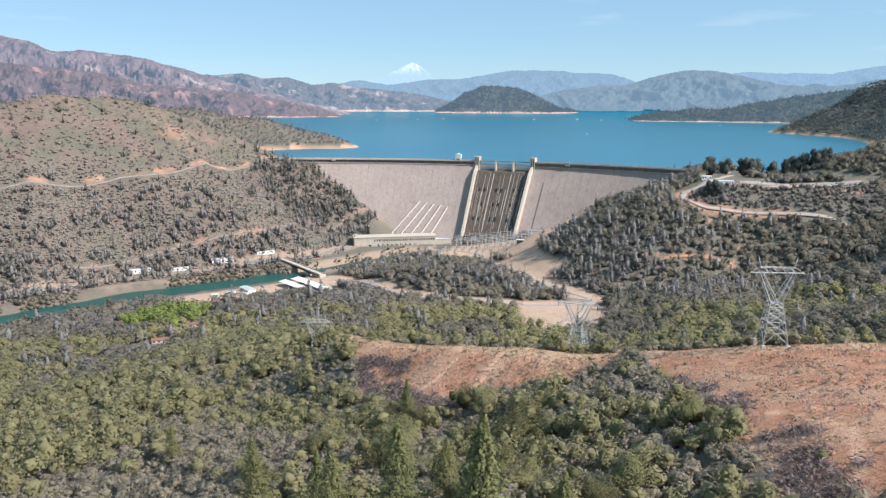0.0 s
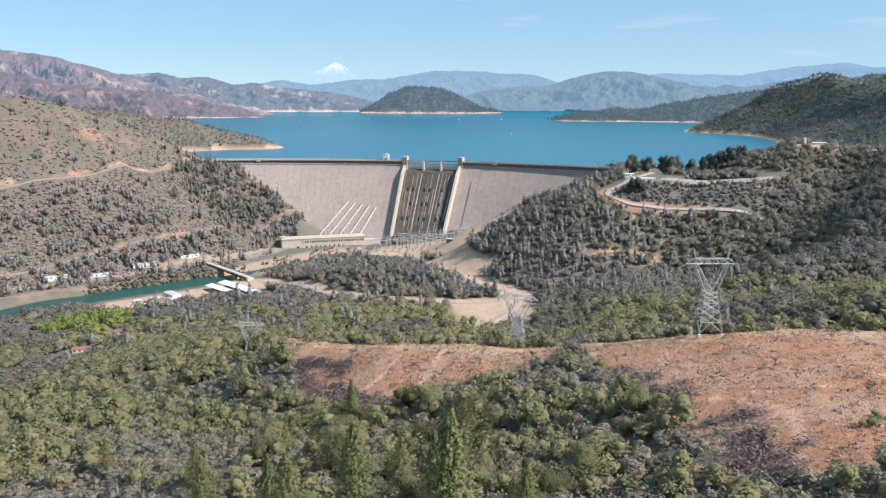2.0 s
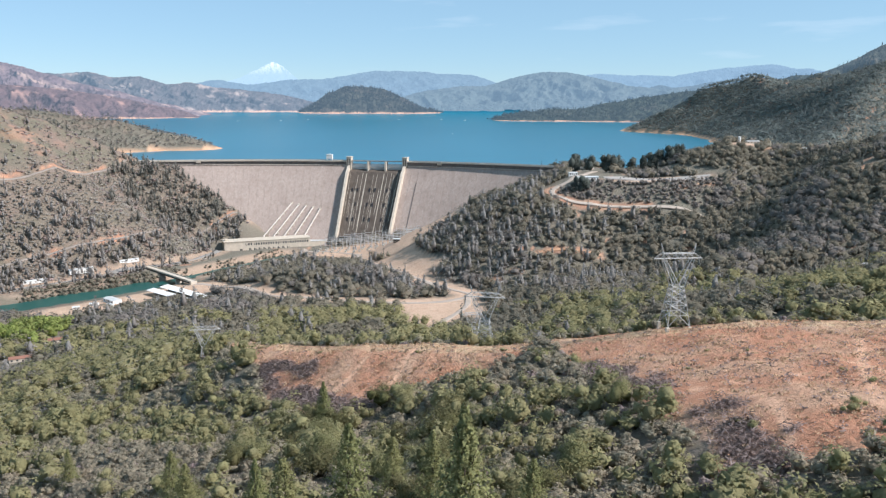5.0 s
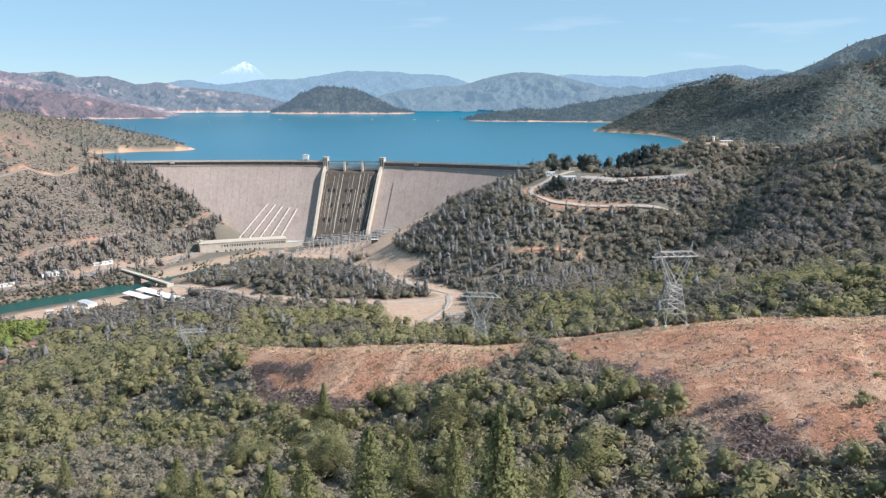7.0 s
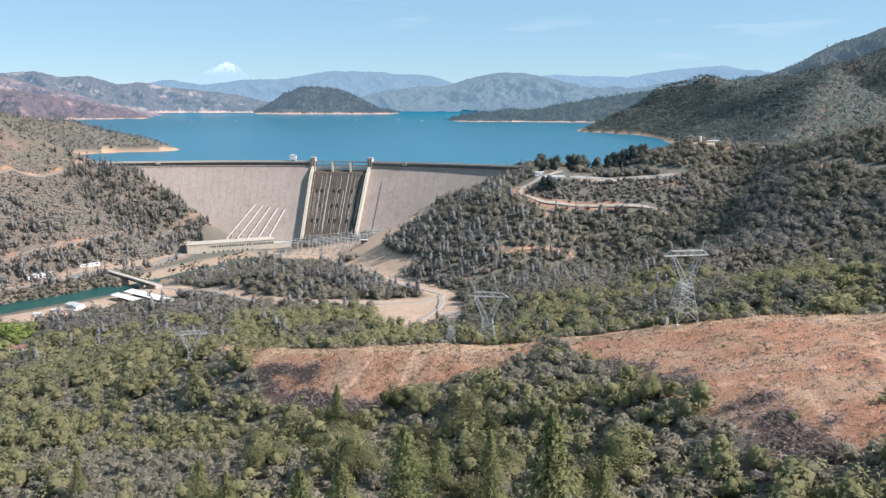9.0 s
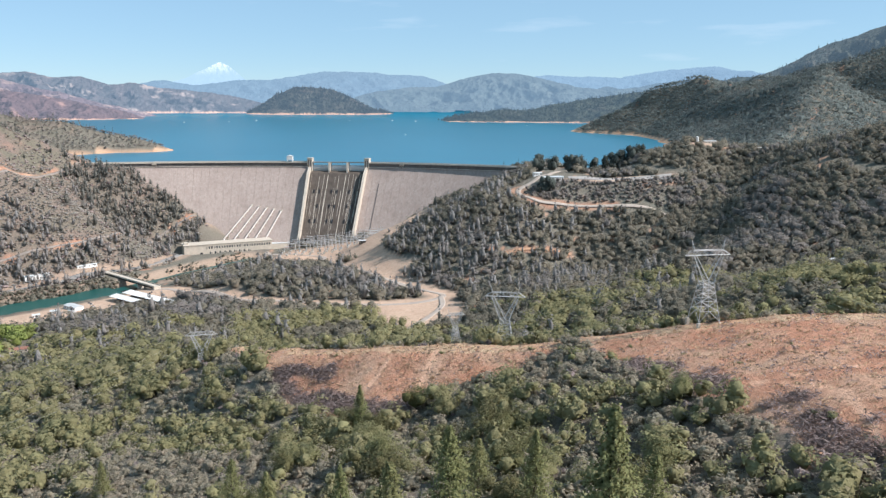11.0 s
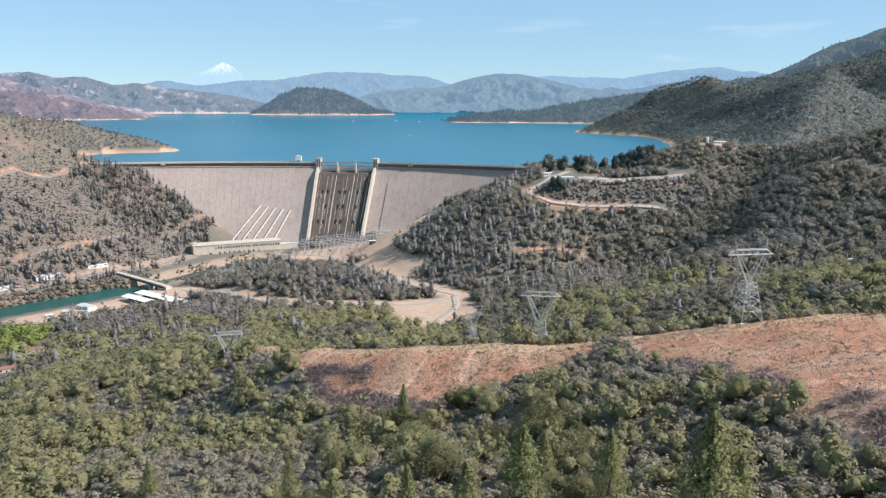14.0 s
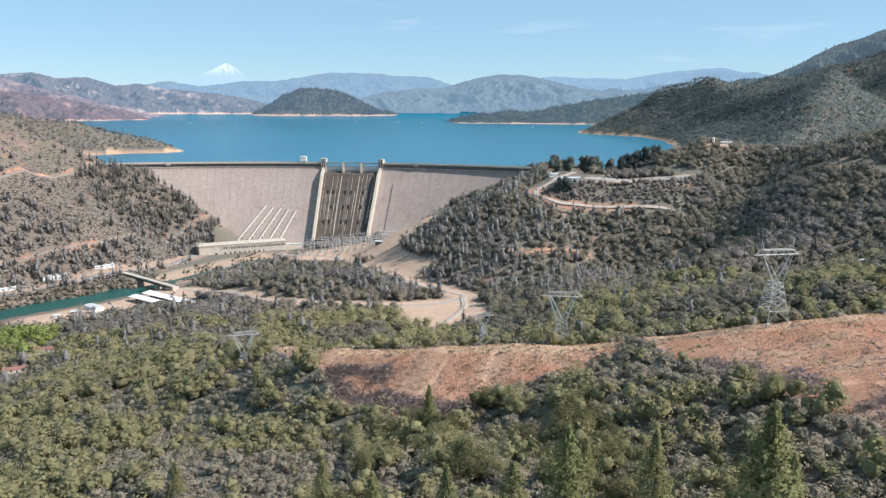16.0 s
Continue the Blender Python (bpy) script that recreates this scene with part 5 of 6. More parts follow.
    # peninsula and the mountain on the right
    spiky = [wispy(rng, 1.0, 0.6, 5, 12, 0.13, core=False) for _ in range(6)]
    lump = [canopy(rng, 0.6, 1.0, 4, 18, 0.15, 0) for _ in range(8)]
    x, y = jittered(rng, -1700, -600, 1680, 2500, 11)
    z = height(x, y)
    keep = in_sight(x, y) & (z > 9)
    x, y = x[keep], y[keep]
    u = rng.uniform(0, 1, len(x))
    pine = u < np.where(x > -1000, 0.07, 0.25)
    planted("wood", spiky, x[pine], y[pine], rng.uniform(14, 22, pine.sum()), DARK_PINE, "pines on the peninsula", "trees", rng)
    bush = ~pine & (u < 0.85)
    planted("scrub", lump, x[bush], y[bush], rng.uniform(7, 13, bush.sum()), HAZED_GREY_OAK, "scrub on the peninsula", "shrubs", rng)
    x, y = jittered(rng, 500, 2500, 1640, 4400, 14)
    z = height(x, y)
    off, _, back = along(x, y, MOUNTAIN)
    keep = in_sight(x, y) & (z > 9) & ((back > 0) | (off < 40))
    x, y = x[keep], y[keep]
    u = rng.uniform(0, 1, len(x))
    pine = u < 0.3 + 0.3 * fractal(x, y, 300, 3, 91)
    planted("wood", spiky, x[pine], y[pine], rng.uniform(18, 29, pine.sum()), HAZED_FAR_PINE, "dark pines on the steep mountain", "trees", rng, lean=1.0)
    planted("wood", lump, x[~pine], y[~pine], rng.uniform(15, 27, (~pine).sum()), HAZED_HILL_OAK, "oak woods on the steep mountain", "trees", rng, lean=1.6)


make_woods()


# ---- near trees and shrubs, one by one ----
def near_parts(plant, leaf_material, tall, trunk, limbs, rng, name):
    """A thing with a trunk with limbs and a crown, standing at the origin."""
    top = empty(name, Matrix.Identity(4), "", "tree")
    bm = bmesh.new()
    steps = 6 if limbs > 8 else 2
    for k in range(steps):
        p = Vector((0.02 * tall * math.sin(k), 0.02 * tall * math.cos(1.7 * k), tall * 0.88 * k / steps - 0.03 * tall))
        q = Vector((0.02 * tall * math.sin(k + 1), 0.02 * tall * math.cos(1.7 * (k + 1)), tall * 0.88 * (k + 1) / steps - 0.03 * tall))
        d = q - p
        bmesh.ops.create_cone(bm, cap_ends=True, segments=6 if limbs > 8 else 4, radius1=trunk * (1 - 0.85 * k / steps), radius2=trunk * (1 - 0.85 * (k + 1) / steps), depth=d.length, matrix=Matrix.Translation((p + q) / 2) @ d.to_track_quat("Z", "Y").to_matrix().to_4x4())
    for k in range(limbs):
        h, a2 = rng.uniform(0.2, 0.8) * tall, rng.uniform(0, 2 * math.pi)
        reach = (tall - h) * 0.22 + 0.1 * tall * (limbs < 8)
        bar(bm, (0, 0, h - 0.02 * tall), (reach * math.cos(a2), reach * math.sin(a2), h + 0.12 * tall), trunk * 0.22)
    part("trunk", bm, BARK, top)
    crown = big_mesh("crown", plant.v, plant.f, leaf_material, [("tint", np.c_[plant.tint, np.zeros(len(plant.tint))])], True, plant.n)
    crown.parent = top
    return top


def near_pine(rng, tall, wide, whorls, per, leaf, start=0.1, point=0.8):
    """A pine from near by: uneven limbs in whorls, each with tufts of needles along its outer half."""
    p, d = [], []
    for i in range(whorls):
        h = start + (1 - start) * (i + rng.uniform(-0.25, 0.25)) / whorls
        turn = rng.uniform(0, 2 * np.pi)
        for k in range(per):
            a = turn + 2 * np.pi * (k + rng.uniform(-0.3, 0.3)) / per
            reach = 0.5 * wide * (max(0.03, 1 - h) ** point) * rng.uniform(0.55, 1.15) + 0.02 * wide
            tufts = int(12 + 28 * reach / (0.5 * wide))
            f = rng.uniform(0.25, 1.05, tufts)
            side = rng.normal(0, 0.13, tufts) * reach * (1.2 - f)
            x, y = reach * f * np.cos(a) - side * np.sin(a), reach * f * np.sin(a) + side * np.cos(a)
            z = tall * h + reach * (0.16 * f - 0.12) + rng.normal(0, 0.012 * tall, tufts)
            p.append(np.stack([x, y, z], -1))
            d.append(np.stack([0.5 * np.cos(a) + 0 * f, 0.5 * np.sin(a) + 0 * f, 0.8 + 0 * f], -1))
    p, d = np.concatenate(p), np.concatenate(d)
    v, f = sprays(rng, p, d, leaf, 0.5)
    # Needle tint runs from darker near the trunk to lighter along the limbs.
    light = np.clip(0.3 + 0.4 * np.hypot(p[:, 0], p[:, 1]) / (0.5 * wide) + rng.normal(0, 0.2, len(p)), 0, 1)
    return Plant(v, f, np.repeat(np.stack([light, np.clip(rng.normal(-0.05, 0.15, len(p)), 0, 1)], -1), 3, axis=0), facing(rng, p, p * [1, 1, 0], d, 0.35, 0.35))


def make_near_plants():
    rng = np.random.default_rng(12)
    tall = 24.0
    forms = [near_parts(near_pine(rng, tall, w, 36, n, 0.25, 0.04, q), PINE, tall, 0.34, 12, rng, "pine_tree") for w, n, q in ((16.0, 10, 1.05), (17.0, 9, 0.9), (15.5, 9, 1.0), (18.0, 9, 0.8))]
    # x, y, height, form
    pines = [(88, 213, 34.5, 0), (62, 249, 26, 1), (50, 240, 24, 3), (80, 248, 21, 2), (100, 230, 17, 1), (37, 262, 18, 2), (31, 359, 19, 0), (4, 290, 16, 3), (69, 266, 16, 3), (-50, 330, 14, 1), (112, 206, 17, 2), (20, 262, 20, 1)]
    for i, (x, y, tall, k) in enumerate(pines):
        s = tall / 24.0
        ob = copy_thing(forms[k], Matrix.Identity(4))
        ob.matrix_basis = pose(x, y, ground_at(x, y) - 0.3, 0, 0, 67 * i) @ Matrix.Diagonal((s, s, s, 1))
        tagged(ob, "tall olive-green pine standing above the scrub" if tall > 19 else "bushy young pine among the scrub", "tree", "pines on the near slope")
    for f in forms:
        for o in (*f.children_recursive, f):
            bpy.data.objects.remove(o)
    # full oak crowns in the gully
    oaks = [near_parts(blob(rng, 15, 2400, 0.021, w, 1.0, 0.12, 4), m, 0.7, 0.03, 6, rng, "oak_tree") for w, m in ((0.95, OAK), (1.15, OAK), (0.85, GREEN_OAK), (1.05, GREEN_OAK))]
    x, y = jittered(rng, 0, 150, 190, 372, 10.5)
    gap = dist(x, y, [(140, 215), (108, 262), (84, 310), (40, 345), (-10, 385)])
    keep = in_sight(x, y, 0) & (open_ground(x, y)[1] < 0.5) & (rng.uniform(0, 1, len(x)) < np.where(gap < 42, 0.42, 0.07) * np.where(x > 92, 0.3, 1.0)) & (np.hypot(x - 88, y - 213) > 11)
    for i, (px, py) in enumerate(zip(x[keep], y[keep])):
        k, s = int(rng.integers(0, 4)), rng.uniform(6.5, 12.0)
        ob = copy_thing(oaks[k], Matrix.Identity(4))
        ob.matrix_basis = pose(px, py, ground_at(px, py) - 0.3, 0, 0, 71 * i) @ Matrix.Diagonal((s, s, s, 1))
        tagged(ob, "full-crowned olive live oak in the gully" if k < 2 else "full-crowned green oak in the gully", "tree", "oaks on the near slope")
    for f in oaks:
        for o in (*f.children_recursive, f):
            bpy.data.objects.remove(o)
    shrubs = [near_parts(blob(rng, 11, 640, 0.034, 0.8, 1.0, 0.15, 3), m, 0.6, 0.035, 5, rng, "shrub") for m in (SCRUB, SCRUB, SCRUB, OAK, YELLOW_BRUSH, SCRUB)]
    x, y = jittered(rng, 0, 240, 170, 300, 3.9)
    far = np.hypot(x - 75, y - 97)
    keep = in_sight(x, y, 0) & near_stretch(x, y) & (open_ground(x, y)[1] < 0.5)
    x, y = x[keep], y[keep]
    for i, (px, py) in enumerate(zip(x, y)):
        k = int(rng.integers(0, len(shrubs))) if px < 118 or rng.uniform() < 0.3 else 4 if rng.uniform() < 0.75 else 3
        s = rng.uniform(3.2, 5.2) * (1.35 if k in (3, 4) else 1.0)
        ob = copy_thing(shrubs[k], Matrix.Identity(4))
        ob.matrix_basis = pose(px, py, ground_at(px, py) - 0.2, 0, 0, rng.uniform(0, 360)) @ Matrix.Diagonal((s, s, s * rng.uniform(0.85, 1.2), 1))
        tagged(ob, "yellow-green bush on the near slope" if k == 4 else "olive scrub oak on the near slope" if k == 3 else "grey-green manzanita shrub on the near slope", "shrub", "shrubs on the near slope")
    for f in shrubs:
        for o in (*f.children_recursive, f):
            bpy.data.objects.remove(o)
    # lone bushes on the orange clearing
    lone = near_parts(blob(rng, 8, 300, 0.045, 0.8, 1.0, 0.15, 3), OAK, 0.6, 0.03, 5, rng, "shrub")
    for x, y, s in ((111, 377, 8.0), (108, 383, 5.5), (121, 362, 6.0), (104, 372, 5.0), (124, 352, 4.0), (173, 267, 4.2), (176, 272, 3.2), (176, 255, 4.8), (180, 258, 4.0), (170, 252, 3.2), (199, 366, 3.4), (203, 364, 2.6), (152, 268, 3.4), (150, 272, 2.6), (187, 288, 2.6), (-20, 470, 5.5), (-24, 476, 4.5), (60, 408, 2.2), (12, 436, 2.4), (96, 396, 2.6), (160, 338, 1.8), (185, 300, 1.8), (141, 345, 1.6), (150, 320, 1.8), (170, 330, 1.7), (130, 372, 2.0)):
        ob = copy_thing(lone, Matrix.Identity(4))
        ob.matrix_basis = pose(x, y, ground_at(x, y) - 0.2, 0, 0, 40 * x) @ Matrix.Diagonal((s, s, s * 0.9, 1))
        tagged(ob, "green bush standing alone on orange earth", "shrub", "bushes on the clearing")
    for o in (*lone.children_recursive, lone):
        bpy.data.objects.remove(o)
    # round dark pines on the plateau by the dam's end
    form = [near_parts(blob(rng, 11, 700, 0.048, 1.15, 1.0, 0.0, 8), BLUE_PINE, 0.9, 0.03, 6, rng, "pine_tree") for _ in range(2)]
    for i, (x, y, s) in enumerate(((235, 1506, 19), (261, 1507, 17.5), (291, 1508, 18), (307, 1509, 18.5), (335, 1510, 17.5), (357, 1511, 15), (370, 1512, 17), (384, 1512, 18), (401, 1513, 17), (418, 1514, 16), (219, 1289, 15), (225, 1290, 13), (213, 1289, 11))):
        ob = copy_thing(form[i % 2], Matrix.Identity(4))
        if y > 1400:
            x, y = 75 + 0.952 * (x - 75), 97 + 0.952 * (y - 97)
        ob.matrix_basis = pose(x, y, ground_at(x, y) - 0.3, 0, 0, 50 * i) @ Matrix.Diagonal((s * 1.3, s * 1.3, s * 1.6, 1))
        tagged(ob, "dense dark rounded pine on the plateau lawn", "tree", "pines on the plateau")
    for f in form:
        for o in (*f.children_recursive, f):
            bpy.data.objects.remove(o)
    # bright broadleaf trees in the grove by the river
    form = [near_parts(blob(rng, 9, 260, 0.06, 0.75, 1.0, 0.3, 4), BRIGHT, 0.7, 0.03, 6, rng, "broadleaf_tree") for _ in range(2)]
    for i, (x, y, s) in enumerate(((-387, 829, 17), (-372, 842, 16), (-360, 826, 17), (-400, 842, 16), (-412, 824, 15), (-394, 806, 16), (-378, 812, 14), (-352, 842, 15), (-346, 808, 14), (-412, 856, 15), (-390, 858, 15), (-430, 838, 14), (-366, 792, 14), (-404, 786, 15), (-348, 772, 13), (-424, 800, 14))):
        ob = copy_thing(form[i % 2], Matrix.Identity(4))
        x, y = x - 25, y + 40
        ob.matrix_basis = pose(x, y, ground_at(x, y) - 0.3, 0, 0, 50 * i) @ Matrix.Diagonal((s * 1.4, s * 1.4, s * 1.6, 1))
        tagged(ob, "bright green broadleaf tree in the riverside grove", "tree", "bright trees of the grove")
    for f in form:
        for o in (*f.children_recursive, f):
            bpy.data.objects.remove(o)


make_near_plants()


def make_litter():
    """Cut brush and stones on the clearing, grass tufts and weeds."""
    rng = np.random.default_rng(30)
    x, y = jittered(rng, -70, 300, 230, 520, 1.3)
    sandy, clearing, _ = open_ground(x, y)
    n = fractal(x, y, 11, 3, 77)
    heap = cut_heap(x, y)
    u = rng.uniform(0, 1, len(x))
    tuft = (clearing > 0.5) & (u < 0.3 + 0.3 * (n > 0.1)) & in_sight(x, y)
    weeds = [Plant(*sprays(rng, rng.normal(0, 0.28, (9, 3)) * [1, 1, 0.5] + [0, 0, 0.22], np.tile([0.0, 0, 1], (9, 1)), 0.2, 0.9), np.tile([0.5, 0.3], (27, 1)), np.repeat(rng.normal(0, 0.55, (9, 3)) + [0, 0, 0.9], 3, axis=0)) for _ in range(5)]
    straw = tuft & (rng.uniform(0, 1, len(x)) < 0.78 - 0.25 * ramp(8, 50, dist(x, y, SPUR)))
    tuft &= ~straw
    planted("weeds", weeds, x[straw], y[straw], rng.uniform(0.7, 2.0, straw.sum()), STRAW, "tan dry grass tufts on orange earth", "weeds", rng, sink=0.05)
    planted("weeds", weeds, x[tuft], y[tuft], rng.uniform(0.7, 1.9, tuft.sum()), DEAD, "dry weeds and brush stubble on orange earth", "weeds", rng, sink=0.05)
    slash = (heap > 0.3 + 0.75 * u) & in_sight(x, y)
    sticks = []
    for _ in range(5):
        c = rng.normal(0, 0.35, (22, 3)) * [1, 1, 0.25] + [0, 0, 0.3]
        d = rng.normal(0, 1, (22, 3)) * [1, 1, 0.5]
        d /= np.linalg.norm(d, axis=1)[:, None]
        w = np.cross(d, rng.normal(0, 1, (22, 3)))
        w /= np.linalg.norm(w, axis=1)[:, None]
        v = np.stack([c - d * 0.4, c + d * 0.4, c + w * 0.09], 1).reshape(-1, 3)
        sticks.append(Plant(v, np.arange(66).reshape(-1, 3), np.repeat(rng.uniform(0, 1, (22, 2)) * [1, 0.2], 3, axis=0)))
    planted("cut_brush", sticks, x[slash], y[slash], rng.uniform(1.3, 3.0, slash.sum()), DEAD, "grey heaps of cut brush along the clearing's edge", "brush", rng, sink=0.1)
    # stones
    m = (clearing > 0.5) & (u > 0.985) & in_sight(x, y)
    rocks = [Plant(ICO * rng.uniform(0.3, 0.6, (12, 1)) * [1, 1, 0.7], ICO_F, np.full((12, 2), 0.5)) for _ in range(4)]
    planted("stones", rocks, x[m], y[m], rng.uniform(0.5, 1.4, m.sum()), RED_TRACK, "scattered orange stones on the clearing", "stones", rng, sink=0.0)


make_litter()


# ---- transmission towers ----
def make_pylon():
    """A lattice tower: four legs to a waist, two spread arms, a trussed crossarm and two horns."""
    top = empty("transmission_tower", Matrix.Identity(4), "grey steel lattice transmission tower on the brushy slope", "tower", "transmission towers")
    w0, w1, waist, bar_z = 4.3, 2.0, 15.0, 25.2
    r = 0.13
    corner = lambda sx, sy, h: (sx * (w0 + (w1 - w0) * h / waist), sy * (w0 + (w1 - w0) * h / waist), h)  # noqa: E731
    signs = ((-1, -1), (1, -1), (1, 1), (-1, 1))
    for sx, sy in signs:
        part("leg", bar(bmesh.new(), corner(sx, sy, -1.5), corner(sx, sy, waist), r), GREY_STEEL, top)
        boxed("footing", (sx * w0 - 0.6, sy * w0 - 0.6, -5.0), (sx * w0 + 0.6, sy * w0 + 0.6, 0.25), PALE, top, "concrete footing", 0.08)
    levels = [0.4, 4.5, 8.2, 11.2, 13.4, waist]
    for (ax, ay), (bx, by) in zip(signs, signs[1:] + signs[:1]):
        brace = lambda p, q, r: part("brace", bar(bmesh.new(), p, q, r), GREY_STEEL, top)  # noqa: E731
        for i, (h, k) in enumerate(zip(levels[:-1], levels[1:])):
            brace(corner(ax, ay, k), corner(bx, by, k), 0.085)
            if i == 0:
                mid = [(p + q) / 2 for p, q in zip(corner(ax, ay, k), corner(bx, by, k))]
                brace(corner(ax, ay, h), mid, 0.1)
                brace(corner(bx, by, h), mid, 0.1)
            else:
                brace(corner(ax, ay, h), corner(bx, by, k), 0.09)
                brace(corner(bx, by, h), corner(ax, ay, k), 0.09)
    for s in (-1, 1):
        bm = bmesh.new()
        for sy in (-1, 1):
            bar(bm, (s * w1, sy * w1, waist), (s * 6.0, sy * 0.9, bar_z), 0.15)
            bar(bm, (-s * 0.4, sy * w1, waist + 0.2), (s * 5.0, sy * 0.9, bar_z), 0.13)
            for f in (0.25, 0.5, 0.75):
                bar(bm, (s * (w1 + (6.0 - w1) * f), sy * (w1 - 1.1 * f), waist + (bar_z - waist) * f), (s * (-0.4 + 5.4 * (f + 0.12)), sy * (w1 - 1.1 * f), waist + (bar_z - waist) * (f + 0.12)), 0.08)
        for f in (0.3, 0.6, 0.9):
            bar(bm, (s * (w1 + (6 - w1) * f), -(w1 - 1.1 * f), waist + (bar_z - waist) * f), (s * (w1 + (6 - w1) * f), (w1 - 1.1 * f), waist + (bar_z - waist) * f), 0.08)
        part("arm", bm, GREY_STEEL, top)
        part("horn", bar(bar(bmesh.new(), (s * 5.6, -0.8, bar_z + 1.8), (s * 6.6, 0, bar_z + 5.6), 0.11), (s * 5.6, 0.8, bar_z + 1.8), (s * 6.6, 0, bar_z + 5.6), 0.11), GREY_STEEL, top)
    bm = bmesh.new()
    for sy in (-0.9, 0.9):
        bar(bm, (-9, sy * 0.3, bar_z), (9, sy * 0.3, bar_z), 0.16)
        bar(bm, (-6, sy, bar_z + 1.9), (6, sy, bar_z + 1.9), 0.13)
        for i in range(8):
            x0 = -6 + 1.5 * i
            bar(bm, (x0, sy, bar_z + (1.9 if i % 2 else 0)), (x0 + 1.5, sy, bar_z + (0 if i % 2 else 1.9)), 0.09)
        for s in (-1, 1):
            bar(bm, (s * 6, sy, bar_z + 1.9), (s * 9, sy * 0.3, bar_z), 0.1)
    part("crossarm", bm, GREY_STEEL, top)
    for x in (-8.6, 0, 8.6):
        bm = bmesh.new()
        for k in range(7):
            bmesh.ops.create_cone(bm, cap_ends=True, segments=8, radius1=0.17, radius2=0.13, depth=0.12, matrix=Matrix.Translation((x, 0, bar_z - 0.3 - 0.24 * k)))
        bar(bm, (x, 0, bar_z), (x, 0, bar_z - 2.0), 0.03)
        part("insulator", bm, DARK, top, "dark string of insulators")
    return top


PYLONS = [(159, 379, 10), (88, 428, -8), (-80, 530, 14), (72, 765, 10)]


def make_pylons():
    first = make_pylon()
    things = []
    for i, (x, y, turn) in enumerate(PYLONS):
        m = pose(x, y, (47.8, 19.5, -29.5, -81.5)[i], 0, 0, turn)
        if i == 0:
            first.matrix_basis = m
            things.append(first)
        else:
            things.append(copy_thing(first, m))
    # conductors: sagging wires to the next tower of each line, out of sight
    spans = [(0, (330, -60, 95)), (0, (140, 800, -35)), (1, (235, -60, 92)), (1, PYLONS[3]), (2, (-190, 60, 60)), (2, (-150, 900, -80)), (3, (20, 1330, -88))]
    for i, end in spans:
        a = things[i].matrix_basis
        e = (*end[:2], -81.5 + 25) if end in PYLONS else end
        for x in (-8.6, 0, 8.6):
            p = a @ Vector((x, 0, 23.1))
            q = Vector(e) + (a.to_3x3() @ Vector((x, 0, -2)))
            sag = 0.028 * (q - p).length
            cu = bpy.data.curves.new("wire", "CURVE")
            cu.dimensions, cu.bevel_depth, cu.bevel_resolution = "3D", 0.022, 0
            sp = cu.splines.new("POLY")
            sp.points.add(16)
            for k in range(17):
                f = k / 16
                sp.points[k].co = (*(p.lerp(q, f) - Vector((0, 0, 4 * sag * f * (1 - f)))), 1)
            cu.materials.append(GREY_STEEL)
            tagged(new("power_line", cu), "thin grey overhead power line between towers", "power line", "power lines")


make_pylons()


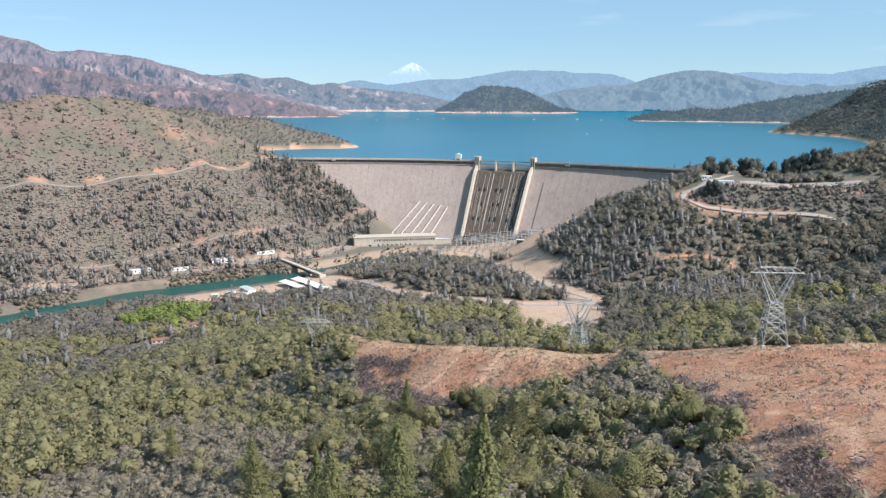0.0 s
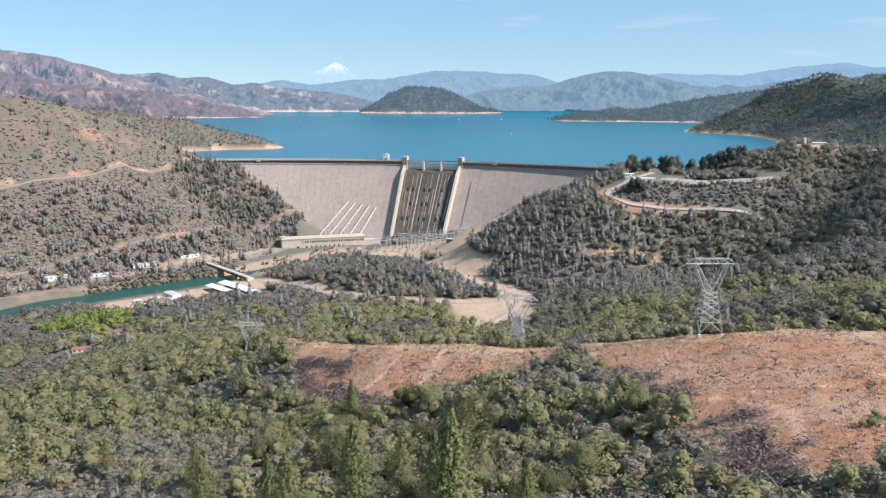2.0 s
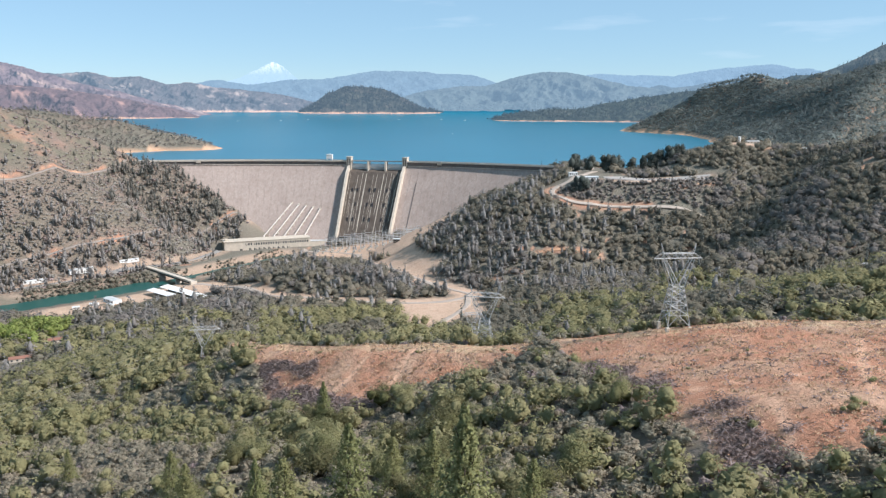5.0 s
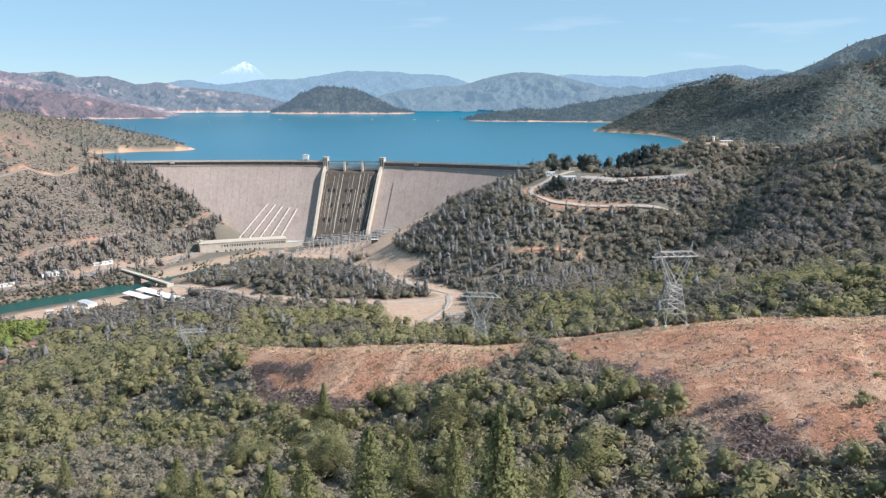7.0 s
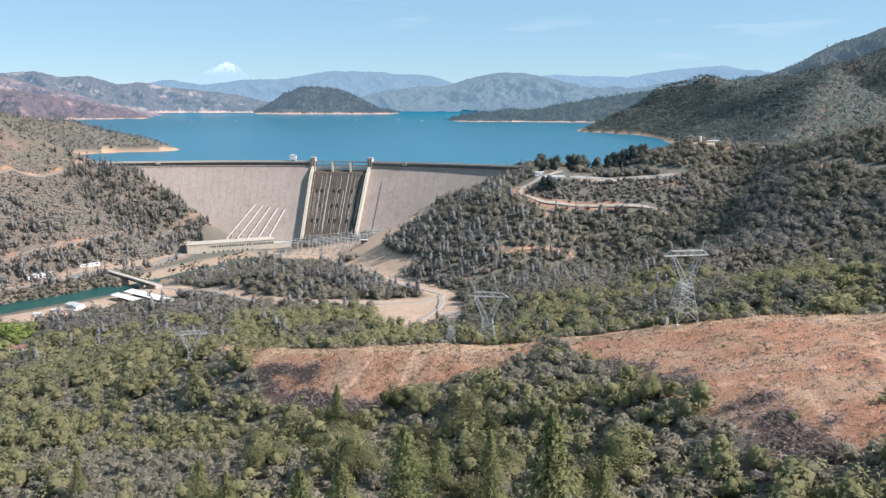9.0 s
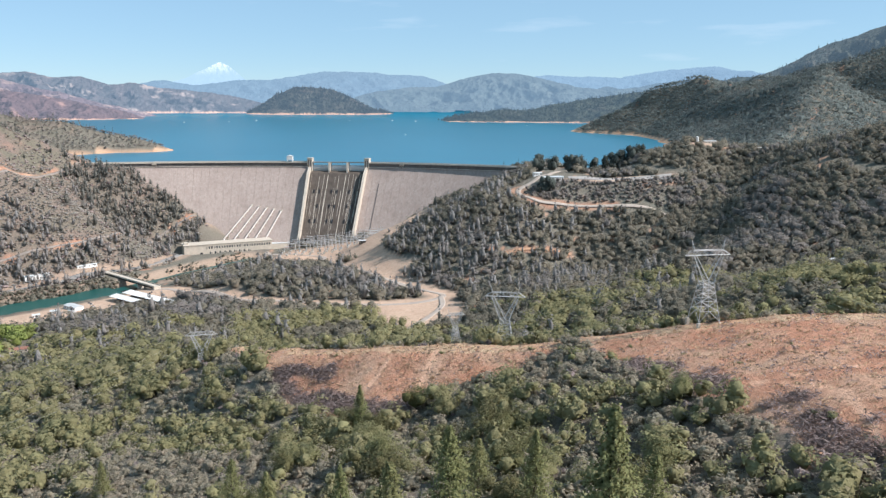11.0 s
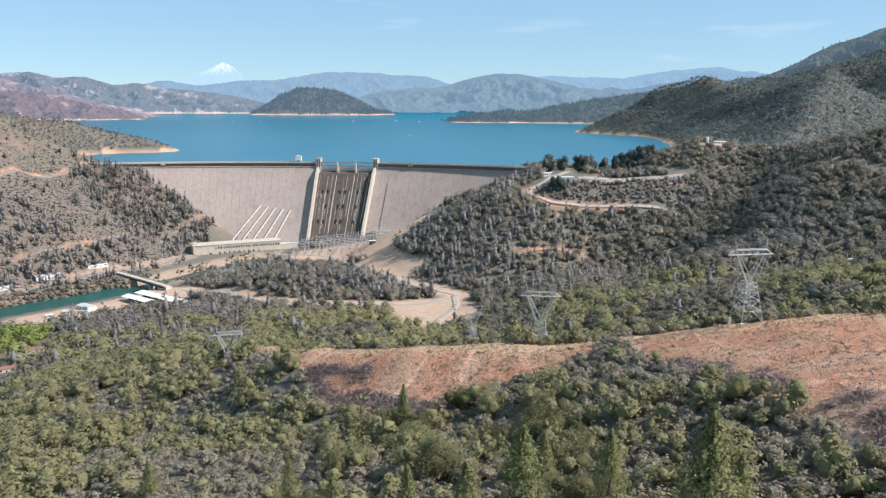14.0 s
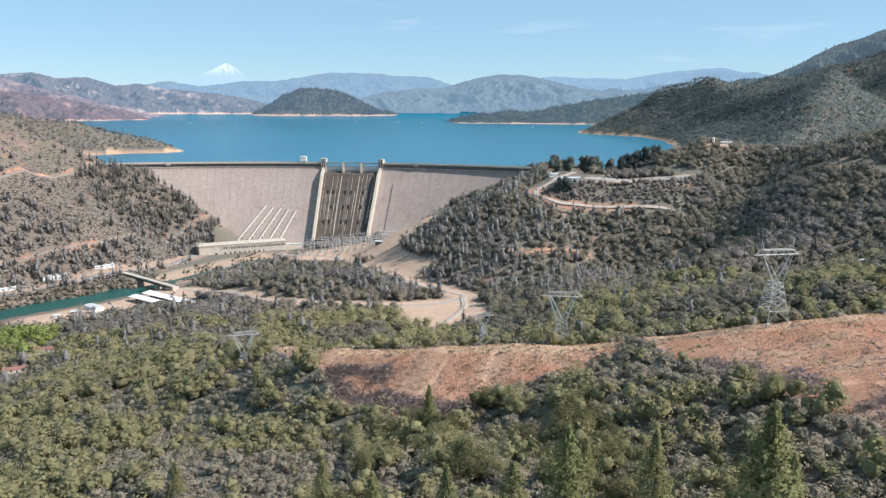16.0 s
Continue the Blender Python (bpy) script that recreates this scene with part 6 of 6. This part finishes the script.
# ---- powerhouse and penstocks ----
def make_powerhouse():
    m = pose(-398, 1441, -140, 0, 0, 25.3)
    top = empty("powerhouse", m, "long pale concrete powerhouse at the foot of the dam", "building")
    length, depth, tall = 182, 30, 22.0
    wall = bmesh.new()
    box(wall, (0, 0, 0), (length * 0.86, depth, tall), 0.25)
    part("wall", wall, PALE, top)
    boxed("roof", (-1, -1, tall), (length * 0.86 + 1, depth + 1, tall + 1.3), PALE, top, "flat pale roof with a low parapet", 0.2)
    boxed("wing", (length * 0.86, 2, 0), (length + 60, depth, tall - 7.4), PALE, top, "lower pale wing", 0.2)
    boxed("wing_roof", (length * 0.86 + 0.02, 1.4, tall - 7.4), (length + 60.8, depth + 0.5, tall - 6.6), ROOF_METAL, top, "", 0.15)
    boxed("penthouse", (2, 10, tall + 1.3), (9, 20, tall + 4.0), PALE, top, "small rooftop block", 0.2)
    for i in range(26):
        x = 38 + i * 4.5
        if x < length * 0.86 - 3:
            w = boxed("window", (x, -0.12, 14.6), (x + 2.6, 0.3, 18.6), GLASS_DARK, top, "dark upper window")
            boxed("sill", (x - 0.2, -0.35, 14.2), (x + 2.8, -0.02, 14.55), PALE, w)
    for i in range(9):
        x = 44 + i * 8.6
        boxed("window", (x, -0.12, 4.2), (x + 2.4, 0.3, 9.4), GLASS_DARK, top, "tall narrow lower window")
        boxed("louvre", (x + 3.4, -0.1, 4.2), (x + 4.6, 0.3, 8.0), DARK, top)
    boxed("door", (27, -0.12, 0.0), (32, 0.3, 8.6), DARK, top, "tall dark doorway")
    boxed("cornice", (-0.3, -0.35, 20.0), (length * 0.86 + 0.3, -0.02, 20.8), PALE, top)
    for i in range(11):
        boxed("pilaster", (i * 12.6 + 1, -0.28, 0), (i * 12.6 + 2.2, -0.02, 19.9), PALE, top)
    deck = empty("deck", m, "concrete deck and retaining wall before the powerhouse", "deck", kind="structure")
    boxed("slab", (-70, -15, -1.2), (length + 10, -0.5, 0.0), PALE, deck, "pale concrete deck", 0.15)
    boxed("retaining_wall", (-70, -16, -6), (length + 10, -15.02, 1.1), PALE, deck, "pale retaining wall", 0.1)
    for i in range(5):
        bottom = Vector((-349 + 19 * i, 1522 + 2.2 * i, -118))
        upper = Vector((-308 + 14.5 * i, 1574.5 - 1.6 * i, -62 - 2.3 * i))
        pen = empty("penstock", Matrix.Translation(bottom), "white steel penstock pipe running down from the dam", "pipe", "penstocks")
        d = upper - bottom
        part("pipe", bar(bmesh.new(), (0, 0, 0), d, 1.35, 20), PIPE_PAINT, pen)
        part("nose", bar(bmesh.new(), (0, 0, 0), Vector((3, -9, -3.5)), 1.35, 20), PIPE_PAINT, pen)
        for k in range(1, 7):
            p = d * (k / 7)
            part("band", bar(bmesh.new(), p - d.normalized() * 0.5, p + d.normalized() * 0.5, 1.5, 20), PALE, pen, "stiffening ring")
            boxed("saddle", (p.x - 1.9, p.y - 1.0, p.z - 7), (p.x + 1.9, p.y + 1.0, p.z - 1.0), PALE, pen, "concrete saddle")
        boxed("collar", (d.x - 2.0, d.y - 1, d.z - 2.0), (d.x + 2.0, d.y + 3.5, d.z + 2.0), PALE, pen, "concrete collar in the dam face", 0.3)
    # the sloping concrete apron that carries them
    verts = [(-372, 1522, -126), (-256, 1538, -126), (-238, 1570, -79), (-326, 1574, -72), (-372, 1560, -132), (-256, 1580, -132), (-238, 1600, -84), (-326, 1604, -78)]
    solid("apron", verts, [(0, 1, 2, 3), (7, 6, 5, 4), (0, 4, 5, 1), (1, 5, 6, 2), (2, 6, 7, 3), (3, 7, 4, 0)], plain("tan_concrete", (0.44, 0.34, 0.27), 0.95, 0, 8, 0.35))
    tagged(bpy.data.objects["apron"], "sloping tan concrete apron below the pipes", "apron", kind="structure")


make_powerhouse()


def make_gantry_crane():
    x, y, z = on_dam(0.95, 0, CREST + 0.9)
    top = empty("gantry_crane", pose(x, y, z, 0, 0, -1), "white gantry crane house standing on the dam crest", "crane")
    boxed("cabin", (-6, -3.6, 3.2), (6, 3.6, 11.0), WHITE, top, "white sheet-clad cabin", 0.3)
    boxed("roof", (-6.5, -4.1, 11), (6.5, 4.1, 11.7), WHITE, top, "", 0.15)
    for sx in (-1, 1):
        for sy in (-1, 1):
            boxed("leg", (sx * 5.2 - 0.6, sy * 3.4 - 0.5, 0), (sx * 5.2 + 0.6, sy * 3.4 + 0.5, 3.2), WHITE, top, "", 0.06)
    boxed("hoist", (-2, -1.5, 11.7), (2.5, 1.5, 13.2), WHITE, top, "", 0.2)


make_gantry_crane()


# ---- switchyard ----
def make_switchyard():
    rng = random.Random(8)
    first = None
    for row in range(5):
        for col in range(9):
            x, y = -222 + col * 19 + row * 3.5, 1412 + row * 20 + col * 4.2
            if row == 0 and col < 3:
                continue
            m = pose(x, y, ground_at(x, y) - 0.1, 0, 0, 9)
            if first is None:
                first = empty("switchyard_gantry", m, "grey steel switchyard frame on gravel below the dam", "steel frame", "switchyard frames")
                for s in (0, 19):
                    for d in (-0.9, 0.9):
                        part("post", bar(bmesh.new(), (s + d, 0, 0), (s, 0, 17), 0.22), GREY_STEEL, first)
                bm = bmesh.new()
                for h in (10.5, 15.5):
                    for d in (-0.6, 0.6):
                        bar(bm, (0, d, h), (19, d, h), 0.17)
                    for k in range(10):
                        bar(bm, (1.9 * k, -0.6, h), (1.9 * (k + 1), 0.6, h), 0.09)
                part("beam", bm, GREY_STEEL, first)
                part("mast", bar(bmesh.new(), (0, 0, 17), (0, 0, 22), 0.12), GREY_STEEL, first)
            else:
                copy_thing(first, m)
    unit = None
    for k in range(44):
        x, y = -218 + (k % 15) * 12.4 + rng.uniform(-2, 2), 1396 + (k // 15) * 17 + (k % 15) * 2.2 + rng.uniform(-2, 2)
        m = pose(x, y, ground_at(x, y), 0, 0, rng.choice((0, 8, 90)))
        if unit is None:
            unit = empty("transformer", m, "grey electrical equipment standing in the switchyard", "transformer", "switchyard equipment")
            boxed("tank", (-1.8, -1.2, 0.3), (1.8, 1.2, 3.6), GREY_STEEL, unit, "", 0.12)
            boxed("plinth", (-2.2, -1.6, -0.5), (2.2, 1.6, 0.3), PALE, unit)
            for s in (-1.1, 0, 1.1):
                part("bushing", bar(bmesh.new(), (s, 0, 3.6), (s * 1.4, 0, 5.8), 0.16, 8), DARK, unit)
            boxed("radiator", (-1.5, -2.1, 0.7), (1.5, -1.25, 3.0), PALE, unit)
        else:
            copy_thing(unit, m)


make_switchyard()


# ---- bridge, sheds and houses ----
def house(name, x, y, z, turn, length, depth, tall, label, wall=WHITE, roof=ROOF_METAL, windows=4, rise=1.2, category="building", group=""):
    top = empty(name, pose(x, y, z, 0, 0, turn), label, category, group)
    boxed("wall", (-length / 2, -depth / 2, -1.5), (length / 2, depth / 2, tall), wall, top, "", 0.05)
    a, b = length / 2 + 0.5, depth / 2 + 0.5
    verts = [(-a, -b, tall), (a, -b, tall), (a, b, tall), (-a, b, tall), (-a, 0, tall + rise), (a, 0, tall + rise), (-a, -b, tall - 0.25), (a, -b, tall - 0.25), (a, b, tall - 0.25), (-a, b, tall - 0.25)]
    solid("roof", verts, [(0, 1, 5, 4), (2, 3, 4, 5), (0, 4, 3), (1, 2, 5), (6, 9, 8, 7), (0, 6, 7, 1), (1, 7, 8, 2), (2, 8, 9, 3), (3, 9, 6, 0)], roof, top)
    for i in range(windows):
        cx = -length / 2 + (i + 0.5) * length / windows
        w = min(1.8, 0.5 * length / windows)
        if i == windows // 2:
            boxed("door", (cx - 0.6, -depth / 2 - 0.08, 0), (cx + 0.6, -depth / 2 + 0.1, 2.1), DARK, top)
        else:
            p = boxed("window", (cx - w / 2, -depth / 2 - 0.06, 0.35 * tall), (cx + w / 2, -depth / 2 + 0.1, 0.75 * tall), GLASS_DARK, top)
            boxed("sill", (cx - w / 2 - 0.1, -depth / 2 - 0.2, 0.35 * tall - 0.15), (cx + w / 2 + 0.1, -depth / 2 - 0.01, 0.35 * tall), PALE, p)
    return top


def make_bridge():
    a, b = Vector((-458, 1250, -121.5)), Vector((-338, 1148, -121.5))
    d = b - a
    top = empty("bridge", Matrix.Translation(a) @ pose(0, 0, 0, 0, 0, math.degrees(math.atan2(d.y, d.x))), "concrete road bridge on two piers across the river", "bridge")
    n = d.length
    boxed("deck", (0, -5, -1.0), (n, 5, 0), PALE, top, "pale concrete deck", 0.1)
    for y in (-3.6, 0, 3.6):
        boxed("girder", (2, y - 0.5, -3.6), (n - 2, y + 0.5, -1.02), STAINED, top, "dark girder")
    for y in (-5, 4.6):
        boxed("parapet", (0, y, 0), (n, y + 0.4, 1.1), PALE, top)
    for x in (n * 0.36, n * 0.7):
        boxed("pier", (x - 1.6, -4.2, -19), (x + 1.6, 4.2, -3.62), PALE, top, "broad concrete pier", 0.3)
    for x in (0, n - 4):
        boxed("abutment", (x, -5, -8), (x + 4, 5, -1.02), PALE, top)


make_bridge()


def make_shed(x, y, z, turn, length, depth, tall, label):
    top = empty("open_shed", pose(x, y, z, 0, 0, turn), label, "shed", "long sheds by the river")
    solid("roof", [(0, 0, tall), (length, 0, tall), (length, depth, tall + 1.6), (0, depth, tall + 1.6), (0, 0, tall + 0.3), (length, 0, tall + 0.3), (length, depth, tall + 1.9), (0, depth, tall + 1.9)], [(4, 5, 6, 7), (3, 2, 1, 0), (0, 1, 5, 4), (1, 2, 6, 5), (2, 3, 7, 6), (3, 0, 4, 7)], WHITE, top, "white sheet-metal roof")
    # Dark material carries the shade inside the open shed.
    boxed("back_wall", (0.1, depth - 0.4, -1.5), (length - 0.1, depth - 0.2, tall + 1.4), STAINED, top, "back wall darkened for the shade under the roof")
    for i in range(13):
        px = 0.4 + i * (length - 0.8) / 12
        part("post", bar(bmesh.new(), (px, 0.4, -1.5), (px, 0.4, tall), 0.16), GREY_STEEL, top)
    for i in range(24):
        px = 0.4 + i * (length - 0.8) / 23
        solid("seam", [(px, 0, tall + 0.31), (px + 0.25, 0, tall + 0.31), (px + 0.25, depth, tall + 1.91), (px, depth, tall + 1.91), (px, 0, tall + 0.43), (px + 0.25, 0, tall + 0.43), (px + 0.25, depth, tall + 2.03), (px, depth, tall + 2.03)], [(4, 5, 6, 7), (0, 1, 5, 4), (1, 2, 6, 5), (2, 3, 7, 6), (3, 0, 4, 7)], ROOF_METAL, top)


make_shed(-378, 1082, ground_at(-340, 1050), -36, 96, 11, 5.0, "long open shed with a white roof by the river")
make_shed(-367, 1098, ground_at(-330, 1066), -36, 108, 13, 6.2, "longer open shed with a white roof by the river")
for x, y, turn, length, depth, tall, text in (
    (-606, 1078, 48, 20, 8, 5, "small white storehouse beside the bank road"),
    (-562, 1122, 46, 26, 5, 3.2, "low white trailer row beside the bank road"),
    (-521, 1176, 48, 34, 9, 5.5, "long white warehouse on the river bank"),
    (-474, 1232, 50, 30, 4.5, 3.0, "long white trailer by the paved road"),
    (-596, 1092, 48, 8, 3.5, 2.8, "small white trailer beside the bank road"),
    (-404, 1040, -36, 26, 12, 4.5, "low grey-roofed shed in the works yard"),
    (-418, 1020, 10, 10, 6, 3.2, "small white hut in the works yard"),
    (-396, 1018, -20, 9, 5, 3.0, "small white hut among stored material"),
    (-432, 1002, 30, 8, 5, 3.0, "white site cabin in the works yard"),
):
    house("building", x, y, ground_at(x, y), turn, length, depth, tall, text, group="white buildings by the river")
house("visitor_building", 235, 1332, ground_at(235, 1332), 10, 34, 14, 6.5, "low white visitor building on the plateau", windows=8)
house("building", 217, 1381, ground_at(217, 1381), 10, 14, 8, 5, "small white building beside the visitor house")
house("building", -28, 1470, ground_at(-28, 1470), 10, 12, 8, 6, "small white control house near the switchyard")
house("building", -72, 1352, ground_at(-72, 1352), 4, 11, 7, 5, "small dark hut beside the dirt road", wall=STAINED)
house("building", 522, 1446, ground_at(522, 1446), 10, 22, 8, 3.6, "long low house on the wooded knoll", wall=PALE)
house("building", 594, 1418, ground_at(594, 1418), 10, 14, 8, 4.0, "small house on the wooded ridge", wall=PALE)
house("building", -352, 818, ground_at(-352, 818), 30, 16, 9, 3.5, "low house with a dull red roof in the grove", wall=PALE, roof=RED_ROOF)
house("building", -345, 752, ground_at(-345, 752), 30, 18, 9, 3.5, "long low house with a dull red roof", wall=PALE, roof=RED_ROOF)
house("building", 436, 830, ground_at(436, 830), 20, 12, 6, 3.5, "pale hut half hidden among the oaks", wall=PALE)


def make_tank(x, y, label):
    z = ground_at(x, y)
    top = empty("water_tank", pose(x, y, z), label, "water tank")
    part("shell", bar(bmesh.new(), (0, 0, -1), (0, 0, 9.5), 2.3, 24), WHITE, top)
    bm = bmesh.new()
    bmesh.ops.create_cone(bm, cap_ends=True, segments=28, radius1=2.5, radius2=0.3, depth=1.0, matrix=Matrix.Translation((0, 0, 10.0)))
    part("lid", bm, WHITE, top)
    part("ladder", bar(bar(bmesh.new(), (-0.25, -2.4, 0), (-0.25, -2.4, 9.5), 0.05), (0.25, -2.4, 0), (0.25, -2.4, 9.5), 0.05), GREY_STEEL, top)


make_tank(502, 1450, "white cylindrical water tank on the knoll")


# ---- vehicles and boats ----
def make_car(m, paint, label):
    top = empty("car", m, label, "car", "parked cars")
    bm = bmesh.new()
    box(bm, (-2.2, -0.9, 0.35), (2.2, 0.9, 0.95), 0.15)
    part("body", bm, paint, top)
    bm = bmesh.new()
    vs = [bm.verts.new(p) for p in ((-1.5, -0.8, 0.93), (1.2, -0.8, 0.93), (1.2, 0.8, 0.93), (-1.5, 0.8, 0.93), (-1.1, -0.68, 1.5), (0.5, -0.68, 1.5), (0.5, 0.68, 1.5), (-1.1, 0.68, 1.5))]
    for f in ((4, 5, 6, 7), (0, 1, 5, 4), (1, 2, 6, 5), (2, 3, 7, 6), (3, 0, 4, 7)):
        bm.faces.new([vs[i] for i in f])
    part("cabin", bm, GLASS_DARK, top, "dark glass cabin")
    for x in (-1.4, 1.4):
        for y in (-0.9, 0.9):
            part("wheel", bar(bmesh.new(), (x, y - 0.1, 0.34), (x, y + 0.1, 0.34), 0.34, 12), DARK, top)
    return top


PAINTS = [plain("car_white", (0.75, 0.75, 0.74), 0.3), plain("car_grey", (0.25, 0.26, 0.28), 0.3), plain("car_dark", (0.05, 0.05, 0.06), 0.3), plain("car_blue", (0.06, 0.10, 0.22), 0.3)]
WORDS = ["white", "grey", "black", "dark blue"]
for i in range(16):
    x, y = 290 + 7.6 * i + 2 * math.sin(5 * i), 1346 - 0.9 * i + 7 * (i % 3)
    make_car(pose(x, y, ground_at(x, y) + 0.6, 0, 0, 65 + 8 * (i % 2)), PAINTS[i % 4], WORDS[i % 4] + " car parked on the plateau lot")
for i, (x, y, turn) in enumerate(((-392, 1062, 20), (-385, 1052, 60), (-398, 1070, 30), (-628, 1112, 55), (-560, 1178, 52), (-92, 1342, 80))):
    make_car(pose(x, y, ground_at(x, y), 0, 0, turn), PAINTS[(0, 0, 1, 0, 1, 2)[i]], WORDS[(0, 0, 1, 0, 1, 2)[i]] + " car parked by the works road")


def make_boat(bearing, far, s):
    x, y, z = drawn_in(CENTRE[0] + far * math.sin(radians(bearing)), CENTRE[1] + far * math.cos(radians(bearing)), 0.0)
    top = empty("boat", pose(float(x), float(y), float(z), 0, 0, 30) @ Matrix.Scale(s, 4), "small white boat afloat on the lake", "boat", "boats on the lake")
    bm = bmesh.new()
    vs = [bm.verts.new(p) for p in ((-4, -1.3, 1), (2, -1.3, 1), (4.5, 0, 1.3), (2, 1.3, 1), (-4, 1.3, 1), (-3.8, -0.9, -0.3), (1.6, -0.9, -0.3), (3.6, 0, -0.3), (1.6, 0.9, -0.3), (-3.8, 0.9, -0.3))]
    bm.faces.new(vs[:5])
    for i in range(5):
        j = (i + 1) % 5
        bm.faces.new((vs[i], vs[5 + i], vs[5 + j], vs[j]))
    part("hull", bm, WHITE, top)
    boxed("cabin", (-2, -0.9, 1.0), (1, 0.9, 2.4), WHITE, top, "", 0.15)


for bearing, far, s in ((-7.0, 7000, 1.4), (-3.9, 7100, 1.4), (-2.2, 6800, 1.4), (-3.0, 3550, 0.9), (5.9, 5400, 1.2), (-15.5, 6600, 1.2), (-18.5, 6300, 1.2), (-13.6, 7000, 1.2)):
    make_boat(bearing, far, s)
